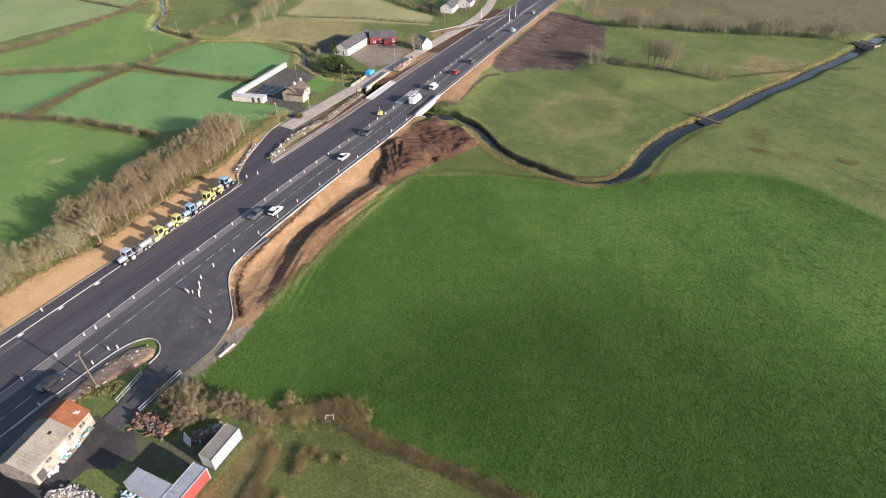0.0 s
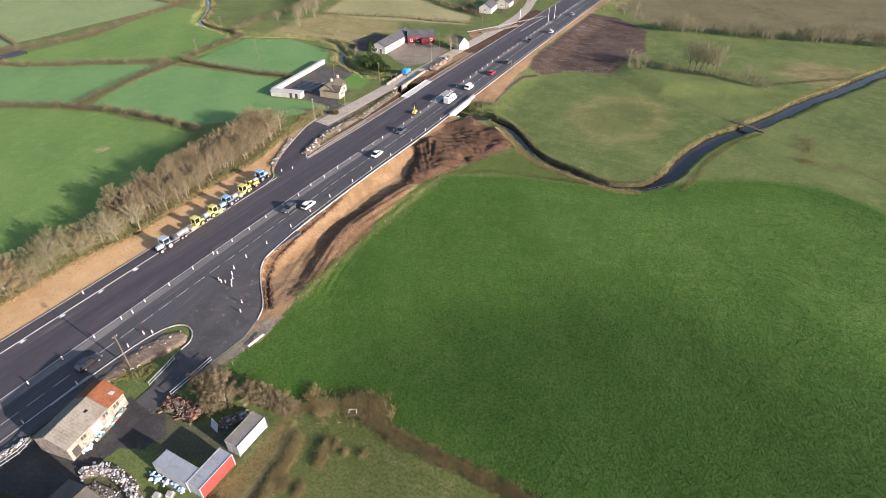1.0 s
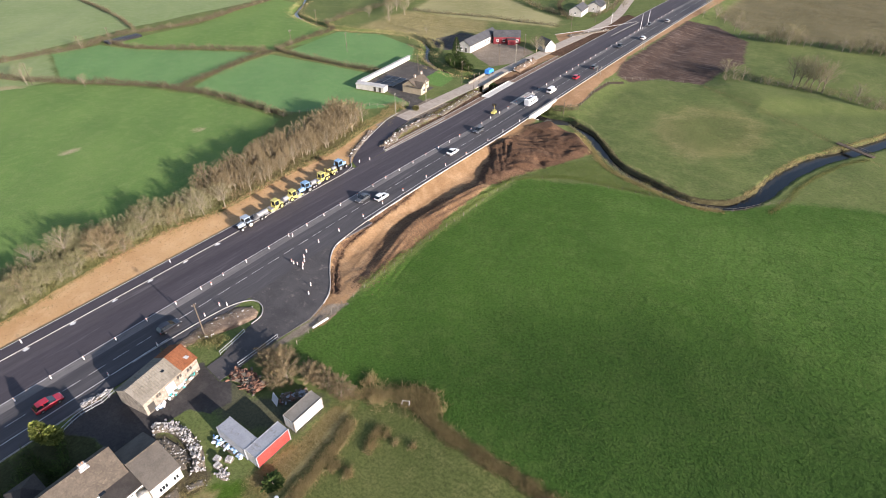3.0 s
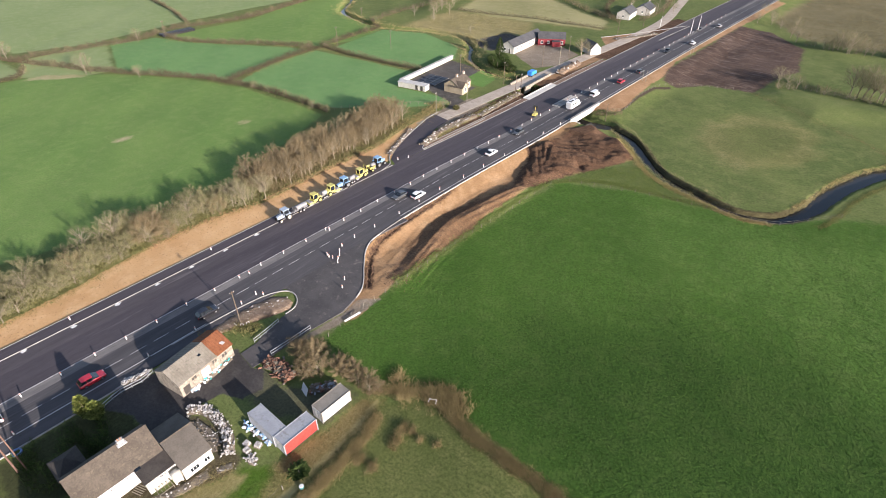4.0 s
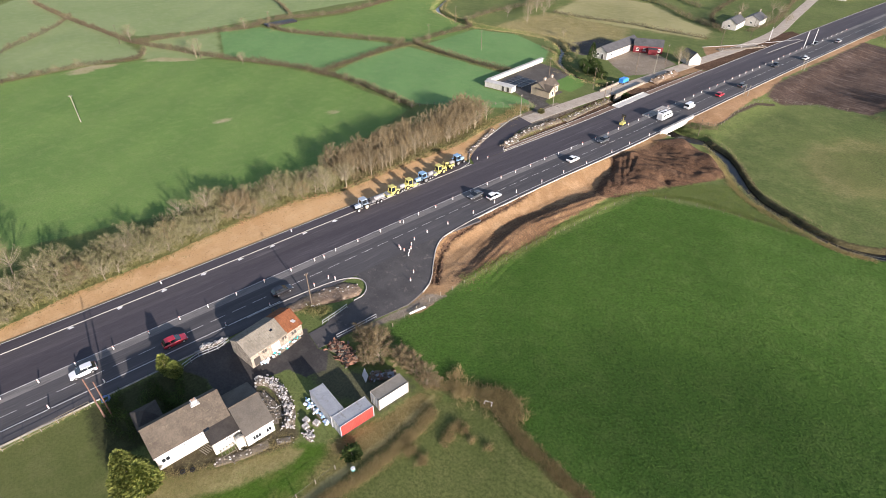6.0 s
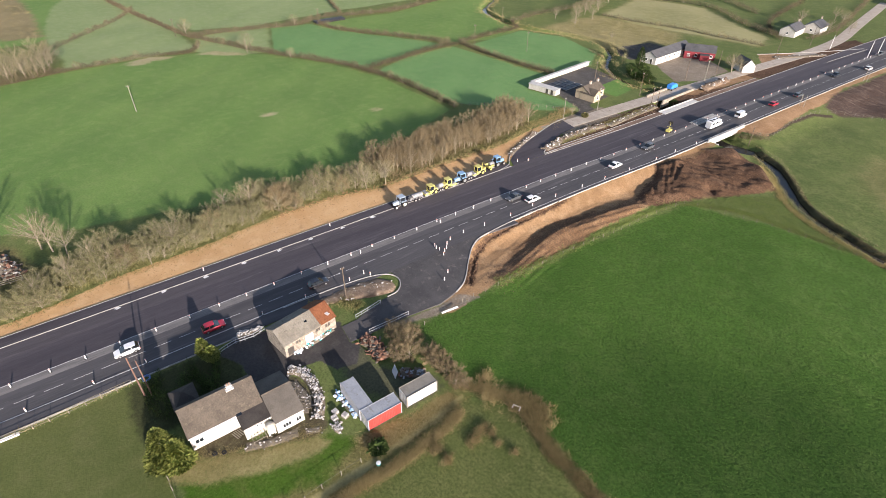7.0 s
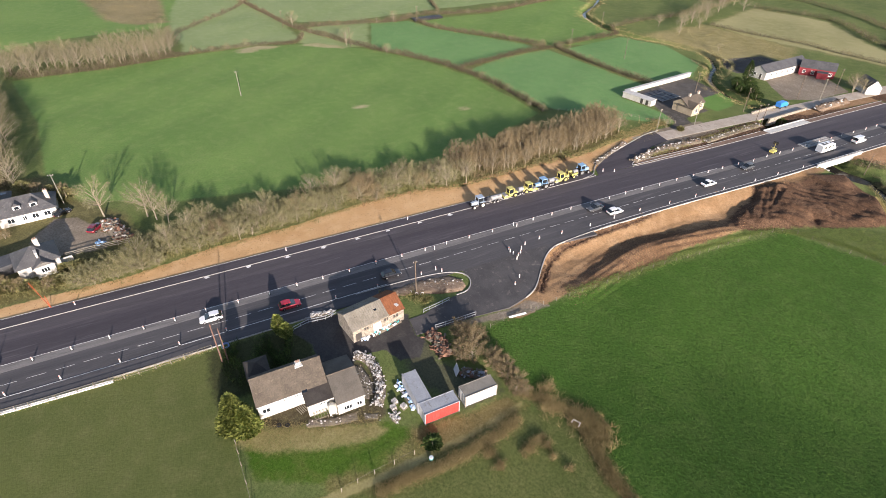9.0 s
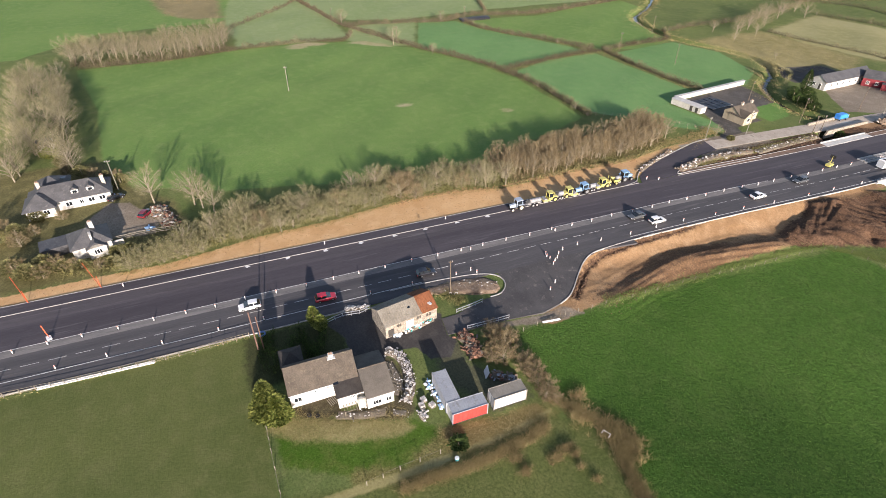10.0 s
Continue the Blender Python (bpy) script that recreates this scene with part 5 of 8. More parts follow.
def tree_meshes(seed, h, spread, limbs=12, sub=5, twigs=10, low=0.25, twig_w=0.045, twig_m=None, twig_l=0.12, fill=12):
    """A bare tree: a stem, limbs that reach out to a rounded uneven crown, branches, and fine twigs towards its outside."""
    rng = random.Random(seed)
    wood, fine = Geo(), Geo()
    r0 = h * 0.018 + 0.04
    mid = Vector((rng.uniform(-0.3, 0.3), rng.uniform(-0.3, 0.3), h * (low + (1 - low) * 0.45)))
    rz = h * (1 - low) * 0.55
    lean = Vector((rng.uniform(-0.1, 0.1), rng.uniform(-0.1, 0.1), 1)).normalized()
    stem = limb(wood, Vector((0, 0, -0.3)), lean, mid.z + rz * 0.3, r0, r0 * 0.35, rng, 5, 0.09, 0.12, 6)
    ends = []
    for i in range(limbs):
        up = 1.0 - 1.35 * (i + 0.5) / limbs
        w = 2.4 * i + rng.uniform(-0.4, 0.4)
        flat = math.sqrt(max(0.0, 1 - up * up))
        k = rng.uniform(0.82, 1.02)
        end = mid + Vector((math.cos(w) * flat * spread * k, math.sin(w) * flat * spread * k, up * rz * k))
        f = min(0.98, max(low * 0.9, 0.35 + 0.5 * up + rng.uniform(-0.1, 0.1))) * (len(stem) - 1)
        a, b = stem[int(f)], stem[min(int(f) + 1, len(stem) - 1)]
        p0 = a[0].lerp(b[0], f - int(f))
        p1 = p0.lerp(end, 0.5) + Vector((rng.uniform(-0.12, 0.12) * spread, rng.uniform(-0.12, 0.12) * spread, rng.uniform(-0.1, 0.16) * spread))
        path = [p0.lerp(p1, t).lerp(p1.lerp(end, t), t) for t in (0.0, 0.35, 0.7, 1.0)]
        rr = r0 * 0.4
        for q0, q1 in zip(path, path[1:]):
            wood.tube(q0, q1, rr, rr * 0.6, 4, caps=False)
            rr *= 0.6
        for j in range(sub):
            t = 0.45 + 0.55 * (j + rng.random()) / sub
            q = p0.lerp(p1, t).lerp(p1.lerp(end, t), t)
            out = (q - mid)
            out = Vector((out.x / spread, out.y / spread, out.z / rz)).normalized()
            d = (out * 0.9 + Vector((rng.uniform(-0.9, 0.9), rng.uniform(-0.9, 0.9), rng.uniform(-0.5, 0.7)))).normalized()
            l2 = spread * rng.uniform(0.14, 0.26)
            sliver(wood, q, d, l2, r0 * 0.2, rng)
            ends.append((q, q + d * l2, out))
    for q, e, out in ends:
        for _ in range(twigs + fill):
            p = q.lerp(e, rng.uniform(0.1, 1.05)) + Vector((rng.gauss(0, 0.07), rng.gauss(0, 0.07), rng.gauss(0, 0.06))) * spread
            d = (out * 0.7 + Vector((rng.uniform(-1, 1), rng.uniform(-1, 1), rng.uniform(-0.7, 0.9)))).normalized()
            sliver(fine, p, d, h * twig_l * rng.uniform(0.4, 1.0), twig_w * rng.uniform(0.7, 1.1), rng)
    return wood.mesh("trunk", BARK, True), fine.mesh("crown", twig_m or TWIG_GREY)


KINDS = {}


def tree_kind(key, count, **kw):
    KINDS[key] = [tree_meshes(100 * len(KINDS) + i, **kw) for i in range(count)]


def plant(name, key, x, y, size, turn, label, category="tree", group="", rng=None, z=None):
    k = (rng or random).randrange(len(KINDS[key]))
    t = thing(name, x, y, zat(x, y) if z is None else z, turn, label, category, group)
    t.scale = (size, size, size)
    for me in KINDS[key][k]:
        o = new(me.name.split(".")[0], me)
        o.parent = t
    return t


tree_kind("ash", 6, h=10.0, spread=4.3, limbs=22, sub=7, twigs=8, low=0.44, twig_w=0.04, fill=8, twig_l=0.075)
tree_kind("wood", 6, h=10.0, spread=4.8, limbs=24, sub=7, twigs=8, low=0.2, twig_w=0.045, fill=6, twig_l=0.08)
tree_kind("alder", 6, h=7.5, spread=2.9, limbs=18, sub=6, twigs=7, low=0.3, twig_w=0.042, twig_m=TWIG_BROWN, fill=9, twig_l=0.1)
tree_kind("thorn", 6, h=3.6, spread=2.2, limbs=16, sub=5, twigs=9, low=0.03, twig_w=0.034, twig_m=TWIG_HEDGE, twig_l=0.15, fill=7)
tree_kind("sallow", 5, h=5.0, spread=2.7, limbs=22, sub=7, twigs=10, low=0.02, twig_w=0.036, twig_m=TWIG_BROWN, twig_l=0.13, fill=16)

rng = random.Random(11)
# tree belt west of the road: low thorn scrub, then a copse of young alders
for i in range(260):
    y = -31 + 92 * (i + rng.random()) / 260
    x0 = float(np.interp(y, [-33, -22, -4, 16, 32, 50, 62], [-109.3, -109.6, -113, -114.2, -116.8, -116.6, -113.8]))
    x = x0 + 0.8 - rng.uniform(0, 11.5) * (0.35 if y < -18 else 1)
    plant("thorn_bush", "thorn", x, y, rng.uniform(0.65, 1.15) * (1.0 + 0.5 * max(0.0, math.sin(y * 0.23) * math.sin(y * 0.61 + 1))), rng.uniform(0, 360), "bare twiggy thorn bush in rough grass", "bush", "roadside scrub", rng)
for i in range(150):
    y = 61 + 62 * (i + rng.random()) / 150
    x0 = float(np.interp(y, [60, 80, 100, 112, 125], [-114, -115, -115.4, -118, -122]))
    x = x0 - rng.uniform(0, 12.5)
    plant("alder_tree", "alder", x, y, rng.uniform(0.72, 1.0), rng.uniform(0, 360), "slender bare brown tree in a dense copse", "tree", "copse", rng)
for x, y, s in ((-114.2, 56.2, 0.72), (-113.2, 61.5, 0.7), (-117, 55, 0.68), (-124, 28, 0.72), (-121, 33, 0.55), (-125, 22, 0.6), (-136.5, -26.5, 1.05), (-132.5, -17, 1.0),
                (-130, -15, 0.9), (-127, -12.5, 0.75), (-116, -13, 0.6), (-112.8, -18.6, 0.65), (-120.5, -8, 0.6), (-112, 2, 0.5), (-117.5, 8, 0.62), (-119.5, 44, 0.62)):
    plant("ash_tree", "ash", x, y, s, rng.uniform(0, 360), "bare pale-barked tree rising from the scrub", "tree", "roadside trees", rng)
# woods behind the big west field and round the bungalows
for i in range(46):
    f = (i + rng.random()) / 46
    y = -66 + 66 * f
    x = float(np.interp(y, [-66, -32, 0], [-266, -264, -270])) - rng.uniform(1, 17)
    plant("ash_tree", "wood", x, y, rng.uniform(0.85, 1.15), rng.uniform(0, 360), "tall bare tree at the field's edge", "tree", "woods", rng)
for i in range(46):
    f = (i + rng.random()) / 46
    x, y = -160 - 92 * f, -47.5 - 17 * f - rng.uniform(0, 15)
    plant("ash_tree", "wood", x, y, rng.uniform(0.8, 1.1), rng.uniform(0, 360), "tall bare tree behind the bungalows", "tree", "woods", rng)
for x, y, s in ((-112, -47, 1.1), (-114, -44, 1.2), (-113, -41, 1), (-116, -52, 1.2), (-127, -54, 1.3), (-133, -58, 1.4), (-136, -62, 1.5), (-152, -36, 1.2), (-155, -42, 1.3),
                (-131, -52, 0.9), (-136, -47, 0.9), (-111.5, -36, 0.8), (-112, -29, 0.8)):
    plant("garden_shrub", "sallow", x, y, s * 0.62, rng.uniform(0, 360), "dense bare garden shrub", "bush", "garden shrubs", rng)
for x, y, s in ((-117, 33, 1.35), (-119.5, 35, 1.2), (-115.5, 36.5, 0.9), (-114.6, -2, 1.0), (-118, 17, 1.0), (-116.5, 50, 0.9)):
    plant("sallow_bush", "sallow", x, y, s, rng.uniform(0, 360), "big rounded bare brown bush in the scrub", "bush", "roadside scrub", rng)
# bushes beside the yard and the big green field
for x, y, s in ((-61.2, 33.6, 0.85), (-58.6, 34.6, 0.95), (-56.8, 33.2, 0.8), (-60, 36, 0.7), (-53.8, 35.8, 0.75), (-51.8, 36.8, 0.75), (-50, 36.4, 0.7), (-48.4, 37.4, 0.65), (-55, 36.8, 0.6), (-63.4, 33.8, 0.7), (-61.6, 35.2, 0.75), (-57.4, 31.4, 0.6), (-59, 32, 0.65), (-53, 36.2, 0.7), (-47.2, 36.2, 0.55), (-46.4, 37.4, 0.5)):
    plant("sallow_bush", "sallow", x, y, s, rng.uniform(0, 360), "bare brown bush behind the farmyard boxes", "bush", "yard bushes", rng)
# trees beyond the stream to the north-east
for x, y, k in ((-12.3, 249.3, 1.2), (-10.2, 251, 1.05), (-8.4, 249.6, 1.3), (-6, 250.3, 1.25), (-3.6, 250.4, 1.1), (-1.6, 249.1, 1.2), (9.4, 245.6, 0.72), (16.3, 240, 0.5), (-36.2, 244.6, 0.75),
                (-33, 245.6, 0.65), (-29.6, 246, 0.55), (13.4, 243, 0.4)):
    plant("ash_tree", "ash", x, y, k, rng.uniform(0, 360), "bare hedgerow tree on a low bank", "tree", "hedgerow trees", rng)
for i in range(26):
    x = -37 + 55 * (i + rng.random()) / 26
    y = float(np.interp(x, [-38, -30, -17, 2, 17], [240, 244, 247.5, 247.5, 240])) + rng.uniform(-1.5, 2)
    plant("hedge_bush", "thorn", x, y, rng.uniform(0.55, 1.1), rng.uniform(0, 360), "bare bush on a low bank", "bush", "hedgerow bushes", rng)
for i in range(64):
    f = (i + rng.random() * 2.5) / 66
    x = -42 + 120 * f
    y = float(np.interp(x, [-44, -20, 10, 54, 80], [312, 314, 319, 327, 332])) + rng.uniform(-3, 4)
    plant("ash_tree", "thorn" if i % 4 == 0 else "wood", x, y, rng.uniform(0.4, 0.78) * (1.0 if i % 4 else 2.0) * (1.1 + 0.35 * math.sin(x * 0.21)), rng.uniform(0, 360), "bare tree in a distant tall hedge", "tree", "distant hedge trees", rng)
for x, y, s in ((-70, 340, 0.6), (-64, 345, 0.7), (-58, 338, 0.6), (-50, 325, 0.7), (-66, 352, 0.7), (-52, 345, 0.6), (-46, 318, 0.8), (-72, 360, 0.6)):
    plant("ash_tree", "ash", x, y, s, rng.uniform(0, 360), "bare tree beside the bare earthworks", "tree", "distant hedge trees", rng)
# trees about the lane houses and brook
for x, y, s in ((-111.5, 224, 0.75), (-113, 226.5, 0.7), (-110, 227, 0.55), (-172, 222, 0.4), (-205, 245, 0.7), (-215, 250, 0.8), (-212, 240, 0.7), (-222, 262, 0.9), (-218, 230, 0.6),
                (-228, 275, 0.9), (-200, 226, 0.5), (-253, 72, 0.85), (-232, 84, 0.5), (-297, 57, 0.8), (-285, 108, 0.6), (-118, 138, 0.4), (-117, 318, 0.7), (-122, 345, 0.7), (-112, 330, 0.6),
                (-131, 315, 0.6), (-128, 350, 0.7), (-136, 330, 0.7)):
    plant("ash_tree", "ash", x, y, s, rng.uniform(0, 360), "bare tree beside a field hedge", "tree", "hedgerow trees", rng)


# conifers: tiers of drooping sprays round a stem
def conifer(name, x, y, h, r, label, leaf_m, seed, widest=0.3, count=2600):
    rng = random.Random(seed)
    t = thing(name, x, y, zat(x, y), 0, label, "tree")
    part("trunk", Geo().tube((0, 0, -0.3), (0, 0, h * 0.9), 0.2, 0.03, 8), BARK, t)
    g = Geo()
    lobes = [(rng.uniform(0, 2 * PI), rng.uniform(0.1, 0.9), rng.uniform(0.12, 0.3)) for _ in range(14)]
    for i in range(count):
        f = rng.random()
        prof = (f / widest) ** 0.6 if f < widest else ((1 - f) / (1 - widest)) ** 0.7
        a = rng.uniform(0, 2 * PI)
        bulge = 1.0 + sum(k * math.exp(-((f - q) / 0.12) ** 2) * max(0.0, math.cos(a - b)) ** 4 for b, q, k in lobes)
        rr = r * prof * bulge * 0.85
        k = math.sqrt(rng.uniform(0.3, 1.0))
        p = Vector((math.cos(a) * rr * k, math.sin(a) * rr * k, h * (0.04 + 0.94 * f)))
        d = Vector((math.cos(a), math.sin(a), rng.uniform(-0.1, 0.9))).normalized()
        s = d.cross(Vector((rng.uniform(-0.3, 0.3), rng.uniform(-0.3, 0.3), 1))).normalized() * rng.uniform(0.1, 0.2)
        ln = rng.uniform(0.3, 0.7)
        n = len(g.v)
        up = Vector((0, 0, rng.uniform(-0.05, 0.1)))
        g.v += [tuple(p), tuple(p + d * ln * 0.5 + s + up), tuple(p + d * ln), tuple(p + d * ln * 0.5 - s + up)]
        g.f += [(n, n + 1, n + 2), (n, n + 2, n + 3)]
    part("crown", g, leaf_m, t)
    return t


conifer("conifer", -59.6, -6.4, 8.2, 2.7, "bushy yellow-green conifer beside the farmhouse", LEAF_CON, 1, 0.14, 5200)
conifer("conifer", -58.2, -5.0, 6.0, 2.2, "lower bushy conifer beside the farmhouse garden", LEAF_CON, 6, 0.14, 3600)
conifer("conifer", -77.4, 3.8, 4.8, 1.1, "small bright green conifer beside the yard", LEAF_CON, 2, 0.45, 1300)
conifer("conifer", -75.9, 4.8, 3.6, 1.15, "low bright green conifer beside the yard", LEAF_CON, 3, 0.45, 1100)
conifer("conifer", -137.5, 198.5, 8.5, 2.2, "dark conifer behind the lane houses", LEAF_DARK, 4, 0.25, 1600)
for i, (x, y) in enumerate(((-134, 196), (-131, 193), (-128, 190), (-125.5, 187.5), (-130, 186.5), (-134, 189), (-137, 192.5), (-122.5, 185.5))):
    conifer("laurel_bush", x, y, 3.0, 2.6, "dark evergreen bush on the brook bank", LEAF_DARK, 20 + i, 0.5, 800)
conifer("laurel_bush", -106.2, 179.0, 3.2, 2.2, "dark evergreen bush beside the stone bridge", LEAF_DARK, 31, 0.5, 800)
for i, (x, y, hh) in enumerate(((-113.2, -50, 3.2), (-113.6, -46.4, 2.8), (-113.4, -43, 2.6), (-116, -53, 3.4), (-111.8, -33.4, 2.0), (-112, -30.6, 2.0), (-150.4, -35.4, 3.0), (-153, -38.6, 3.2), (-129, -59, 3.6), (-131.6, -55.6, 3.2))):
    conifer("evergreen_shrub", x, y, hh, hh * 0.85, "leafy olive-green garden shrub", IVY, 40 + i, 0.5, 900)


def blades(name, base, way, length, width, material, r):
    """One mesh of thin three-cornered blades, from base along way."""
    way = way / np.linalg.norm(way, axis=1)[:, None]
    side = np.cross(way, r.uniform(-1, 1, way.shape))
    side *= (0.5 * width / np.maximum(np.linalg.norm(side, axis=1), 1e-3))[:, None]
    n = len(base)
    me = bpy.data.meshes.new(name)
    me.vertices.add(3 * n)
    me.vertices.foreach_set("co", np.stack([base - side, base + side, base + way * length[:, None]], 1).astype(np.float32).ravel())
    me.loops.add(3 * n)
    me.loops.foreach_set("vertex_index", np.arange(3 * n, dtype=np.int32))
    me.polygons.add(n)
    me.polygons.foreach_set("loop_start", np.arange(0, 3 * n, 3, dtype=np.int32))
    me.update(calc_edges=True)
    me.materials.append(material)
    return me


def hedge(line, h=1.9, w=1.5, per=26, seed=0, material=None, label="bare clipped thorn hedge between fields", twig=0.07, name="hedge", ragged=0.35):
    """A bare hedge: thousands of thin upright twigs along a line."""
    r = np.random.RandomState(seed)
    pts = np.array(lerp_line(line, 1.0))
    tall = np.repeat(h * r.uniform(1 - ragged, 1 + ragged, len(pts)), per)
    xy = np.repeat(pts, per, 0)
    n = len(xy)
    base = np.column_stack([xy[:, 0] + r.normal(0, 0.33, n) * w, xy[:, 1] + r.uniform(-0.6, 0.6, n), np.repeat(many_z(pts), per) + r.uniform(-0.1, 0.6, n) * tall])
    way = np.column_stack([r.normal(0, 0.5, n), r.normal(0, 0.5, n), r.uniform(0.25, 1.2, n)])
    return tagged(new(name, blades(name, base, way, tall * r.uniform(0.3, 0.65, n), np.full(n, twig), material or TWIG_HEDGE, r)), label, "hedge", kind="stuff")


HEDGES = [
    ([(-420, 36), (-366, 43), (-330, 50), (-298, 56), (-272, 67), (-245, 80), (-216, 97), (-195, 104), (-178, 108), (-160, 109), (-147, 109.5)], 2.2),
    ([(-201, 105), (-205, 126), (-209, 142), (-209, 156)], 2.0),
    ([(-207, 158), (-185, 158.5), (-168, 160.5), (-152, 163)], 2.0),
    ([(-282, 120), (-263.6, 123.7), (-236, 141.5), (-213, 155)], 1.9),
    ([(-294, 60), (-290, 88), (-286, 110), (-292, 128), (-284, 163), (-293, 211), (-302, 250)], 2.2),
    ([(-265, -60), (-263, -32), (-269, -2), (-272, 29), (-268, 50), (-280, 58)], 1.6),
    ([(-209, 158), (-213, 180), (-214, 198), (-226, 206)], 1.8),
    ([(-226, 210), (-231, 235), (-230, 258), (-240, 300), (-253, 335)], 2.4),
    ([(-207, 256), (-186, 260), (-168, 266), (-152, 268), (-138, 270), (-124, 272)], 1.6),
    ([(-225, 312), (-185, 322), (-151, 302), (-132, 293)], 2.4),
    ([(-330, 282), (-300, 300), (-262, 330), (-240, 380)], 2.2),
    ([(-310, 2), (-330, 18), (-350, 34), (-372, 46)], 2.0),
    ([(-300, 235), (-340, 240), (-400, 250), (-500, 270)], 2.2),
    ([(-297, 140), (-340, 150), (-420, 160), (-520, 165)], 2.2),
    ([(-118, 300), (-118, 330), (-130, 380), (-145, 440)], 2.0),
    ([(-253, 335), (-230, 350), (-190, 345), (-160, 330)], 2.4),
    ([(-125, 288), (-140, 305), (-150, 330), (-160, 380)], 2.4),
    ([(16, 243), (40, 262), (70, 280)], 1.0),
]
for i, (ln, hh) in enumerate(HEDGES):
    hedge(ln, hh * 1.25, 2.5, 80 if i < 7 else 38, 50 + i, TWIG_FIELD, twig=0.07)
hedge([(-268, -64), (-268, -32), (-274, -2)], 3.0, 7.0, 60, 87, TWIG_FIELD, "brown undergrowth of the woods", 0.1, "undergrowth", 0.5)
hedge([(-162, -50), (-190, -56), (-220, -62), (-252, -68)], 3.0, 7.0, 60, 88, TWIG_FIELD, "brown undergrowth of the woods", 0.1, "undergrowth", 0.5)
hedge([(-110.5, -44), (-110.8, -36), (-111, -28), (-112.4, -14), (-113.4, 4), (-115, 20), (-117, 36), (-116.4, 50)], 1.5, 3.0, 40, 90, IVY, "bramble and rough grass under the roadside scrub", 0.09, "undergrowth", 0.5)
hedge([(-116, -40), (-117, -30), (-118.5, -14), (-119, 4), (-120, 20), (-122, 36), (-121, 50)], 1.6, 4.0, 40, 91, IVY, "bramble and rough grass under the roadside scrub", 0.09, "undergrowth", 0.5)
hedge([(-116, 64), (-118, 84), (-120, 104), (-123, 118)], 2.6, 8.0, 90, 92, TWIG_BROWN, "brown undergrowth of the copse", 0.08, "undergrowth", 0.5)
hedge([(-66, 162.5), (-57, 156.2), (-49.5, 148.2), (-40, 141.5), (-30, 137.6)], 1.0, 1.6, 26, 93, IVY, "rough bank growth beside the stream", 0.08, "bank_growth", 0.5)
hedge([(-70, 170.5), (-61, 167), (-52, 158.5), (-44, 149.5), (-34, 144.5), (-24, 142)], 0.9, 1.4, 22, 94, TWIG_HEDGE, "dark rough growth on the far stream bank", 0.08, "bank_growth", 0.5)
hedge([(-76, 171), (-72, 173), (-70, 176)], 2.2, 3.0, 60, 95, TWIG_FIELD, "tangled bushes beside the road bridge", 0.09, "bank_growth", 0.5)
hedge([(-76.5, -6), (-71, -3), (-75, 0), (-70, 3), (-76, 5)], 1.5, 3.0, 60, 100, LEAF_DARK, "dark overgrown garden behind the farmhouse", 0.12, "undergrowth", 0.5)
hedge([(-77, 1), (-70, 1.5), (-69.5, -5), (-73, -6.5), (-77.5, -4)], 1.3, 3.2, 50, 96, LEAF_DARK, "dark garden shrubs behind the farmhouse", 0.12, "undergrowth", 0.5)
hedge([(-80, 24.8), (-77.5, 27.6), (-75.5, 30.2), (-73.6, 31.6)], 0.9, 2.0, 40, 97, IVY, "rough weeds beside the stone barn", 0.1, "undergrowth", 0.5)
hedge([(-165, 199), (-154, 196), (-146, 186), (-134, 178.5)], 1.2, 1.6, 30, 98, TWIG_BROWN, "brown growth on the brook bank", 0.08, "bank_growth", 0.5)
hedge([(-168, 215), (-155, 211), (-146, 198)], 1.6, 2.2, 34, 99, TWIG_HEDGE, "brown growth on the brook bank", 0.08, "bank_growth", 0.5)
hedge([(-80.2, -120), (-78.7, -60), (-78.7, -20), (-78.9, -9)], 0.5, 1.0, 18, 89, TUFT, "weedy grass verge beside the fence", 0.09, "verge_growth", 0.5)


def tufts(name, spots, h, material, label, seed, per=5, spread=0.22, width=0.06, lean=0.6):
    """Clumps of upright blades at the given spots."""
    r = np.random.RandomState(seed)
    pts = np.array(spots)
    n = len(pts) * per
    tall = np.repeat(h * r.uniform(0.6, 1.3, len(pts)), per)
    xy = np.repeat(pts, per, 0)
    base = np.column_stack([xy[:, 0] + r.normal(0, spread, n), xy[:, 1] + r.normal(0, spread, n), np.repeat(many_z(pts), per) - 0.05])
    way = np.column_stack([r.normal(0, lean, n), r.normal(0, lean, n), np.ones(n)])
    return tagged(new(name, blades(name, base, way, tall, np.full(n, width), material, r)), label, "grass", kind="stuff")


def scatter(poly, count, seed, edge=0.0):
    """Random spots within a polygon, at least edge metres inside it."""
    r = np.random.RandomState(seed)
    a = np.array(poly)
    lo, hi = a.min(0), a.max(0)
    p = r.uniform(lo, hi, (count * 4, 2))
    p = p[inside(p[:, 0], p[:, 1], [tuple(q) for q in poly]) > edge][:count]
    return [tuple(q) for q in p]


def along(line, count, width, seed):
    r = random.Random(seed)
    pts = lerp_line(line, 0.5)
    return [(x + r.gauss(0, width), y + r.gauss(0, width)) for x, y in (pts[r.randrange(len(pts))] for _ in range(count))]


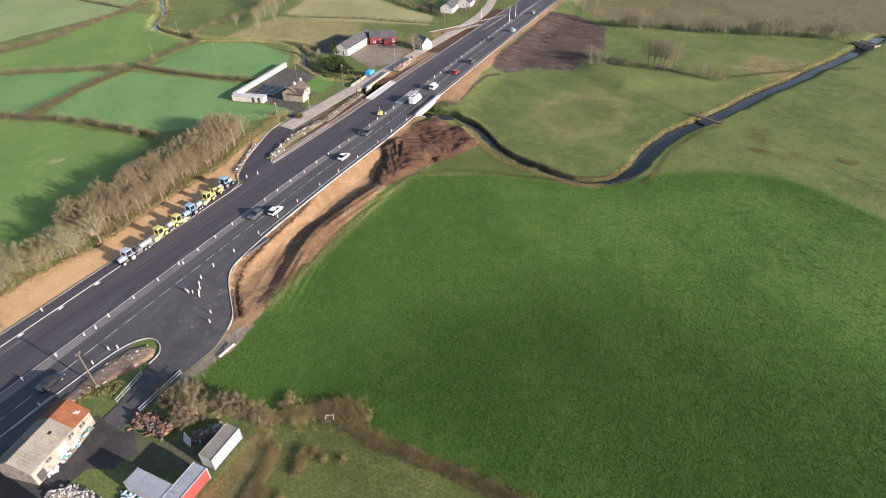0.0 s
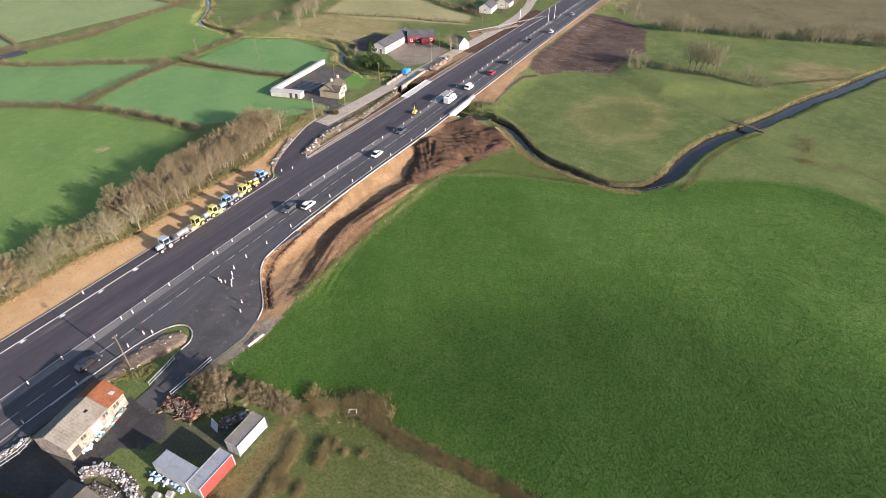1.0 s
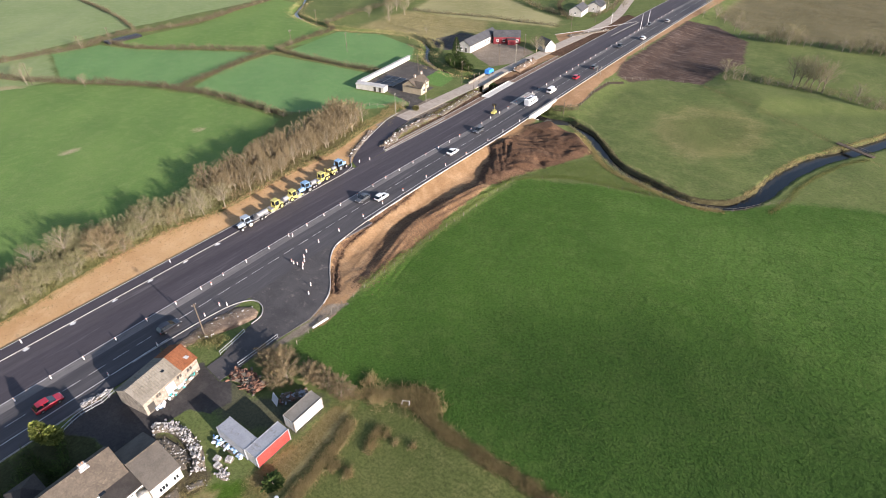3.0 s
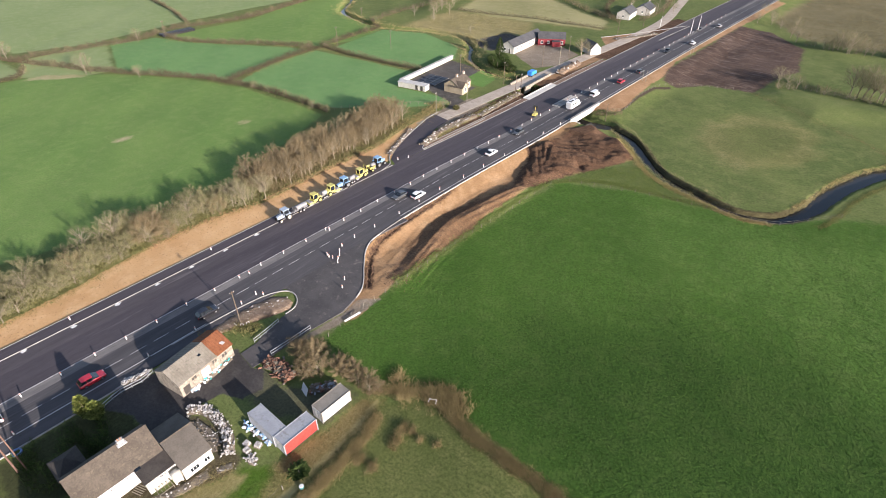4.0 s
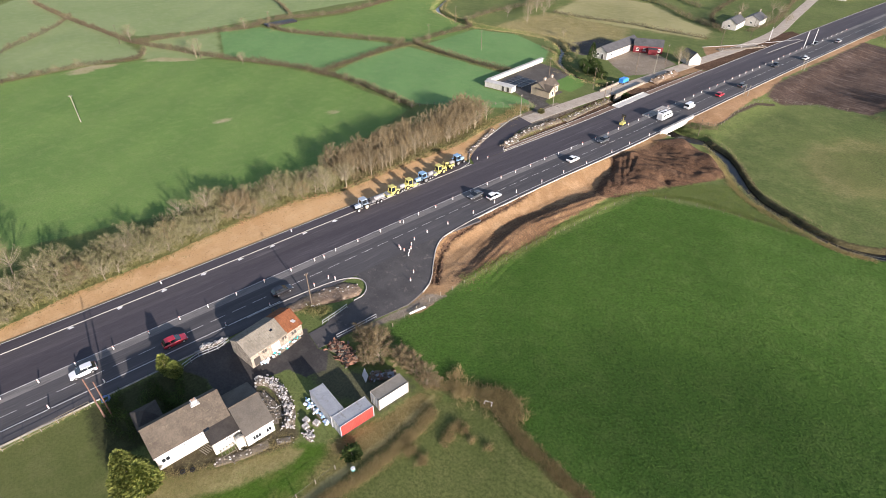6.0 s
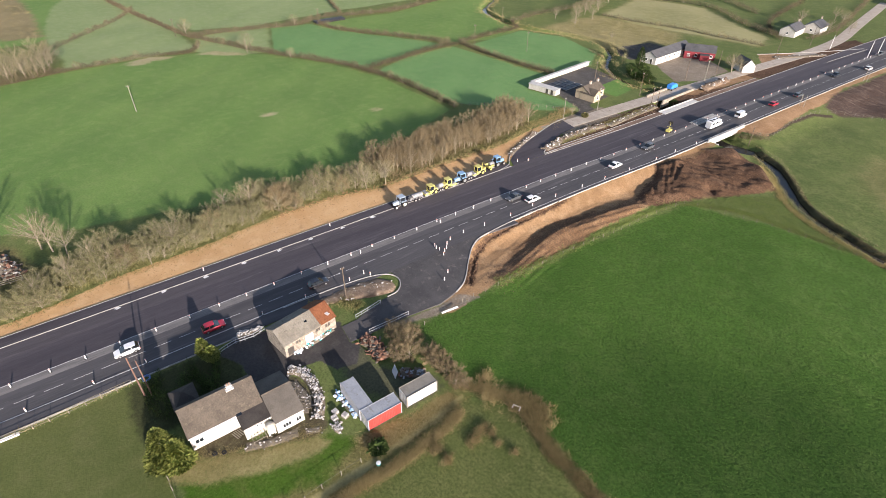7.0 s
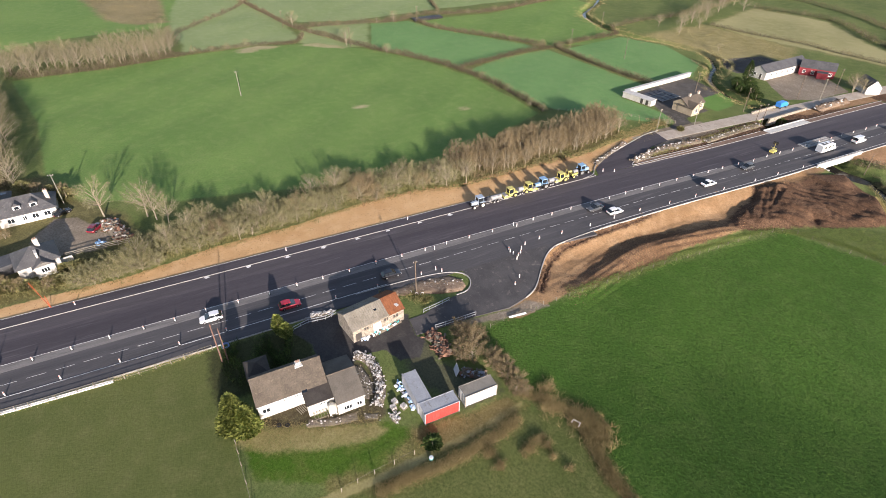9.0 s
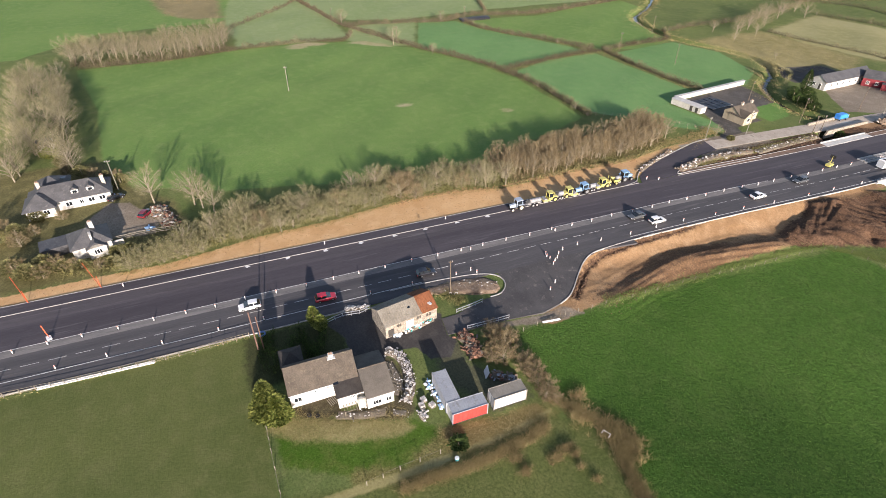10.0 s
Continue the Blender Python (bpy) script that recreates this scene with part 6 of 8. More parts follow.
NEAR_LUSH = [(-62.4, 38.5), (-63.4, 50), (-63.9, 76), (-63.6, 90), (-62.8, 108), (-61.4, 121), (-49, 126.8), (-36, 131.5), (-9.5, 138), (8, 153), (22, 159), (36, 160), (56, 146), (88, 129), (88, 26), (20, 37), (-10, 41.5), (-30, 42.5), (-36, 45), (-47, 39)]
LUSH_SPOTS = np.array(scatter(NEAR_LUSH, 130000, 5))
LUSH_SPOTS = LUSH_SPOTS[lumps(LUSH_SPOTS[:, 0], LUSH_SPOTS[:, 1], 0.7) > 0.4]
tufts("grass", LUSH_SPOTS, 0.2, GRASS_LUSH, "thick tussocky lush green grass", 5, 3, 0.13, 0.1, 0.9)
tufts("rushes", along(RUSH_LINE, 2600, 0.55, 6), 0.8, RUSH, "tawny rushes along a field ditch", 6, 17, 0.3, 0.033)
tufts("rushes", along([(-38.6, 42), (-35.8, 43.8), (-34, 42.6)], 700, 1.1, 7), 1.1, RUSH, "tawny rushes along a field ditch", 7, 11, 0.25, 0.050)
tufts("rushes", along([(-40.3, 10), (-40.5, 14), (-40.3, 18), (-40.4, 22), (-40.8, 26), (-41.4, 30), (-42.4, 33.4)], 1100, 0.45, 8), 0.8, RUSH, "tawny rushes along a field ditch", 8, 17, 0.3, 0.033)
tufts("dead_grass", scatter(TAWNY, 700, 9), 0.22, TUFT, "pale matted dead grass on the bank", 9, 11, 0.35, 0.033, 1.5)
tufts("dead_grass", along([(-59.5, -3), (-56.5, 0), (-54, 7), (-52.6, 13.5)], 900, 0.7, 10), 0.35, TUFT, "pale dead grass at the garden edge", 10, 9, 0.3, 0.033, 1.4)
tufts("rough_grass", along([(-64.6, 60), (-65.0, 75), (-64.8, 86), (-65.2, 94), (-65.0, 102), (-64.6, 110), (-62.6, 121), (-52, 129.5), (-38, 133), (-24, 136)], 3600, 0.55, 12), 0.45, GRASS_FRESH, "rough green grass strip beside the field fence", 12, 5, 0.3, 0.072)
tufts("rough_grass", scatter([(-62, 122), (-60, 129), (-55, 138), (-47, 147), (-38, 139.5), (-26, 136), (-38, 132), (-52, 128)], 2200, 13), 0.45, GRASS_FRESH, "rough tussocky green grass above the stream", 13, 5, 0.3, 0.072)
SOUTH = [(-44, 36), (-38, 39.5), (-24, 38.5), (-5, 38), (10, 34), (10, 10), (-38, 10), (-41, 20)]
tufts("rough_grass", scatter(SOUTH, 5000, 14), 0.22, GRASS_ROUGH, "thin grazed grass with dead stems", 14, 5, 0.3, 0.033, 1.3)
def cluster(cx, cy, sx, sy, count, seed):
    r = random.Random(seed)
    return [(cx + r.gauss(0, sx), cy + r.gauss(0, sy)) for _ in range(count)]


tufts("rushes", cluster(-39.2, 26.6, 0.4, 0.5, 60, 1) + cluster(-36.6, 27.2, 0.3, 0.5, 45, 2) + cluster(-37.0, 32.4, 0.35, 0.6, 50, 3) + cluster(-37.9, 34.4, 0.3, 0.7, 50, 4)
      + cluster(-36.6, 35.2, 0.3, 0.4, 30, 5) + cluster(-34.4, 34.9, 0.2, 0.3, 14, 6) + cluster(-31.8, 35.9, 0.2, 0.4, 14, 7), 0.95, RUSH, "clumps of rushes in the grazed field", 15, 17, 0.2, 0.033)
tufts("rough_grass", scatter(SCRUB, 3000, 16), 0.35, TUFT, "pale scrubby dead grass beside the brook", 16, 5, 0.7, 0.096, 1.3)
tufts("rough_grass", scatter(HEATH_NE, 11000, 17), 0.7, RUSH, "brown heathy tussocks on distant moor", 17, 5, 0.9, 0.112, 1.2)
tufts("bank_grass", along([(-8.5, 149), (-5.6, 158), (-3.6, 170), (1.6, 184), (8, 195.5), (17.6, 212.6), (29, 235.5), (40, 254.6), (52, 277.4), (66, 302)], 1500, 0.3, 18), 0.5, TUFT, "pale dead grass along the stream bank", 18, 9, 0.3, 0.055)
tufts("bank_grass", along([(-62, 158.5), (-56, 153.5), (-50, 147), (-43.5, 141.6), (-36, 138.6), (-28, 136.6), (-19, 134.8), (-11, 136.8)], 1800, 0.5, 19), 0.5, TUFT, "pale dead grass along the stream bank", 19, 9, 0.3, 0.055)
tufts("bank_grass", along([(-1, 143), (1.4, 152), (2.8, 161), (6, 172), (11, 184), (17, 193)], 900, 0.4, 20), 0.4, GRASS_ROUGH, "rough grass along the stream bank", 20, 9, 0.3, 0.055)
tufts("rough_grass", along([(-42.5, 230.5), (-20, 217.3), (-3, 207.8), (8.6, 197.7)], 700, 1.0, 21), 0.25, RUSH, "dark tussocks along an old field track", 21, 4, 0.3, 0.080)
tufts("rough_grass", along([(18, 192), (27, 187), (38, 181), (48, 173), (60, 161)], 420, 1.0, 22), 0.25, RUSH, "dark tussocks along an old field track", 22, 4, 0.3, 0.080)
tufts("rushes", cluster(29.5, 190, 1.8, 4.0, 130, 23) + cluster(29, 177.5, 1.6, 1.0, 60, 24) + cluster(52.7, 179.6, 1.5, 1.2, 50, 25) + cluster(36, 176, 4, 2, 40, 28), 0.6, RUSH, "dark rush clumps in the meadow", 23, 11, 0.4, 0.066)
tufts("rough_grass", scatter(DRY_NE, 1200, 26), 0.2, GRASS_ROUGH, "dry pale grass patch in the meadow", 26, 4, 0.5, 0.064, 1.3)
tufts("rough_grass", cluster(36, 272, 9, 6, 420, 27), 0.5, RUSH, "brown rushes in the far meadow", 27, 5, 0.6, 0.128)

tufts("hedge_grass", [p for k, (ln, hh) in enumerate(HEDGES[:11]) for p in along(ln, 320, 1.5, 200 + k)], 0.4, TUFT, "pale dead grass along the foot of field hedges", 29, 9, 0.5, 0.055, 1.2)
tufts("rough_grass", along([(-108.8, -32), (-110, -18), (-112.6, -4), (-113.4, 16), (-116, 31), (-115.8, 48), (-113, 60)], 2000, 1.2, 30), 0.45, GRASS_ROUGH, "rough yellow-green grass at the edge of the scrub", 30, 5, 0.35, 0.080)
tufts("rough_grass", along([(-113, 62), (-114, 80), (-114.6, 104), (-118, 118)], 900, 0.6, 31), 0.4, TUFT, "pale dead grass at the edge of the copse", 31, 5, 0.3, 0.080)
tufts("rough_grass", scatter(BELT, 7000, 32), 0.5, GRASS_ROUGH, "rough yellow-green grass under the scrub", 32, 5, 0.4, 0.080)
tufts("rough_grass", scatter(ROUGH_SW, 2500, 33), 0.5, RUSH, "pale rough grass patch on a far slope", 33, 7, 1.0, 0.096, 1.3)
rng = random.Random(71)
for ln, hh in HEDGES[:12]:
    for x, y in lerp_line(ln, 7.5):
        if rng.random() < 0.62:
            plant("hedge_bush", "thorn", x + rng.uniform(-1, 1), y + rng.uniform(-1, 1), rng.uniform(0.5, 0.95), rng.uniform(0, 360), "bare bush grown out of a field hedge", "bush", "hedgerow bushes", rng)
for x, y, s in ((-222, 268, 1.1), (-226, 282, 1.2), (-232, 292, 1.1), (-219, 255, 1.0), (-214, 244, 1.0), (-224, 300, 1.1), (-236, 306, 1.0), (-209, 236, 0.9), (-216, 262, 1.0), (-229, 272, 1.1)):
    plant("ash_tree", "wood", x, y, s * 0.8, rng.uniform(0, 360), "bare rounded tree in a hedge beside the brook", "tree", "hedgerow trees", rng)
for i, (x, y, hh) in enumerate(((-174.5, -56, 3.4), (-160, -46, 3.0), (-152, -40, 2.6), (-168, -52, 3.0), (-114, 140, 1.4))):
    conifer("evergreen_shrub", x, y, hh, hh * 0.8, "leafy green garden shrub below bare trees", LEAF_CON if i == 0 else IVY, 60 + i, 0.5, 900)

tufts("dead_grass", scatter([(-48, 17.5), (-46.8, 25), (-46.8, 30), (-47, 34.5), (-44.4, 35), (-43.6, 30), (-43.4, 23.7), (-43.6, 18)], 700, 34), 0.4, RUSH, "tangled tawny grass on the bank below the boxes", 34, 15, 0.6, 0.033, 1.5)
tufts("rushes", cluster(-42.4, 39.8, 1.3, 0.9, 160, 35) + cluster(-45.6, 41, 0.5, 0.8, 60, 36) + cluster(-38.6, 42.6, 1.4, 0.8, 160, 37), 1.1, RUSH, "tall brown rushes at the ditch corner", 35, 11, 0.25, 0.050)
tufts("weeds", cluster(-77.2, 31, 1.2, 1.2, 90, 38) + cluster(-75, 32, 1.0, 0.8, 60, 39), 0.6, IVY, "pale weeds beside the stone barn", 38, 11, 0.25, 0.055)
conifer("bramble_clump", -44.2, 19.6, 0.8, 1.5, "low dark green bramble clump on the bank", LEAF_DARK, 71, 0.5, 500)
tufts("garden_weeds", scatter(GARDEN, 900, 40), 0.2, GRASS_GARDEN, "rank green grass in the garden paddock", 40, 9, 0.3, 0.039, 1.2)
tufts("dead_grass", scatter(STRAW, 900, 41), 0.22, TUFT, "matted straw-coloured grass at the garden edge", 41, 11, 0.35, 0.033, 1.6)

tufts("weeds", along([(-104.2, 116), (-105.4, 128), (-105.6, 140), (-106, 152), (-106.4, 166)], 700, 0.7, 42), 0.7, IVY, "rough weeds between the lane and the new road", 42, 11, 0.3, 0.055)
tufts("weeds", along([(-104.6, 114), (-106, 130), (-106.2, 150), (-106.6, 168)], 500, 0.8, 43), 0.7, TWIG_BROWN, "brown dead stems between the lane and the new road", 43, 11, 0.3, 0.044)
tufts("rough_grass", along([(-118, 118), (-120, 130), (-122, 140), (-118, 126)], 700, 1.6, 44), 0.6, TUFT, "pale dead grass at the field corner", 44, 7, 0.4, 0.080)
tufts("rough_grass", along(BROOK_L, 2600, 2.6, 45), 0.6, TUFT, "pale dead grass along the brook", 45, 7, 0.5, 0.096)

for i, (x, y, hh) in enumerate(((-112.4, -39.6, 2.2), (-116.6, -33.6, 1.6), (-117, -30.8, 1.5), (-140.2, -51.4, 2.2), (-137.6, -52.4, 2.6), (-115.6, -47.2, 3.2), (-112.4, -48.2, 3.0))):
    conifer("evergreen_shrub", x, y, hh, hh * 0.8, "leafy olive-green shrub in front of the cottage", IVY, 80 + i, 0.5, 900)


# ---------------------------------------------------------------- vehicles
TYRE = surface("tyre_rubber", (0.012, 0.012, 0.013), (0.025, 0.024, 0.024), 3, 12, 0.9, 0.2, 0.01)
RIM = paint("wheel_rim", (0.4, 0.41, 0.42), 0.35, 0.7)
CAR_GLASS = glass_dark("car_glass")
LAMP_W = paint("headlamp_lens", (0.75, 0.76, 0.78), 0.1, 0.0, 1.0, 0.0)
LAMP_R = paint("tail_lamp_lens", (0.5, 0.02, 0.02), 0.15, 0.0, 1.0, 0.0)
BLACK_PL = paint("black_plastic", (0.02, 0.02, 0.02), 0.6)


def add_wheel(parent, x, y, r, w, rim_m=None, name="wheel"):
    wh = part(name, Geo().tube((x - w / 2, y, r), (x + w / 2, y, r), r, r, 18), TYRE, parent)
    s = 1 if x > 0 else -1
    part("rim", Geo().tube((x, y, r), (x + s * (w / 2 + 0.02), y, r), r * 0.6, r * 0.55, 14), rim_m or RIM, wh)
    return wh


def ring(y, hw, z0, z1, k=0.12):
    """A body cross-section at y: half-width, bottom, top, rounded."""
    return [(-hw * 0.9, y, z0), (hw * 0.9, y, z0), (hw, y, z0 + k), (hw, y, z1 - k), (hw * 0.9, y, z1), (-hw * 0.9, y, z1), (-hw, y, z1 - k), (-hw, y, z0 + k)]


def car(x, y, turn, colour, label, style="hatch", length=4.2, width=1.78, tall=1.48, z=0.1, name="car", group="traffic"):
    c = thing(name, x, y, z, turn, label, "car" if name == "car" else "van", group)
    L, hw = length / 2, width / 2
    body = paint(name + "_paint", colour, 0.28, 0.1, 0.8, 0.1)
    belt = tall * 0.62
    prof = [(-L, 0.86, 0.4, belt * 0.85), (-L + 0.12, 0.96, 0.28, belt * 0.98), (-L * 0.55, 1.0, 0.22, belt), (0, 1.0, 0.2, belt), (L * 0.42, 1.0, 0.22, belt * 0.97),
            (L * 0.8, 0.98, 0.24, belt * 0.86), (L - 0.08, 0.92, 0.28, belt * 0.74), (L, 0.84, 0.38, belt * 0.6)]
    part("body", Geo().loft([ring(py, hw * k, z0, z1) for py, k, z0, z1 in prof]), body, c, smooth=False)
    if style == "van":
        top = [(-L + 0.05, 0.93, 0.0), (-L + 0.12, 0.92, 1.0), (L * 0.42, 0.9, 1.0), (L * 0.72, 0.86, 0.05)]
    elif style == "saloon":
        top = [(-L * 0.78, 0.9, 0.0), (-L * 0.42, 0.8, 1.0), (L * 0.08, 0.8, 1.0), (L * 0.48, 0.88, 0.0)]
    else:
        top = [(-L * 0.96, 0.9, 0.0), (-L * 0.72, 0.8, 0.95), (L * 0.06, 0.8, 1.0), (L * 0.5, 0.88, 0.0)]
    hgt = tall - belt
    glass = Geo().loft([[(-hw * k, py, belt - 0.05), (hw * k, py, belt - 0.05), (hw * (k - 0.1 * f), py, belt + hgt * f + 0.005), (-hw * (k - 0.1 * f), py, belt + hgt * f + 0.005)] for py, k, f in top])
    part("window_band", glass, CAR_GLASS, c, "dark tinted glass")
    (ya, ka, fa), (yb, kb, fb) = top[1], top[2]
    rf = part("roof", Geo().loft([ring(ya - 0.05, hw * (ka - 0.08), belt + hgt * fa - 0.05, belt + hgt * fa + 0.06, 0.03), ring((ya + yb) / 2, hw * (kb - 0.06), belt + hgt - 0.05, belt + hgt + 0.1, 0.03),
                              ring(yb + 0.05, hw * (kb - 0.08), belt + hgt * fb - 0.05, belt + hgt * fb + 0.06, 0.03)]), body, c)
    if style == "van":
        part("side_panel", Geo().box(0, (-L * 0.28), belt + hgt * 0.5, width * 0.9, length * 0.5, hgt), body, c)
    for s in (-1, 1):
        for py in (-L * 0.6, L * 0.62):
            add_wheel(c, s * (hw - 0.1), py, 0.32, 0.22)
        part("headlight", Geo().box(s * hw * 0.7, L - 0.08, belt * 0.62, 0.32, 0.14, 0.16), LAMP_W, c)
        part("tail_light", Geo().box(s * hw * 0.78, -L + 0.03, belt * 0.78, 0.22, 0.08, 0.22), LAMP_R, c)
        part("pillar", Geo().box(s * hw * 0.84, (ya + yb) / 2 - 0.1, belt + hgt * 0.5, 0.04, 0.1, hgt), body, c)
        part("mirror", Geo().box(s * (hw + 0.06), L * 0.34, belt + 0.08, 0.16, 0.1, 0.12), body, c)
    part("bumper", Geo().box(0, L - 0.02, 0.42, width * 0.8, 0.12, 0.2).box(0, -L + 0.02, 0.42, width * 0.8, 0.12, 0.2), BLACK_PL, c)
    return c


WHT, BLK, RED, SIL, GRY, BLU = (0.75, 0.75, 0.74), (0.012, 0.012, 0.015), (0.42, 0.015, 0.03), (0.38, 0.39, 0.4), (0.07, 0.075, 0.08), (0.04, 0.09, 0.25)
car(-84.6, 28.6, 0, BLK, "black hatchback driving along the open carriageway")
car(-84.2, 7.2, 0, RED, "red hatchback driving along the open carriageway")
car(-87.0, -7.2, 180, WHT, "white hatchback driving along the open carriageway")
car(-83.8, 87.8, 0, WHT, "white hatchback driving along the open carriageway")
car(-84.0, 120, 0, WHT, "white saloon driving along the open carriageway", "saloon", 4.4)
car(-87.2, 84.5, 180, GRY, "dark grey saloon driving along the open carriageway", "saloon", 4.4)
car(-86.2, 137.5, 180, GRY, "dark grey hatchback driving along the open carriageway")
car(-83.6, 183.5, 0, WHT, "white panel van driving along the open carriageway", "van", 5.0, 1.9, 2.0, name="van")
car(-82.6, 203, 0, RED, "red hatchback driving along the open carriageway")
car(-82.0, 219, 0, GRY, "dark estate car driving along the open carriageway")
car(-84.8, 254, 180, BLK, "black car driving along the open carriageway")
car(-80.6, 274, 0, WHT, "white car driving along the open carriageway")
car(-81.6, 314, 0, SIL, "silver car driving along the open carriageway")
car(-87.0, 300, 180, GRY, "dark car driving along the open carriageway")
car(-131.2, -28.2, 60, (0.16, 0.01, 0.02), "dark red car parked on the gravel drive", "hatch", z=0.08, group="parked cars")
car(-142.6, -36.0, 30, BLK, "black car parked beside the bungalow", "hatch", z=0.02, group="parked cars")
car(-64.0, 10.4, 20, (0.2, 0.02, 0.02), "dark red car parked in the farmyard's shade", "hatch", z=0.09, group="parked cars")


def motorhome(x, y, turn):
    c = thing("motorhome", x, y, 0.1, turn, "white motorhome driving along the open carriageway", "motorhome", "traffic")
    body = paint("motorhome_paint", (0.76, 0.76, 0.75), 0.35, 0, 0.4, 0.1)
    part("body", Geo().loft([ring(-3.4, 1.0, 0.45, 2.5, 0.2), ring(-3.2, 1.06, 0.4, 2.65, 0.2), ring(1.6, 1.06, 0.4, 2.65, 0.2), ring(2.2, 1.0, 0.4, 2.4, 0.2), ring(2.5, 1.0, 0.4, 1.4, 0.15), ring(3.4, 0.9, 0.4, 1.1, 0.15)]), body, c)
    part("windscreen", Geo().add([(-0.92, 2.24, 2.45), (0.92, 2.24, 2.45), (0.9, 2.6, 1.4), (-0.9, 2.6, 1.4), (-0.92, 2.1, 2.4), (0.92, 2.1, 2.4), (0.9, 2.4, 1.3), (-0.9, 2.4, 1.3)],
                                 [(0, 1, 2, 3), (7, 6, 5, 4), (0, 4, 5, 1), (3, 2, 6, 7), (0, 3, 7, 4), (1, 5, 6, 2)]), CAR_GLASS, c)
    for s in (-1, 1):
        for py, w in ((-2.2, 1.1), (-0.3, 1.3), (1.2, 0.7)):
            part("window", Geo().box(s * 1.06, py, 1.85, 0.05, w, 0.55), CAR_GLASS, c)
        for py in (-1.9, 2.6):
            add_wheel(c, s * 0.92, py, 0.36, 0.25)
        part("headlight", Geo().box(s * 0.7, 3.36, 0.85, 0.3, 0.1, 0.2), LAMP_W, c)
    part("roof_hatch", Geo().box(0, -0.8, 2.7, 0.7, 0.7, 0.12), BLACK_PL, c)
    part("roof_hatch", Geo().box(0, 0.9, 2.7, 0.5, 0.5, 0.12), BLACK_PL, c)
    part("roof_panel", Geo().box(0.1, -2.3, 2.7, 1.2, 0.8, 0.06), BLACK_PL, c)
    part("stripe", Geo().box(0, -0.8, 1.2, 2.15, 4.6, 0.16), GREY_STEEL, c)


motorhome(-84.0, 168.4, 0)

YELLOW = paint("machine_yellow", (0.52, 0.46, 0.13), 0.5, 0, 0.1, 0.35)
TRACTOR_B = paint("tractor_blue", (0.2, 0.35, 0.52), 0.5, 0, 0.2, 0.25)
TRACTOR_G = paint("tractor_grey_blue", (0.3, 0.36, 0.43), 0.5, 0, 0.2, 0.3)
STEEL_G = surface("muddy_grey_steel", (0.2, 0.2, 0.2), (0.36, 0.36, 0.37), 1.5, 8, 0.6, 0.2, 0.01, metal=0.4)
RIM_CREAM = paint("cream_wheel_rim", (0.6, 0.57, 0.45), 0.5)


def tractor(x, y, turn, paint_m, label, rim_m):
    t = thing("tractor", x, y, 0.1, turn, label, "tractor", "parked works vehicles")
    part("chassis", Geo().box(0, 0.2, 0.75, 0.55, 3.2, 0.45), BLACK_PL, t)
    part("bonnet", Geo().loft([ring(0.35, 0.42, 0.85, 1.75, 0.12), ring(1.4, 0.4, 0.85, 1.68, 0.12), ring(2.0, 0.36, 0.9, 1.55, 0.12)]), paint_m, t)
    part("grille", Geo().box(0, 2.02, 1.2, 0.55, 0.06, 0.5), BLACK_PL, t)
    cab = part("cab", Geo().loft([[(-0.8, -1.2, 1.1), (0.8, -1.2, 1.1), (0.8, 0.35, 1.1), (-0.8, 0.35, 1.1)], [(-0.75, -1.15, 2.7), (0.75, -1.15, 2.7), (0.75, 0.25, 2.7), (-0.75, 0.25, 2.7)]]), CAR_GLASS, t)
    part("cab_roof", Geo().box(0, -0.45, 2.78, 1.7, 1.7, 0.18), paint_m, cab)
    for sx in (-1, 1):
        for yy in (-1.17, 0.3):
            part("cab_pillar", Geo().box(sx * 0.78, yy, 1.9, 0.1, 0.1, 1.7), paint_m, cab)
        part("mudguard", Geo().box(sx * 0.95, -0.75, 1.65, 0.5, 1.5, 0.08), paint_m, t)
        add_wheel(t, sx * 0.95, -0.85, 0.82, 0.48, rim_m, "rear_wheel")
        add_wheel(t, sx * 0.85, 1.45, 0.52, 0.36, rim_m, "front_wheel")
    part("exhaust", Geo().tube((0.3, 1.0, 1.6), (0.3, 1.0, 2.7), 0.06, n=8), BLACK_PL, t)
    part("hitch", Geo().box(0, -1.6, 0.7, 0.7, 0.7, 0.3), BLACK_PL, t)


def roller(x, y, turn, label):
    t = thing("road_roller", x, y, 0.1, turn, label, "roller", "parked works vehicles")
    part("drum", Geo().tube((-0.8, 1.35, 0.62), (0.8, 1.35, 0.62), 0.62, n=24), STEEL_G, t)
    part("drum_frame", Geo().box(0.92, 1.0, 0.75, 0.14, 2.0, 0.35).box(-0.92, 1.0, 0.75, 0.14, 2.0, 0.35).box(0, 2.05, 0.75, 1.98, 0.16, 0.35), YELLOW, t)
    part("engine_cover", Geo().loft([ring(-2.0, 0.75, 0.6, 1.45, 0.12), ring(-0.9, 0.8, 0.6, 1.65, 0.12)]), YELLOW, t)
    cab = part("cab", Geo().box(0, -0.2, 1.75, 1.35, 1.3, 1.5), CAR_GLASS, t)
    part("cab_roof", Geo().box(0, -0.2, 2.58, 1.6, 1.6, 0.14), YELLOW, cab)
    part("cab_base", Geo().box(0, -0.2, 0.95, 1.5, 1.5, 0.6), YELLOW, cab)
    for sx in (-1, 1):
        for yy in (-0.85, 0.45):
            part("cab_pillar", Geo().box(sx * 0.68, yy, 1.8, 0.1, 0.1, 1.6), YELLOW, cab)
        add_wheel(t, sx * 0.78, -1.3, 0.68, 0.45, YELLOW, "rear_wheel")


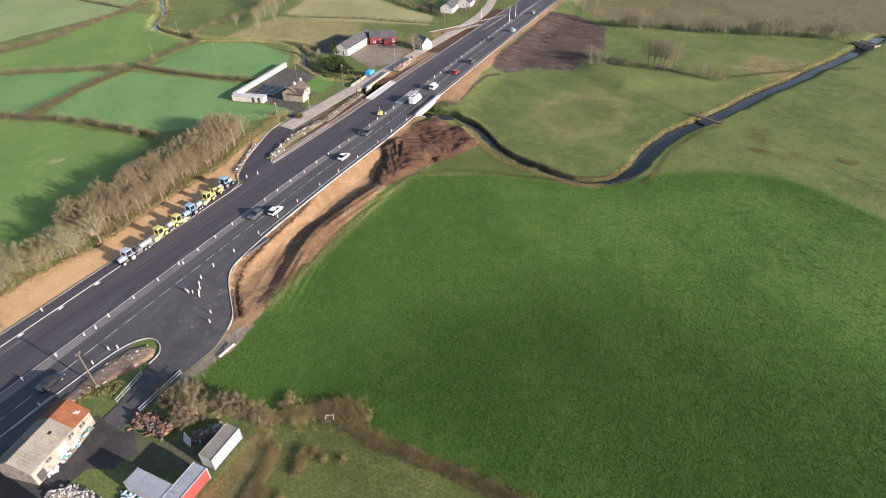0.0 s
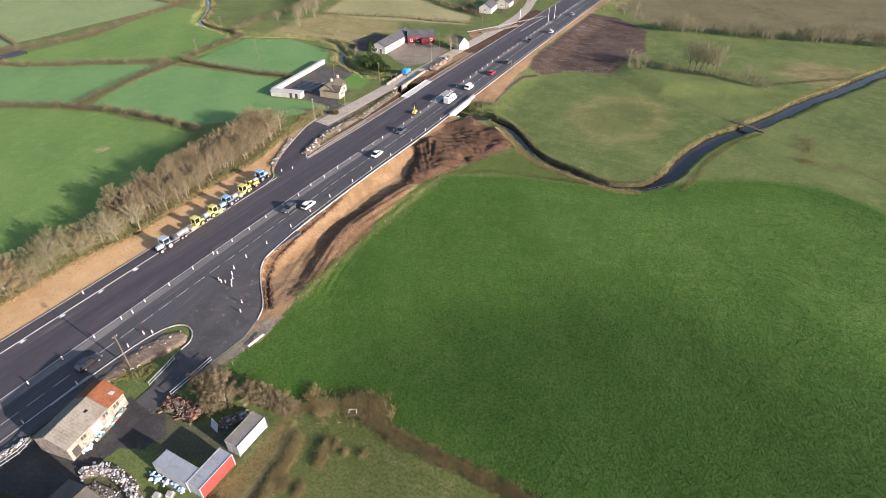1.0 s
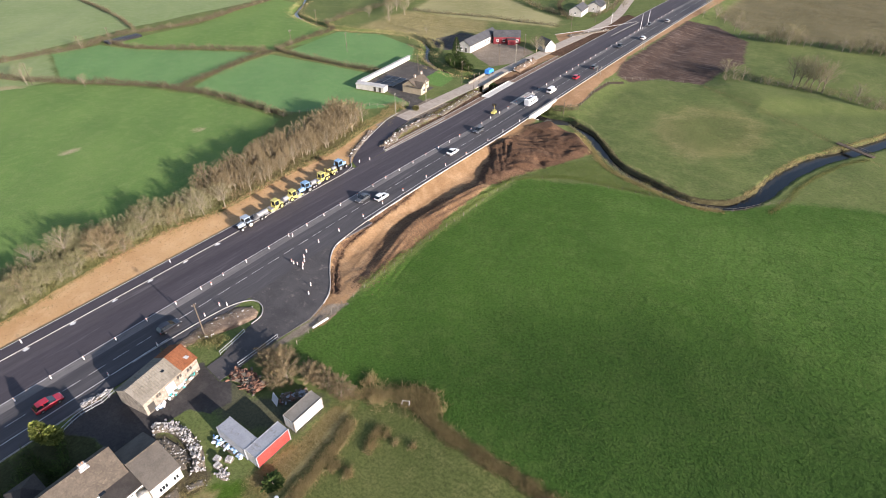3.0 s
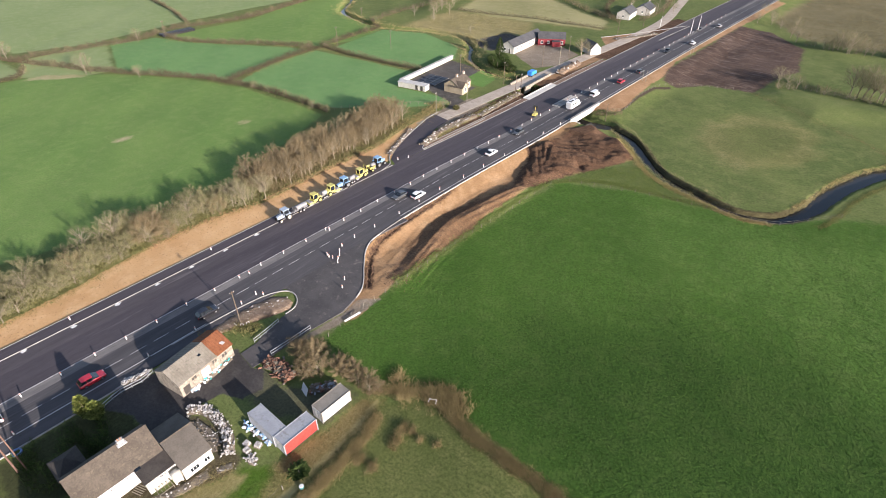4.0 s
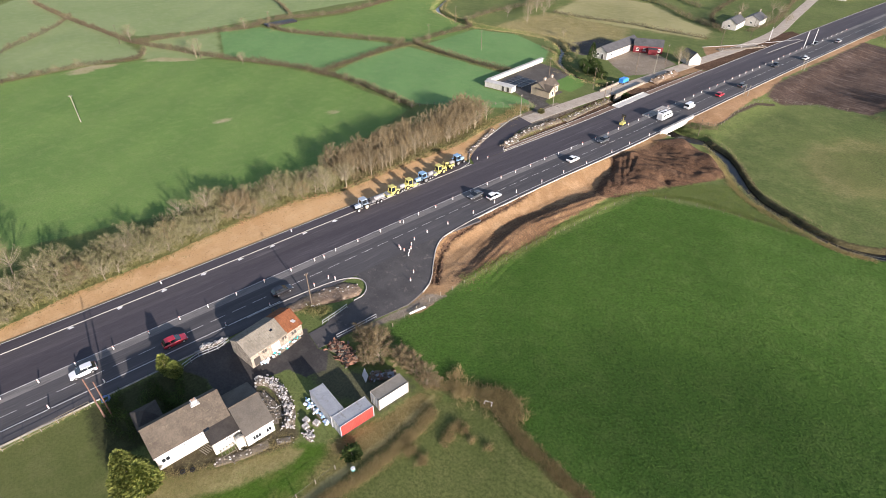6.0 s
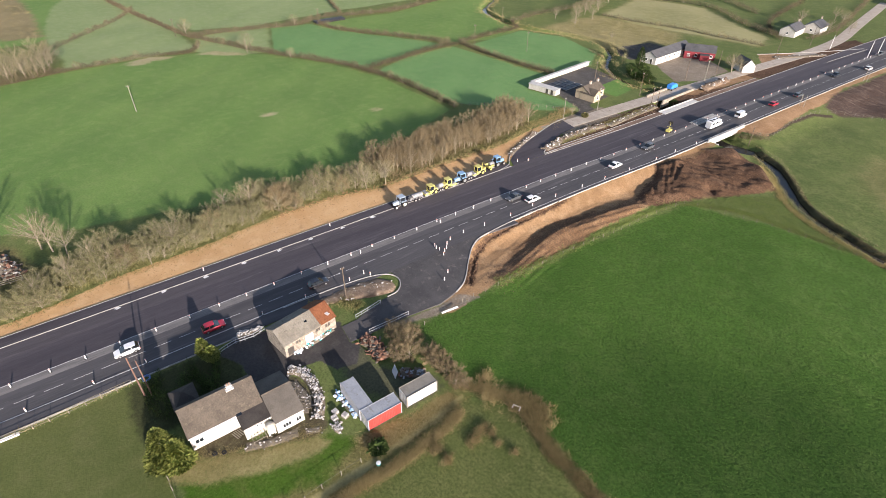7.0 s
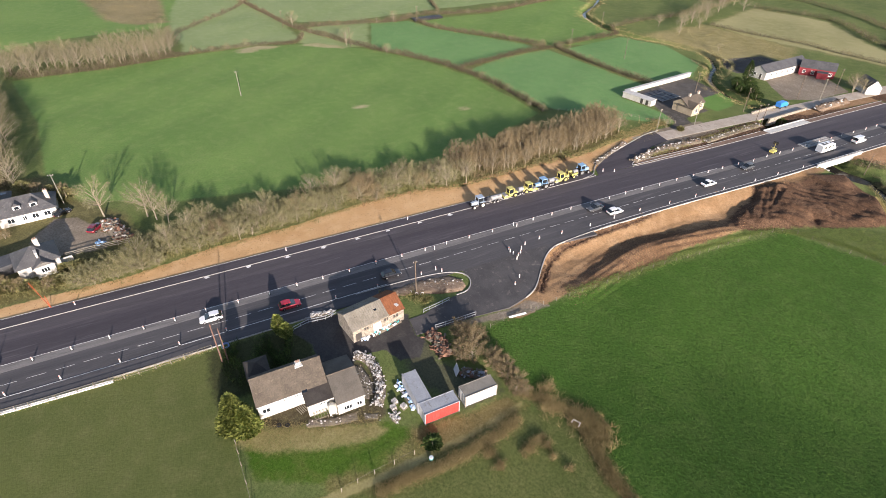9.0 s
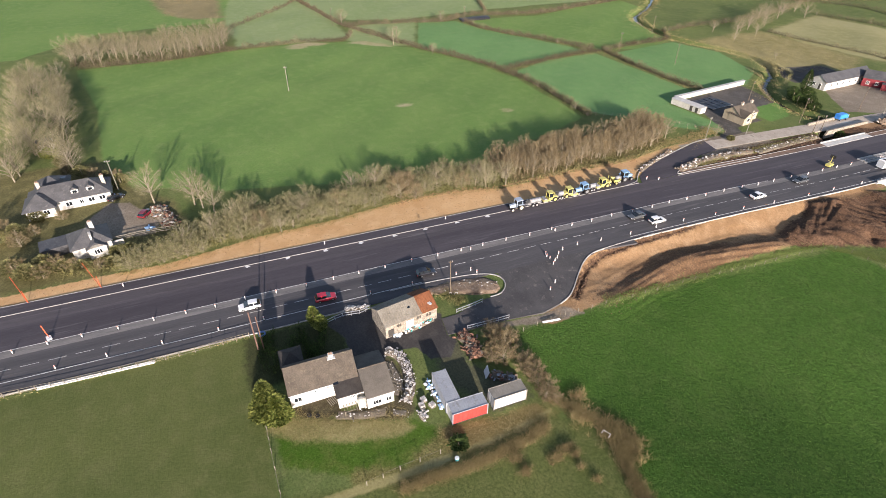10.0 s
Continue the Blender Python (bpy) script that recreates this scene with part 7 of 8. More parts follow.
def dumper(x, y, turn, label):
    t = thing("dumper", x, y, 0.1, turn, label, "dumper", "parked works vehicles")
    part("skip", Geo().add([(-0.7, 0.3, 0.75), (0.7, 0.3, 0.75), (0.7, 1.7, 0.75), (-0.7, 1.7, 0.75), (-0.95, 0.0, 1.6), (0.95, 0.0, 1.6), (0.95, 2.2, 1.5), (-0.95, 2.2, 1.5),
                            (-0.85, 0.1, 1.6), (0.85, 0.1, 1.6), (0.85, 2.1, 1.5), (-0.85, 2.1, 1.5), (-0.6, 0.4, 0.9), (0.6, 0.4, 0.9), (0.6, 1.6, 0.9), (-0.6, 1.6, 0.9)],
                           [(3, 2, 1, 0), (0, 1, 5, 4), (1, 2, 6, 5), (2, 3, 7, 6), (3, 0, 4, 7), (4, 5, 9, 8), (5, 6, 10, 9), (6, 7, 11, 10), (7, 4, 8, 11),
                            (8, 9, 13, 12), (9, 10, 14, 13), (10, 11, 15, 14), (11, 8, 12, 15), (12, 13, 14, 15)]), YELLOW, t)
    part("engine_cover", Geo().loft([ring(-1.8, 0.6, 0.5, 1.2, 0.12), ring(-0.7, 0.65, 0.5, 1.4, 0.12)]), YELLOW, t)
    part("seat", Geo().box(0, -0.6, 1.5, 0.5, 0.5, 0.2).box(0, -0.85, 1.8, 0.5, 0.1, 0.5), BLACK_PL, t)
    part("roll_bar", Geo().tube((-0.55, -1.0, 1.2), (-0.55, -1.0, 2.6), 0.05, n=6).tube((0.55, -1.0, 1.2), (0.55, -1.0, 2.6), 0.05, n=6).tube((-0.55, -1.0, 2.6), (0.55, -1.0, 2.6), 0.05, n=6), YELLOW, t)
    for sx in (-1, 1):
        for yy in (-1.2, 0.9):
            add_wheel(t, sx * 0.75, yy, 0.5, 0.38, YELLOW)


def trailer(x, y, turn, length, label, material):
    t = thing("bowser_trailer", x, y, 0.1, turn, label, "trailer", "parked works vehicles")
    part("chassis", Geo().box(0, 0, 0.7, 0.9, length, 0.16).box(0, length / 2 + 0.5, 0.62, 0.12, 1.2, 0.1), STEEL_G, t)
    part("tank", Geo().tube((0, -length * 0.42, 1.35), (0, length * 0.3, 1.35), 0.58, n=16), material, t)
    part("frame", Geo().box(0.6, length * 0.1, 1.2, 0.06, length * 0.8, 0.06).box(-0.6, length * 0.1, 1.2, 0.06, length * 0.8, 0.06).box(0, length * 0.42, 1.3, 1.2, 0.06, 1.1), STEEL_G, t)
    part("pump", Geo().box(0, length * 0.4, 1.0, 0.7, 0.5, 0.5), STEEL_G, t)
    for sx in (-1, 1):
        for yy in (-0.5, 0.55):
            add_wheel(t, sx * 0.75, yy * min(1, length / 3), 0.45, 0.3, STEEL_G)


tractor(-101.2, 58.6, 180, TRACTOR_G, "grey-blue tractor with cream wheels parked on new asphalt", RIM_CREAM)
trailer(-101.4, 63.6, 180, 4.2, "muddy grey bowser trailer hitched to a tractor", STEEL_G)
roller(-101.9, 68.3, 180, "yellow road roller with a cab in the parked row")
trailer(-102.1, 71.6, 180, 2.0, "small grey trailer in the parked row", STEEL_G)
roller(-102.1, 74.4, 0, "yellow drum roller facing north in the row")
tractor(-102.3, 78.4, 180, TRACTOR_B, "blue tractor in the parked row", RIM)
trailer(-102.7, 81.6, 180, 2.2, "low grey compressor trailer behind a tractor", STEEL_G)
roller(-103.1, 85.0, 180, "yellow roller with a glazed cab in the row")
dumper(-103.5, 88.6, 0, "yellow site dumper with an open skip")
tractor(-104.2, 93.4, 0, TRACTOR_B, "blue tractor with large wheels ending the row", RIM)
trailer(-103.9, 90.6, 0, 1.8, "small grey trailer beside a tractor", STEEL_G)

# blue truck at the old bridge
t = thing("blue_truck", -113.4, 187.4, 0.07, 4, "small bright blue covered truck on the old lane", "truck")
BLUE_T = paint("truck_blue", (0.03, 0.22, 0.62), 0.4, 0, 0.2, 0.1)
part("body", Geo().loft([ring(-2.4, 0.95, 0.7, 2.3), ring(0.9, 0.95, 0.7, 2.3)]), BLUE_T, t)
part("cab", Geo().loft([ring(0.95, 0.92, 0.6, 2.0), ring(1.6, 0.92, 0.6, 1.9), ring(2.3, 0.88, 0.6, 1.15)]), BLUE_T, t)
part("windscreen", Geo().box(0, 1.95, 1.6, 1.5, 0.3, 0.5), CAR_GLASS, t)
for sx in (-1, 1):
    for yy in (-1.5, 1.5):
        add_wheel(t, sx * 0.82, yy, 0.38, 0.25)

# lit arrow trailer and concrete slabs on the closed carriageway
t = thing("lighting_trailer", -90.0, 153.0, 0.1, 10, "yellow lighting trailer with a folded dark panel", "trailer")
part("base", Geo().box(0, 0, 0.6, 1.3, 2.0, 0.6), YELLOW, t)
part("mast", Geo().tube((0, 0, 0.8), (0, 0, 3.2), 0.07, n=8), YELLOW, t)
part("panel", Geo().box(0, 0.05, 3.1, 1.5, 0.15, 1.0), BLACK_PL, t)
part("arm", Geo().box(0, 0, 1.6, 1.6, 0.1, 0.1), YELLOW, t)
for sx in (-1, 1):
    add_wheel(t, sx * 0.72, 0, 0.32, 0.2)
part("drawbar", Geo().box(0, 1.4, 0.45, 0.1, 1.2, 0.1), YELLOW, t)
stack = thing("barrier_stack", -89.0, 171.5, 0.1, 0, "laid-out pale concrete barrier units on the median", "barrier")
for i in range(3):
    for j in range(4):
        part("unit", Geo().box(-1.1 + i * 1.1, -5 + j * 3.3, 0.15, 0.8, 3.1, 0.3, 0, 0.9), KERB, stack)

# ---------------------------------------------------------------- traffic cylinders
CYL_W = paint("cylinder_white", (0.72, 0.72, 0.7), 0.5)
CYL_R = paint("cylinder_orange", (0.7, 0.12, 0.03), 0.5)
bol = thing("traffic_cylinder", -89.7, -1.8, 0.1, 0, "white plastic traffic cylinder on a black foot", "traffic cylinder", "traffic cylinders")
part("post", Geo().tube((0, 0, 0.05), (0, 0, 0.9), 0.11, 0.09, 10), CYL_W, bol)
part("band", Geo().tube((0, 0, 0.72), (0, 0, 0.84), 0.115, 0.11, 10), CYL_R, bol)
part("foot", Geo().box(0, 0, 0.04, 0.42, 0.42, 0.08, 0, 0.8), BLACK_PL, bol)


def put_cylinder(x, y):
    copy_thing(bol, pose(x, y, 0.1, 0, 0, (x * 37 + y * 11) % 90))


for k in range(-8, 60):
    if k:
        y = -1.8 + 5.78 * k
        put_cylinder(-89.7 + float(road_shift(np.float64(y))) + 0.12 * math.sin(k * 2.1), y + 0.3 * math.sin(k * 1.3))
for x, y in ((-82.8, -48.5), (-82.8, -40), (-82.8, -32), (-82.6, -22.9), (-82.5, -13.2), (-82.5, -5), (-82.3, 4), (-82.5, 16), (-82.3, 24.8), (-82.1, 34.5), (-82.4, 38), (-81.2, 38.9),
             (-81.8, 55.9), (-80.9, 55.7), (-79.9, 55.9), (-78.9, 56.6), (-78.0, 55.7), (-80.8, 58.6), (-81.9, 60.3), (-79.6, 57.6), (-70.7, 50.7), (-72.4, 52.8), (-82.4, 64.5), (-81.9, 70.5), (-81.6, 78.5),
             (-81.8, 86), (-81.8, 94.1), (-81.2, 103.4), (-80.9, 112.1), (-80.2, 121.5), (-79.9, 133.1), (-79.8, 142), (-79.4, 152), (-102.4, 99.3), (-100.9, 102.1), (-89.2, 40.9), (-89.1, 62.6),
             (-103.1, 10.6), (-103.2, 40.2), (-103.0, -31)):
    put_cylinder(x, y)
cone = thing("traffic_cone", -91.4, -42.4, 0.1, 0, "white and red marker on the closed carriageway", "traffic cone")
part("base", Geo().box(0, 0, 0.2, 1.0, 0.8, 0.4, 20), CYL_W, cone)
part("post", Geo().tube((-0.1, 0, 0.3), (-1.0, -0.6, 2.6), 0.07, n=8), CYL_R, cone)

# ---------------------------------------------------------------- poles and wires
POLE = surface("tarred_pole_timber", (0.08, 0.062, 0.045), (0.14, 0.11, 0.08), 2, 12, 0.9, 0.3, 0.01)
POLE_PALE = surface("pale_pole_timber", (0.15, 0.145, 0.115), (0.23, 0.22, 0.175), 2, 12, 0.85, 0.2, 0.01)
POLE_RED = surface("red_brown_pole_timber", (0.1, 0.06, 0.047), (0.16, 0.095, 0.075), 2, 12, 0.85, 0.2, 0.01)
ORANGE_P = paint("orange_goalpost_paint", (0.45, 0.07, 0.02), 0.5)


def utility_pole(x, y, h, label, material=None, arm=1.6, turn=0.0, r=0.12):
    p = thing("utility_pole", x, y, zat(x, y), turn, label, "utility pole", "utility poles")
    part("post", Geo().tube((0, 0, -0.4), (0, 0, h), r, r * 0.7, 10), material or POLE, p)
    if arm:
        a = part("crossarm", Geo().box(0, 0, h - 0.4, 0.12, arm, 0.12), material or POLE, p)
        for k in (-0.45, 0, 0.45):
            part("insulator", Geo().tube((0, k * arm, h - 0.34), (0, k * arm, h - 0.1), 0.06, n=6), KERB, a)
    return p


utility_pole(-75.2, -6.8, 9.0, "red-brown timber pole beside the farmhouse garden", POLE_RED, 0, 0, 0.15)
utility_pole(-74.6, -5.8, 8.2, "red-brown timber pole beside the farmhouse garden", POLE_RED, 0, 0, 0.13)
utility_pole(-77.6, 31.4, 8.0, "dark timber pole on the junction island", POLE, 0.8)
utility_pole(-147.6, -35.9, 8.6, "pale timber pole beside the bungalow", POLE_PALE, 1.2)
utility_pole(-207.4, 17.0, 9.2, "pale timber pole standing in the field", POLE_PALE, 1.2, 0, 0.15)
for x, y in ((-251, 73), (-277, 118), (-205, 164), (-182, 176), (-225, 198), (-298, 52)):
    utility_pole(x, y, 8.5, "dark timber pole beside a field hedge", POLE, 1.4)
for x, y, h in ((-116.1, 131.9, 8), (-115.6, 148.1, 8), (-116.4, 172, 8.5), (-106.9, 166, 7), (-106.6, 169, 7), (-116.8, 200.4, 8.5), (-115.5, 220, 8.5), (-112, 206, 8), (-113, 262, 8.5), (-112, 290, 8.5), (-114, 320, 8.5), (-138, 172, 7)):
    utility_pole(x, y, h, "grey timber pole beside the old lane", POLE_PALE if h == 8 else POLE, 0.7)
utility_pole(-72.0, 170.0, 6.5, "short timber pole beside the stream", POLE, 0)
for x, y in ((-77.4, 211), (-76.2, 211.6), (-75.8, 258), (-75.0, 259)):
    utility_pole(x, y, 4.2, "pale timber post of a works gate", POLE_PALE, 0)
for x, y, h in ((-88.0, 291, 7.5), (-87.2, 299, 7.5), (-104, 292, 6)):
    utility_pole(x, y, h, "white sign post at the unfinished junction", CYL_W, 0)
for y in (-50, -37):
    gp = thing("height_goalpost", -107.3, y, 0, 0, "leaning orange goalpost pole in bare earth", "goalpost", "goalposts")
    part("post", Geo().tube((-3.0, -1.6, 3.0), (3.2, 1.8, 0.0), 0.06, n=8), ORANGE_P, gp)
    part("post", Geo().tube((3.2, 1.8, 0.0), (3.2, 1.8, 3.2), 0.06, n=8), ORANGE_P, gp)


# ---------------------------------------------------------------- fences and rails
TIMBER = surface("weathered_fence_timber", (0.14, 0.125, 0.095), (0.23, 0.205, 0.16), 2, 12, 0.9, 0.2, 0.01)


def fence(line, spacing, h, rails, label, material=None, name="post_fence", post=0.11, wire=0.012):
    x0, y0 = line[0]
    f = thing(name, x0, y0, 0, 0, label, "fence")
    pts = lerp_line(line, spacing)
    zz = many_z(pts)
    mesh = Geo().box(0, 0, h / 2 - 0.1, post, post, h + 0.2, 0, 0.9).mesh("post", material or TIMBER)
    for (x, y), z in zip(pts, zz):
        o = new("post", mesh)
        o.parent = f
        o.location = (x - x0, y - y0, z)
    for k in range(rails):
        g = Geo()
        zr = h * (k + 0.9) / rails
        g.loft([[(x - x0 + nx * a, y - y0 + ny * a, z + zr + b) for a, b in ((-wire, -wire), (wire, -wire), (wire, wire), (-wire, wire))]
                for (x, y), (nx, ny), z in zip(pts, sideways(pts), zz)])
        part("rail", g, material or TIMBER, f)
    return f


fence([(-80.0, -70), (-78.4, -36), (-78.3, -20), (-78.8, -8)], 2.4, 1.25, 3, "weathered timber post and wire fence along the verge", wire=0.025)
fence([(-62.2, 40), (-63.6, 50), (-64.0, 63), (-64.5, 76), (-64.3, 86), (-63.7, 96), (-63.3, 108), (-61.9, 121.6), (-56.5, 125), (-49, 127.5), (-36, 132.2), (-22, 135)], 2.9, 1.05, 2, "weathered timber post and wire fence round the green field", post=0.085, wire=0.006)
fence([(-22, 135), (-15, 135.6), (-9, 138), (-4, 144), (2, 152)], 2.8, 1.1, 2, "timber post and wire fence beside the stream")
fence([(-57.2, -7.2), (-53, -7), (-46, -6.6), (-36, -6.2)], 2.5, 1.1, 2, "thin post and wire fence of the lawn")
fence([(-42.8, 5), (-43.4, 10.1), (-43.8, 16.5)], 2.2, 1.1, 1, "dark thin posts along the garden bank")
fence([(-72.5, 176.5), (-70.2, 181), (-71.8, 196), (-70.6, 212), (-63, 222), (-48, 229)], 2.6, 1.1, 2, "pale post and wire fence above the earth slope")
fence([(-121.6, -34), (-122.2, -28), (-121.9, -21)], 1.8, 1.3, 3, "timber rail fence along the drive", wire=0.06)
fence([(-147, 109.5), (-138, 126), (-124, 138), (-119, 143)], 2.6, 1.1, 2, "post and wire fence at the field corner")


def guard_rail(line, label):
    x0, y0 = line[0]
    f = thing("guard_rail", x0, y0, 0.09, 0, label, "guard rail")
    pts = lerp_line(line, 2.0)
    for k, z in enumerate((0.35, 0.95)):
        g = Geo()
        g.loft([[(x - x0 + nx * a, y - y0 + ny * a, z + b) for a, b in ((-0.05, -0.05), (0.05, -0.05), (0.05, 0.05), (-0.05, 0.05))] for (x, y), (nx, ny) in zip(pts, sideways(pts))])
        part("rail", g, GALV, f)
    for x, y in pts:
        part("post", Geo().tube((x - x0, y - y0, 0), (x - x0, y - y0, 1.05), 0.05, n=6), GALV, f)


guard_rail([(-71.2, 30.2), (-71.6, 33), (-72.2, 36.2)], "galvanised guard rail behind the junction island")
guard_rail([(-66.3, 30.4), (-66.2, 34.6), (-66.2, 39.0)], "galvanised guard rail beside the yard entrance")
guard_rail([(-77.2, 6.2), (-78.0, 9.3), (-77.6, 12.5), (-78.3, 14.8)], "battered metal railings beside the barn")

# ---------------------------------------------------------------- rubble, scrap, bags and clutter
RUB = surface("pale_rubble", (0.24, 0.225, 0.205), (0.56, 0.54, 0.51), 2.2, 7, 0.95, 0.3, 0.03, vary=0.35)
SCRAP_R = surface("rusty_scrap", (0.09, 0.045, 0.03), (0.21, 0.115, 0.075), 2.5, 8, 0.85, 0.3, 0.02, vary=0.5)
BAG_BLUE = surface("blue_plastic_sacks", (0.1, 0.32, 0.6), (0.55, 0.66, 0.76), 1.6, 6, 0.5, 0.2, 0.02, vary=0.3)
BAG_WHITE = surface("white_plastic_sacks", (0.62, 0.62, 0.62), (0.78, 0.78, 0.77), 2, 6, 0.5, 0.2, 0.02, vary=0.15)
BAG_TEAL = surface("teal_plastic_sheet", (0.02, 0.28, 0.3), (0.05, 0.4, 0.42), 2, 6, 0.5, 0.2, 0.02, vary=0.3)
DIRT = surface("rubble_soil", (0.1, 0.085, 0.065), (0.2, 0.17, 0.13), 1.2, 6, 0.95, 0.6, 0.06)


def lump_mesh(seed, name, material, flat=0.8):
    rng = random.Random(seed)
    bm = bmesh.new()
    bmesh.ops.create_cube(bm, size=0.8)
    bmesh.ops.bevel(bm, geom=bm.edges[:], offset=0.12, segments=1, affect="EDGES")
    for v in bm.verts:
        v.co = Vector((v.co.x * rng.uniform(0.7, 1.3), v.co.y * rng.uniform(0.7, 1.3), v.co.z * rng.uniform(0.6, 1.2) * flat))
    me = bpy.data.meshes.new(name)
    bm.to_mesh(me)
    bm.free()
    me.materials.append(material)
    return me


def heap(name, piece, line, count, size, width, high, materials, label, category, seed, long=1.0, base_m=None):
    """A heap of single pieces along a line, on a low soil core."""
    rng = random.Random(seed)
    x0, y0 = line[len(line) // 2]
    h = thing(name, x0, y0, zat(x0, y0), 0, label, category)
    pts = lerp_line(line, 0.5)
    core, nn = Geo(), sideways(pts)
    core.loft([[(x - x0 + nx * k * width, y - y0 + ny * k * width, high * max(0.0, 1 - k * k) * 0.75 * (0.35 if i in (0, len(pts) - 1) else 1)) for k in (-1, -0.6, 0, 0.6, 1)]
               for i, ((x, y), (nx, ny)) in enumerate(zip(pts, nn))], close=False)
    part("soil_core", core, base_m or DIRT, h, smooth=True)
    meshes = [lump_mesh(seed * 10 + k, piece, m, 0.7) for m in materials for k in range(3)]
    for i in range(count):
        j = rng.randrange(len(pts))
        k = rng.triangular(-1.15, 1.15, 0.0)
        x, y = pts[j][0] + nn[j][0] * k * width + rng.uniform(-0.35, 0.35), pts[j][1] + nn[j][1] * k * width + rng.uniform(-0.35, 0.35)
        o = new(piece, meshes[rng.randrange(len(meshes))])
        o.parent = h
        s = size * rng.uniform(0.45, 1.3)
        z = high * max(0.0, 1 - k * k) * 0.75 * (0.5 if j in (0, len(pts) - 1) else 1)
        o.matrix_basis = pose(x - x0, y - y0, z + s * 0.12, rng.uniform(-30, 30), rng.uniform(-30, 30), rng.uniform(0, 360)) @ Matrix.Diagonal((s * rng.uniform(0.7, long), s * rng.uniform(0.6, 1), s * rng.uniform(0.4, 0.9), 1))
    return h


heap("rubble_heap", "stone", [(-66.5, 14.6), (-65.0, 16.2), (-62.5, 16.8), (-59.5, 16.6), (-57, 16.0), (-54.6, 14.6)], 300, 0.4, 0.95, 0.85, [RUB], "curving heap of pale broken stone and rubble", "rubble heap", 1)
heap("rubble_heap", "stone", [(-64, 13.4), (-61, 13.6), (-58.5, 13.4), (-56.6, 12.9)], 70, 0.3, 1.0, 0.25, [DIRT, DIRT, DIRT, RUB], "low heap of soil, stone and weeds beside the house", "rubble heap", 2)
heap("scrap_heap", "scrap", [(-65.6, 28.8), (-63.5, 29.6), (-61.4, 29.4), (-59.2, 29.4)], 230, 0.6, 1.4, 1.0, [SCRAP_R, SCRAP_R, DIRT], "heap of rusty scrap metal and timber", "scrap heap", 3, 2.2)
heap("rubble_heap", "stone", [(-51.8, 16.4), (-51.0, 16.2), (-50.2, 16.6)], 60, 0.4, 0.6, 0.35, [RUB], "small heap of pale stones on the grass", "rubble heap", 4)
heap("plastic_sack_heap", "sack", [(-57.4, 19.1), (-55, 19.3), (-52.6, 19.5), (-51.2, 19.7)], 46, 0.55, 0.35, 0.35, [BAG_BLUE, BAG_WHITE], "row of blue and white plastic sacks beside the container", "sacks", 5, 1.3)
heap("plastic_sack_heap", "sack", [(-70.0, 19.6), (-70.3, 21.4), (-70.8, 23.4), (-71.3, 25.3)], 50, 0.6, 0.6, 0.5, [BAG_WHITE, BAG_TEAL, DIRT, BAG_WHITE], "heap of white and teal plastic sacks against the barn", "sacks", 6, 1.3)
heap("plastic_sack_heap", "sack", [(-69.6, 17.3), (-69.7, 18.2)], 12, 0.7, 0.4, 0.45, [BAG_BLUE, BAG_WHITE], "pale blue plastic sacks against the barn", "sacks", 7, 1.2)
heap("scrap_heap", "scrap", [(-54.8, 30.2), (-53.6, 31.6), (-52.4, 33.2)], 70, 0.6, 0.9, 0.7, [SCRAP_R, DIRT, GREY_STEEL], "dark jumble of scrap behind the white box", "scrap heap", 8, 2.0)
heap("scrap_heap", "scrap", [(-134, -26.5), (-130.5, -24.5), (-127, -23.2), (-124, -22.4)], 190, 0.8, 2.0, 1.1, [SCRAP_R, SCRAP_R, DIRT, RUB, DIRT], "big jumble of scrap, timber and sheeting beside the drive", "scrap heap", 9, 2.4)
heap("plastic_sack_heap", "sack", [(-125.2, -27.6), (-124.2, -26.8)], 10, 0.9, 0.5, 0.5, [BAG_BLUE], "bright blue plastic sheeting beside the drive", "sacks", 10, 1.4)
heap("rubble_heap", "stone", [(-103.6, 111.4), (-104.8, 116), (-106, 122), (-106.2, 130), (-105.6, 140)], 160, 0.7, 1.5, 0.9, [RUB, ISLE_EARTH, DIRT], "bank of broken stone and earth beside the link road", "rubble heap", 11)
heap("rubble_heap", "stone", [(-107, 100.5), (-109.6, 105.6), (-112.4, 112.4), (-114.6, 118)], 80, 0.6, 1.0, 0.5, [RUB, ISLE_EARTH], "loose stones and spoil along the new kerb", "rubble heap", 12)
heap("rubble_heap", "stone", [(-106.5, 196), (-107.4, 206), (-107.4, 214)], 60, 0.9, 2.0, 1.6, [ISLE_EARTH, ISLE_EARTH, RUB], "mound of orange earth beside the old lane", "earth mound", 13, 1.2, ISLE_EARTH)
heap("rubble_heap", "stone", [(-56, 3.6), (-54.6, 7.5), (-54.0, 11)], 60, 0.32, 0.8, 0.2, [DIRT, DIRT, RUB], "scatter of stones and debris at the garden edge", "rubble heap", 14)
heap("rubble_heap", "stone", [(-79.9, 10.4), (-79.5, 12.4), (-79.2, 14.2)], 60, 0.5, 0.6, 0.4, [RUB], "broken stone slabs beside the barn", "rubble heap", 15)
heap("rubble_heap", "stone", [(-79.4, 33), (-78.6, 36), (-77.2, 39), (-76, 41)], 90, 0.35, 1.3, 0.45, [RUB, ISLE_EARTH, ISLE_EARTH, DIRT], "rubbly earth and stones inside the junction island", "rubble heap", 16, 1.3, ISLE_EARTH)
heap("rubble_heap", "stone", [(-63.6, 14.2), (-60, 14.6), (-57.2, 14.4)], 90, 0.28, 0.8, 0.2, [RUB, DIRT, DIRT], "dark debris and stones beside the rubble", "rubble heap", 17)
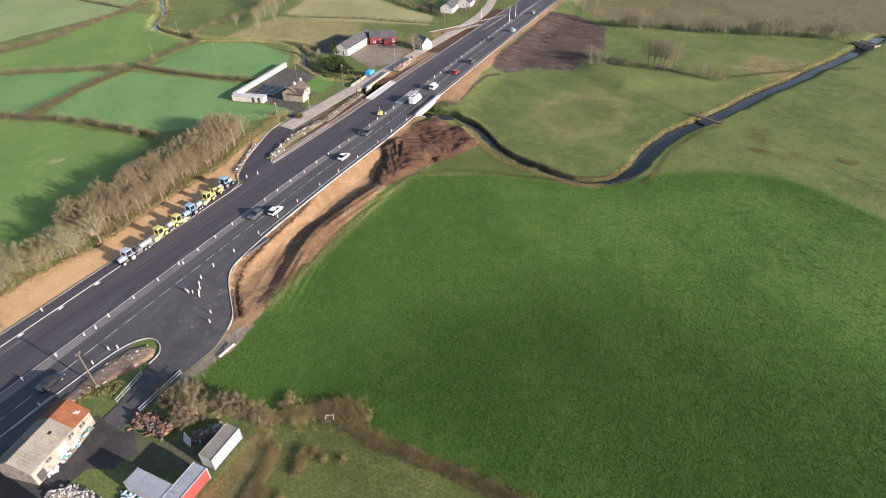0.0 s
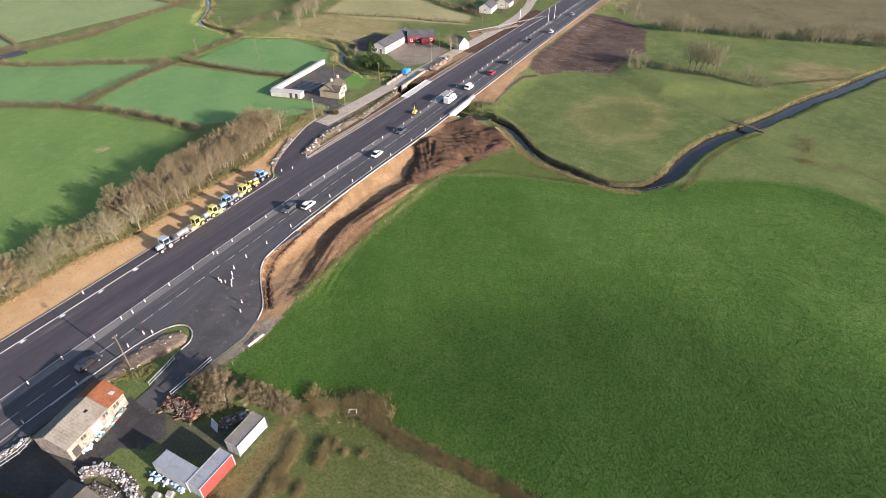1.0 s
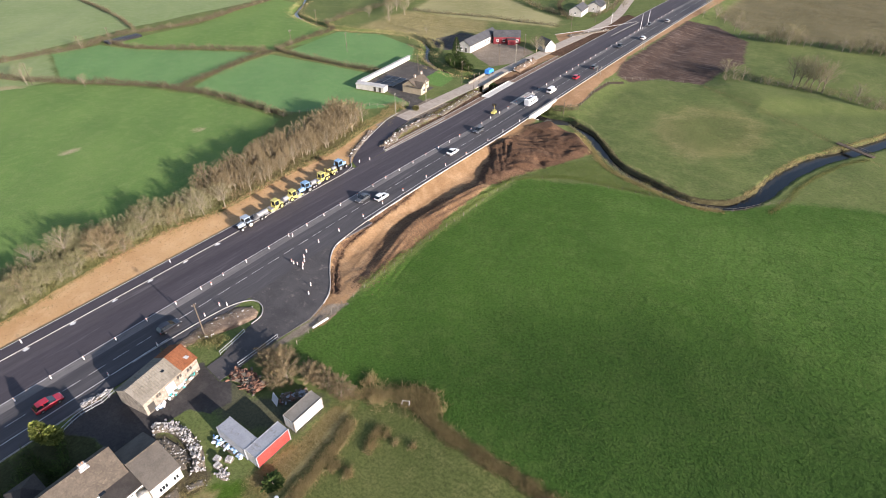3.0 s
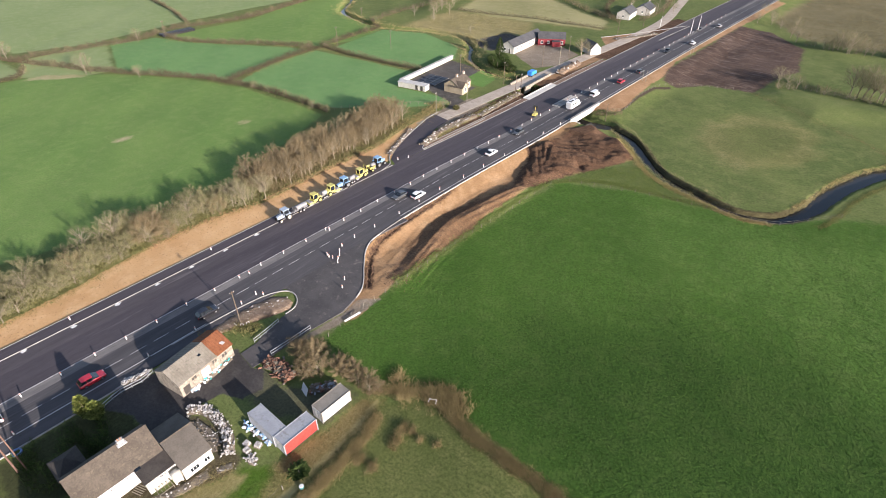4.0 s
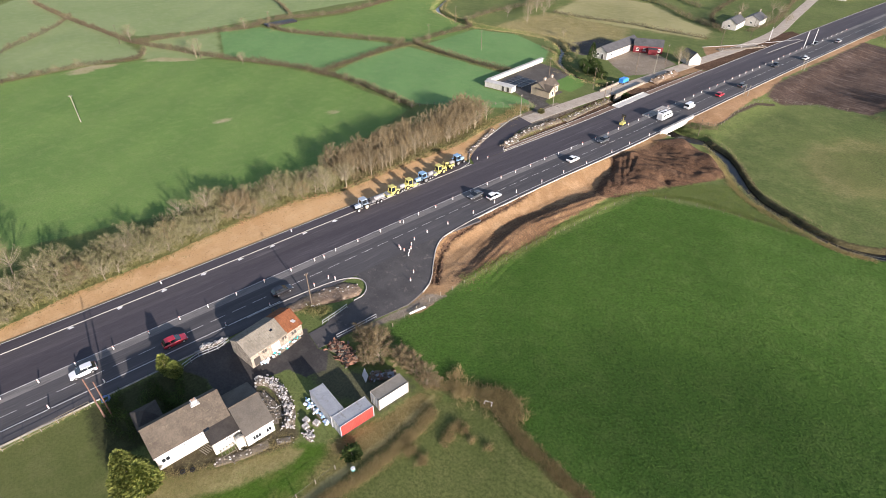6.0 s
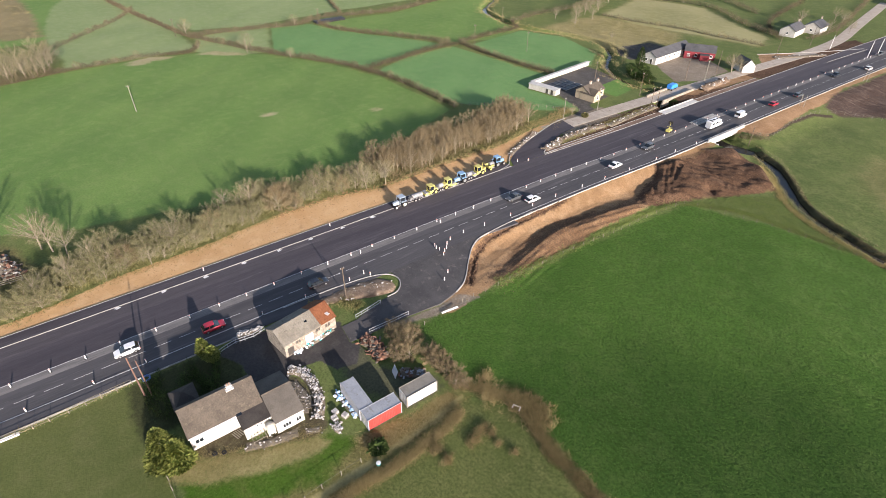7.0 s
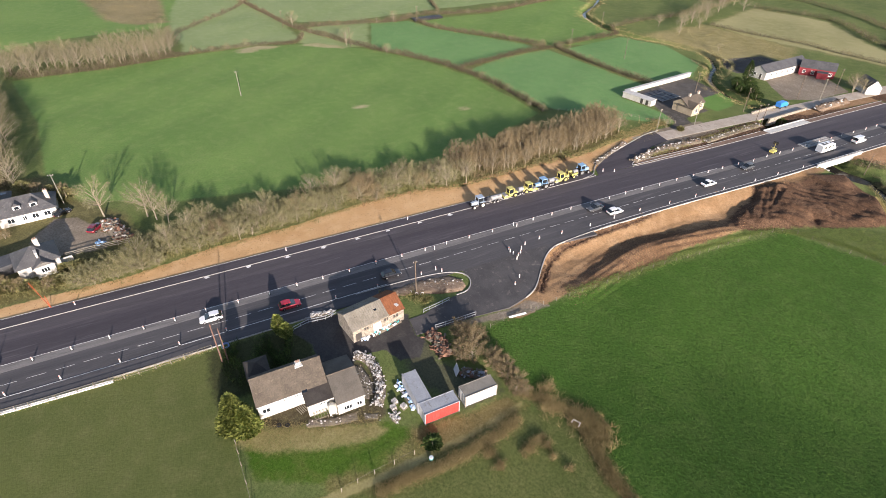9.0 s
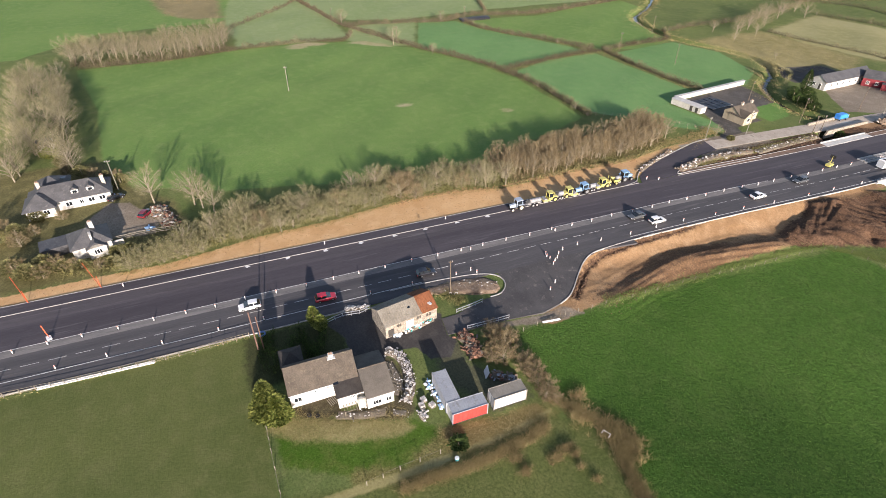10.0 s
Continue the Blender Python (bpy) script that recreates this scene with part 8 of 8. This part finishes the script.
heap("rubble_heap", "stone", [(-53.4, 12), (-53.0, 13), (-52.6, 14)], 24, 0.3, 0.6, 0.12, [RUB, DIRT], "few pale stones on the muddy path", "rubble heap", 18)
heap("rubble_heap", "stone", [(-104.6, 141), (-105.4, 150), (-106, 160), (-106.4, 168)], 110, 0.6, 1.4, 0.5, [ISLE_EARTH, DIRT, RUB, DIRT], "brown earth and stones between the lane and the new road", "rubble heap", 19)
heap("rubble_heap", "stone", [(-112, 258), (-106, 270), (-101, 281)], 50, 0.7, 1.6, 0.6, [ISLE_EARTH, ISLE_EARTH, RUB], "heaped brown earth at the unfinished junction", "earth mound", 20)
PIPE_W = paint("white_plastic_pipe", (0.7, 0.7, 0.69), 0.4)
t = thing("pipe_bundle", -62.7, 46.3, 0.05, -6, "white plastic pipes lying beside the grass field", "pipes")
for k in range(3):
    part("pipe", Geo().tube((k * 0.16 - 0.16, -1.8, 0.12), (k * 0.16 - 0.16, 1.8, 0.12), 0.08, n=8), PIPE_W, t)
t = thing("roadside_pipes", -79.0, -33, 0.05, 0, "long white pipes lying on the verge", "pipes")
for k in range(2):
    part("pipe", Geo().tube((k * 0.3, -9, 0.18), (k * 0.3 + 0.5, 9, 0.18), 0.16, n=8), PIPE_W, t)
# stacked concrete blocks
for x, y, a in ((-53.9, 17.3, 12), (-52.4, 18.3, 20), (-52.9, 16.7, 5)):
    t = thing("block_pallet", x, y, 0, a, "pallet of pale concrete blocks on the grass", "pallet", "block pallets")
    part("pallet", Geo().box(0, 0, 0.07, 1.1, 1.0, 0.14), TIMBER, t)
    for i in range(8):
        part("block", Geo().box(-0.22 + 0.44 * (i % 2), -0.21 + 0.42 * (i // 2 % 2), 0.25 + 0.22 * (i // 4), 0.43, 0.4, 0.21), RUB, t)
# tank and glazed frame by the house
t = thing("oil_tank", -56.2, 7.7, 0, 0, "pale upright cylindrical tank on block piers", "tank")
part("shell", Geo().tube((0.2, 0, 0.8), (0.2, 0, 2.2), 0.68, n=18).tube((0.2, 0, 2.2), (0.2, 0, 2.42), 0.68, 0.25, n=18), paint("tank_cream", (0.5, 0.475, 0.41), 0.5), t)
part("pier", Geo().box(0, -0.45, 0.45, 0.9, 0.25, 0.9), CONCRETE, t)
part("pier", Geo().box(0, 0.45, 0.45, 0.9, 0.25, 0.9), CONCRETE, t)
t = thing("timber_frame", -56.4, 5.8, 0, 0, "pale timber lattice frame against the house wall", "frame")
for k in range(5):
    part("slat", Geo().box(0, -1.0 + 0.5 * k, 0.75, 2.0, 0.07, 0.07), TIMBER, t)
for k in (-0.9, 0, 0.9):
    part("rail", Geo().box(k, 0, 0.8, 0.07, 2.1, 0.07).box(k, -1, 0.4, 0.07, 0.07, 0.8).box(k, 1, 0.4, 0.07, 0.07, 0.8), TIMBER, t)
t = thing("timber_frame", -59.0, 3.4, 0, 20, "pale stacked timber lengths beside the house", "timber")
for k in range(5):
    part("slat", Geo().box(0, -0.6 + 0.3 * k, 0.12, 1.6, 0.12, 0.12), TIMBER, t)
for x, y in ((-57.0, 0.6), (-57.6, -0.6)):
    t = thing("old_tyre", x, y, 0, 0, "old tyre lying in the back garden", "tyre", "old tyres")
    part("ring", Geo().loft([[(math.cos(2 * PI * i / 14) * r, math.sin(2 * PI * i / 14) * r, z) for i in range(14)] for r, z in ((0.2, 0), (0.36, 0), (0.36, 0.2), (0.2, 0.2), (0.2, 0))], close=False), TYRE, t)
t = thing("hose_coil", -78.7, -5.8, 0.05, 0, "coil of blue pipe lying beside the road", "pipe coil")
part("coil", Geo().loft([[(math.cos(2 * PI * i / 18) * r, math.sin(2 * PI * i / 18) * r, z) for i in range(18)] for r, z in ((0.5, 0), (0.72, 0), (0.72, 0.3), (0.5, 0.3), (0.5, 0))], close=False), paint("blue_pipe", (0.12, 0.2, 0.4), 0.5), t)
t = thing("loose_door", -55.2, 29.6, 0, 0, "pale sheet leaning beside the white box", "sheet")
part("sheet", Geo().add([(-0.9, -0.5, 0.0), (0.9, -0.9, 0.0), (0.9, -0.3, 1.3), (-0.9, 0.1, 1.3), (-0.9, -0.44, 0.0), (0.9, -0.84, 0.0), (0.9, -0.24, 1.3), (-0.9, 0.16, 1.3)],
                        [(3, 2, 1, 0), (4, 5, 6, 7), (0, 1, 5, 4), (1, 2, 6, 5), (2, 3, 7, 6), (3, 0, 4, 7)]), WHITE_STEEL, t)
for k, (x, y) in enumerate(((-77.8, 30.4), (-76.8, 31.2), (-76.4, 32.2))):
    t = thing("pipe_hoop", x, y, 0, 40 * k, "small white plastic hoop among the weeds", "pipe", "white hoops")
    part("hoop", Geo().tube((-0.3, 0, 0), (-0.25, 0, 0.5), 0.03, n=6).tube((-0.25, 0, 0.5), (0.25, 0, 0.5), 0.03, n=6).tube((0.25, 0, 0.5), (0.3, 0, 0), 0.03, n=6), PIPE_W, t)
t = thing("water_trough", -42.0, 18.4, 0.0, 0, "small white and teal plastic tub on the bank", "tub")
part("tub", Geo().tube((0, 0, 0), (0, 0, 0.5), 0.3, 0.36, 12), BAG_TEAL, t)
part("lid", Geo().tube((0, 0, 0.5), (0, 0, 0.56), 0.34, 0.3, 12), BAG_WHITE, t)
t = thing("bent_pipe_hoop", -37.6, 41.2, zat(-37.6, 41.2) + 0.3, 30, "bent white pipe hoop among rushes", "pipe")
part("bar", Geo().box(0, 0.4, 0.3, 1.3, 0.1, 0.1).box(0.6, 0, 0.3, 0.1, 0.8, 0.1).box(-0.6, 0.05, 0.3, 0.1, 0.7, 0.1), PIPE_W, t)
# wrapped black bales beside a field hedge
BALE = surface("black_bale_wrap", (0.012, 0.012, 0.016), (0.03, 0.03, 0.036), 2, 8, 0.35, 0.2, 0.02)
bl = thing("wrapped_bale", -281.5, 119.0, zat(-281.5, 119), 0, "round hay bale wrapped in black plastic", "bale", "bale stack")
part("roll", Geo().tube((-0.65, 0, 0.65), (0.65, 0, 0.65), 0.66, n=14), BALE, bl)
for i in range(3):
    for k in range(12):
        if i or k:
            copy_thing(bl, pose(-281.5 - 1.4 * i, 119.0 + 1.4 * k, zat(-281.5 - 1.4 * i, 119 + 1.4 * k), 0, 0, 0))


# loose clods of soil over the earthworks
def clods(spots, size, material, label, seed):
    rng = random.Random(seed)
    zz = many_z(spots)
    g = Geo()
    for (x, y), z in zip(spots, zz):
        s = size * rng.uniform(0.4, 1.5)
        k = [rng.uniform(0.6, 1.3) * s for _ in range(6)]
        g.add([(x + k[0], y, z), (x, y + k[1], z), (x - k[2], y, z), (x, y - k[3], z), (x + rng.uniform(-0.3, 0.3) * s, y + rng.uniform(-0.3, 0.3) * s, z + k[4] * 0.8)],
              [(0, 1, 4), (1, 2, 4), (2, 3, 4), (3, 0, 4)])
    tagged(new("soil_clods", g.mesh("soil_clods", material)), label, "soil", kind="stuff")


CLOD_RED = surface("red_brown_clods", (0.065, 0.039, 0.025), (0.14, 0.085, 0.052), 0.6, 6, 0.95, 0.4, 0.03)
CLOD_TAN = surface("tan_clods", (0.2, 0.122, 0.062), (0.3, 0.185, 0.095), 0.6, 6, 0.95, 0.4, 0.03)
clods(scatter(SOIL_A, 1600, 61, 0.3), 0.13, CLOD_RED, "loose red-brown clods on the soil heap", 61)
clods(along(BUND, 3000, 1.7, 62), 0.11, CLOD_RED, "loose red-brown clods along the soil bank", 62)
clods(scatter(EARTH_E, 2200, 63, 0.3), 0.09, CLOD_TAN, "loose tan clods on the graded earth", 63)
clods(scatter(SOIL_K, 900, 64), 0.22, CLOD_RED, "dark clods behind the kerb", 64)
clods(scatter(EARTH_W, 1500, 65, 0.2), 0.1, CLOD_TAN, "small clods on the roadside earth", 65)
clods(scatter(VERGE_NW, 1500, 66), 0.2, CLOD_RED, "clods and stones on the unfinished verge", 66)
clods(scatter(SOIL_N, 1500, 67), 0.16, CLOD_RED, "clods on the stripped brown field", 67)
clods(along([(-115.4, 32), (-115.2, 48), (-113, 58), (-113.6, 70), (-113.8, 86), (-114, 104)], 700, 0.5, 68), 0.25, CLOD_TAN, "clods under the copse edge", 68)

# footbridge over the stream, and a far stone culvert
t = thing("footbridge", 13.2, 197.6, -2.0, -28, "dark timber footbridge over the stream", "footbridge")
part("deck", Geo().box(0, 0, 0.25, 11.5, 1.6, 0.2), POLE, t)
for s in (-0.75, 0.75):
    part("rail", Geo().box(0, s, 1.2, 11.0, 0.08, 0.1), POLE, t)
    for k in range(6):
        part("post", Geo().box(-5 + 2 * k, s, 0.7, 0.1, 0.1, 1.0), POLE, t)
t = thing("stone_culvert", 79.5, 321.5, -2.0, -35, "pale stone farm bridge over the stream", "bridge")
part("wall", Geo().box(0, -2, 0.2, 9, 0.5, 2.6), STONE, t)
part("deck", Geo().box(0, 0.5, 0.5, 9, 4.5, 0.4), STONE, t)
part("wall", Geo().box(0, 3, 0.6, 9, 0.5, 1.2), STONE, t)
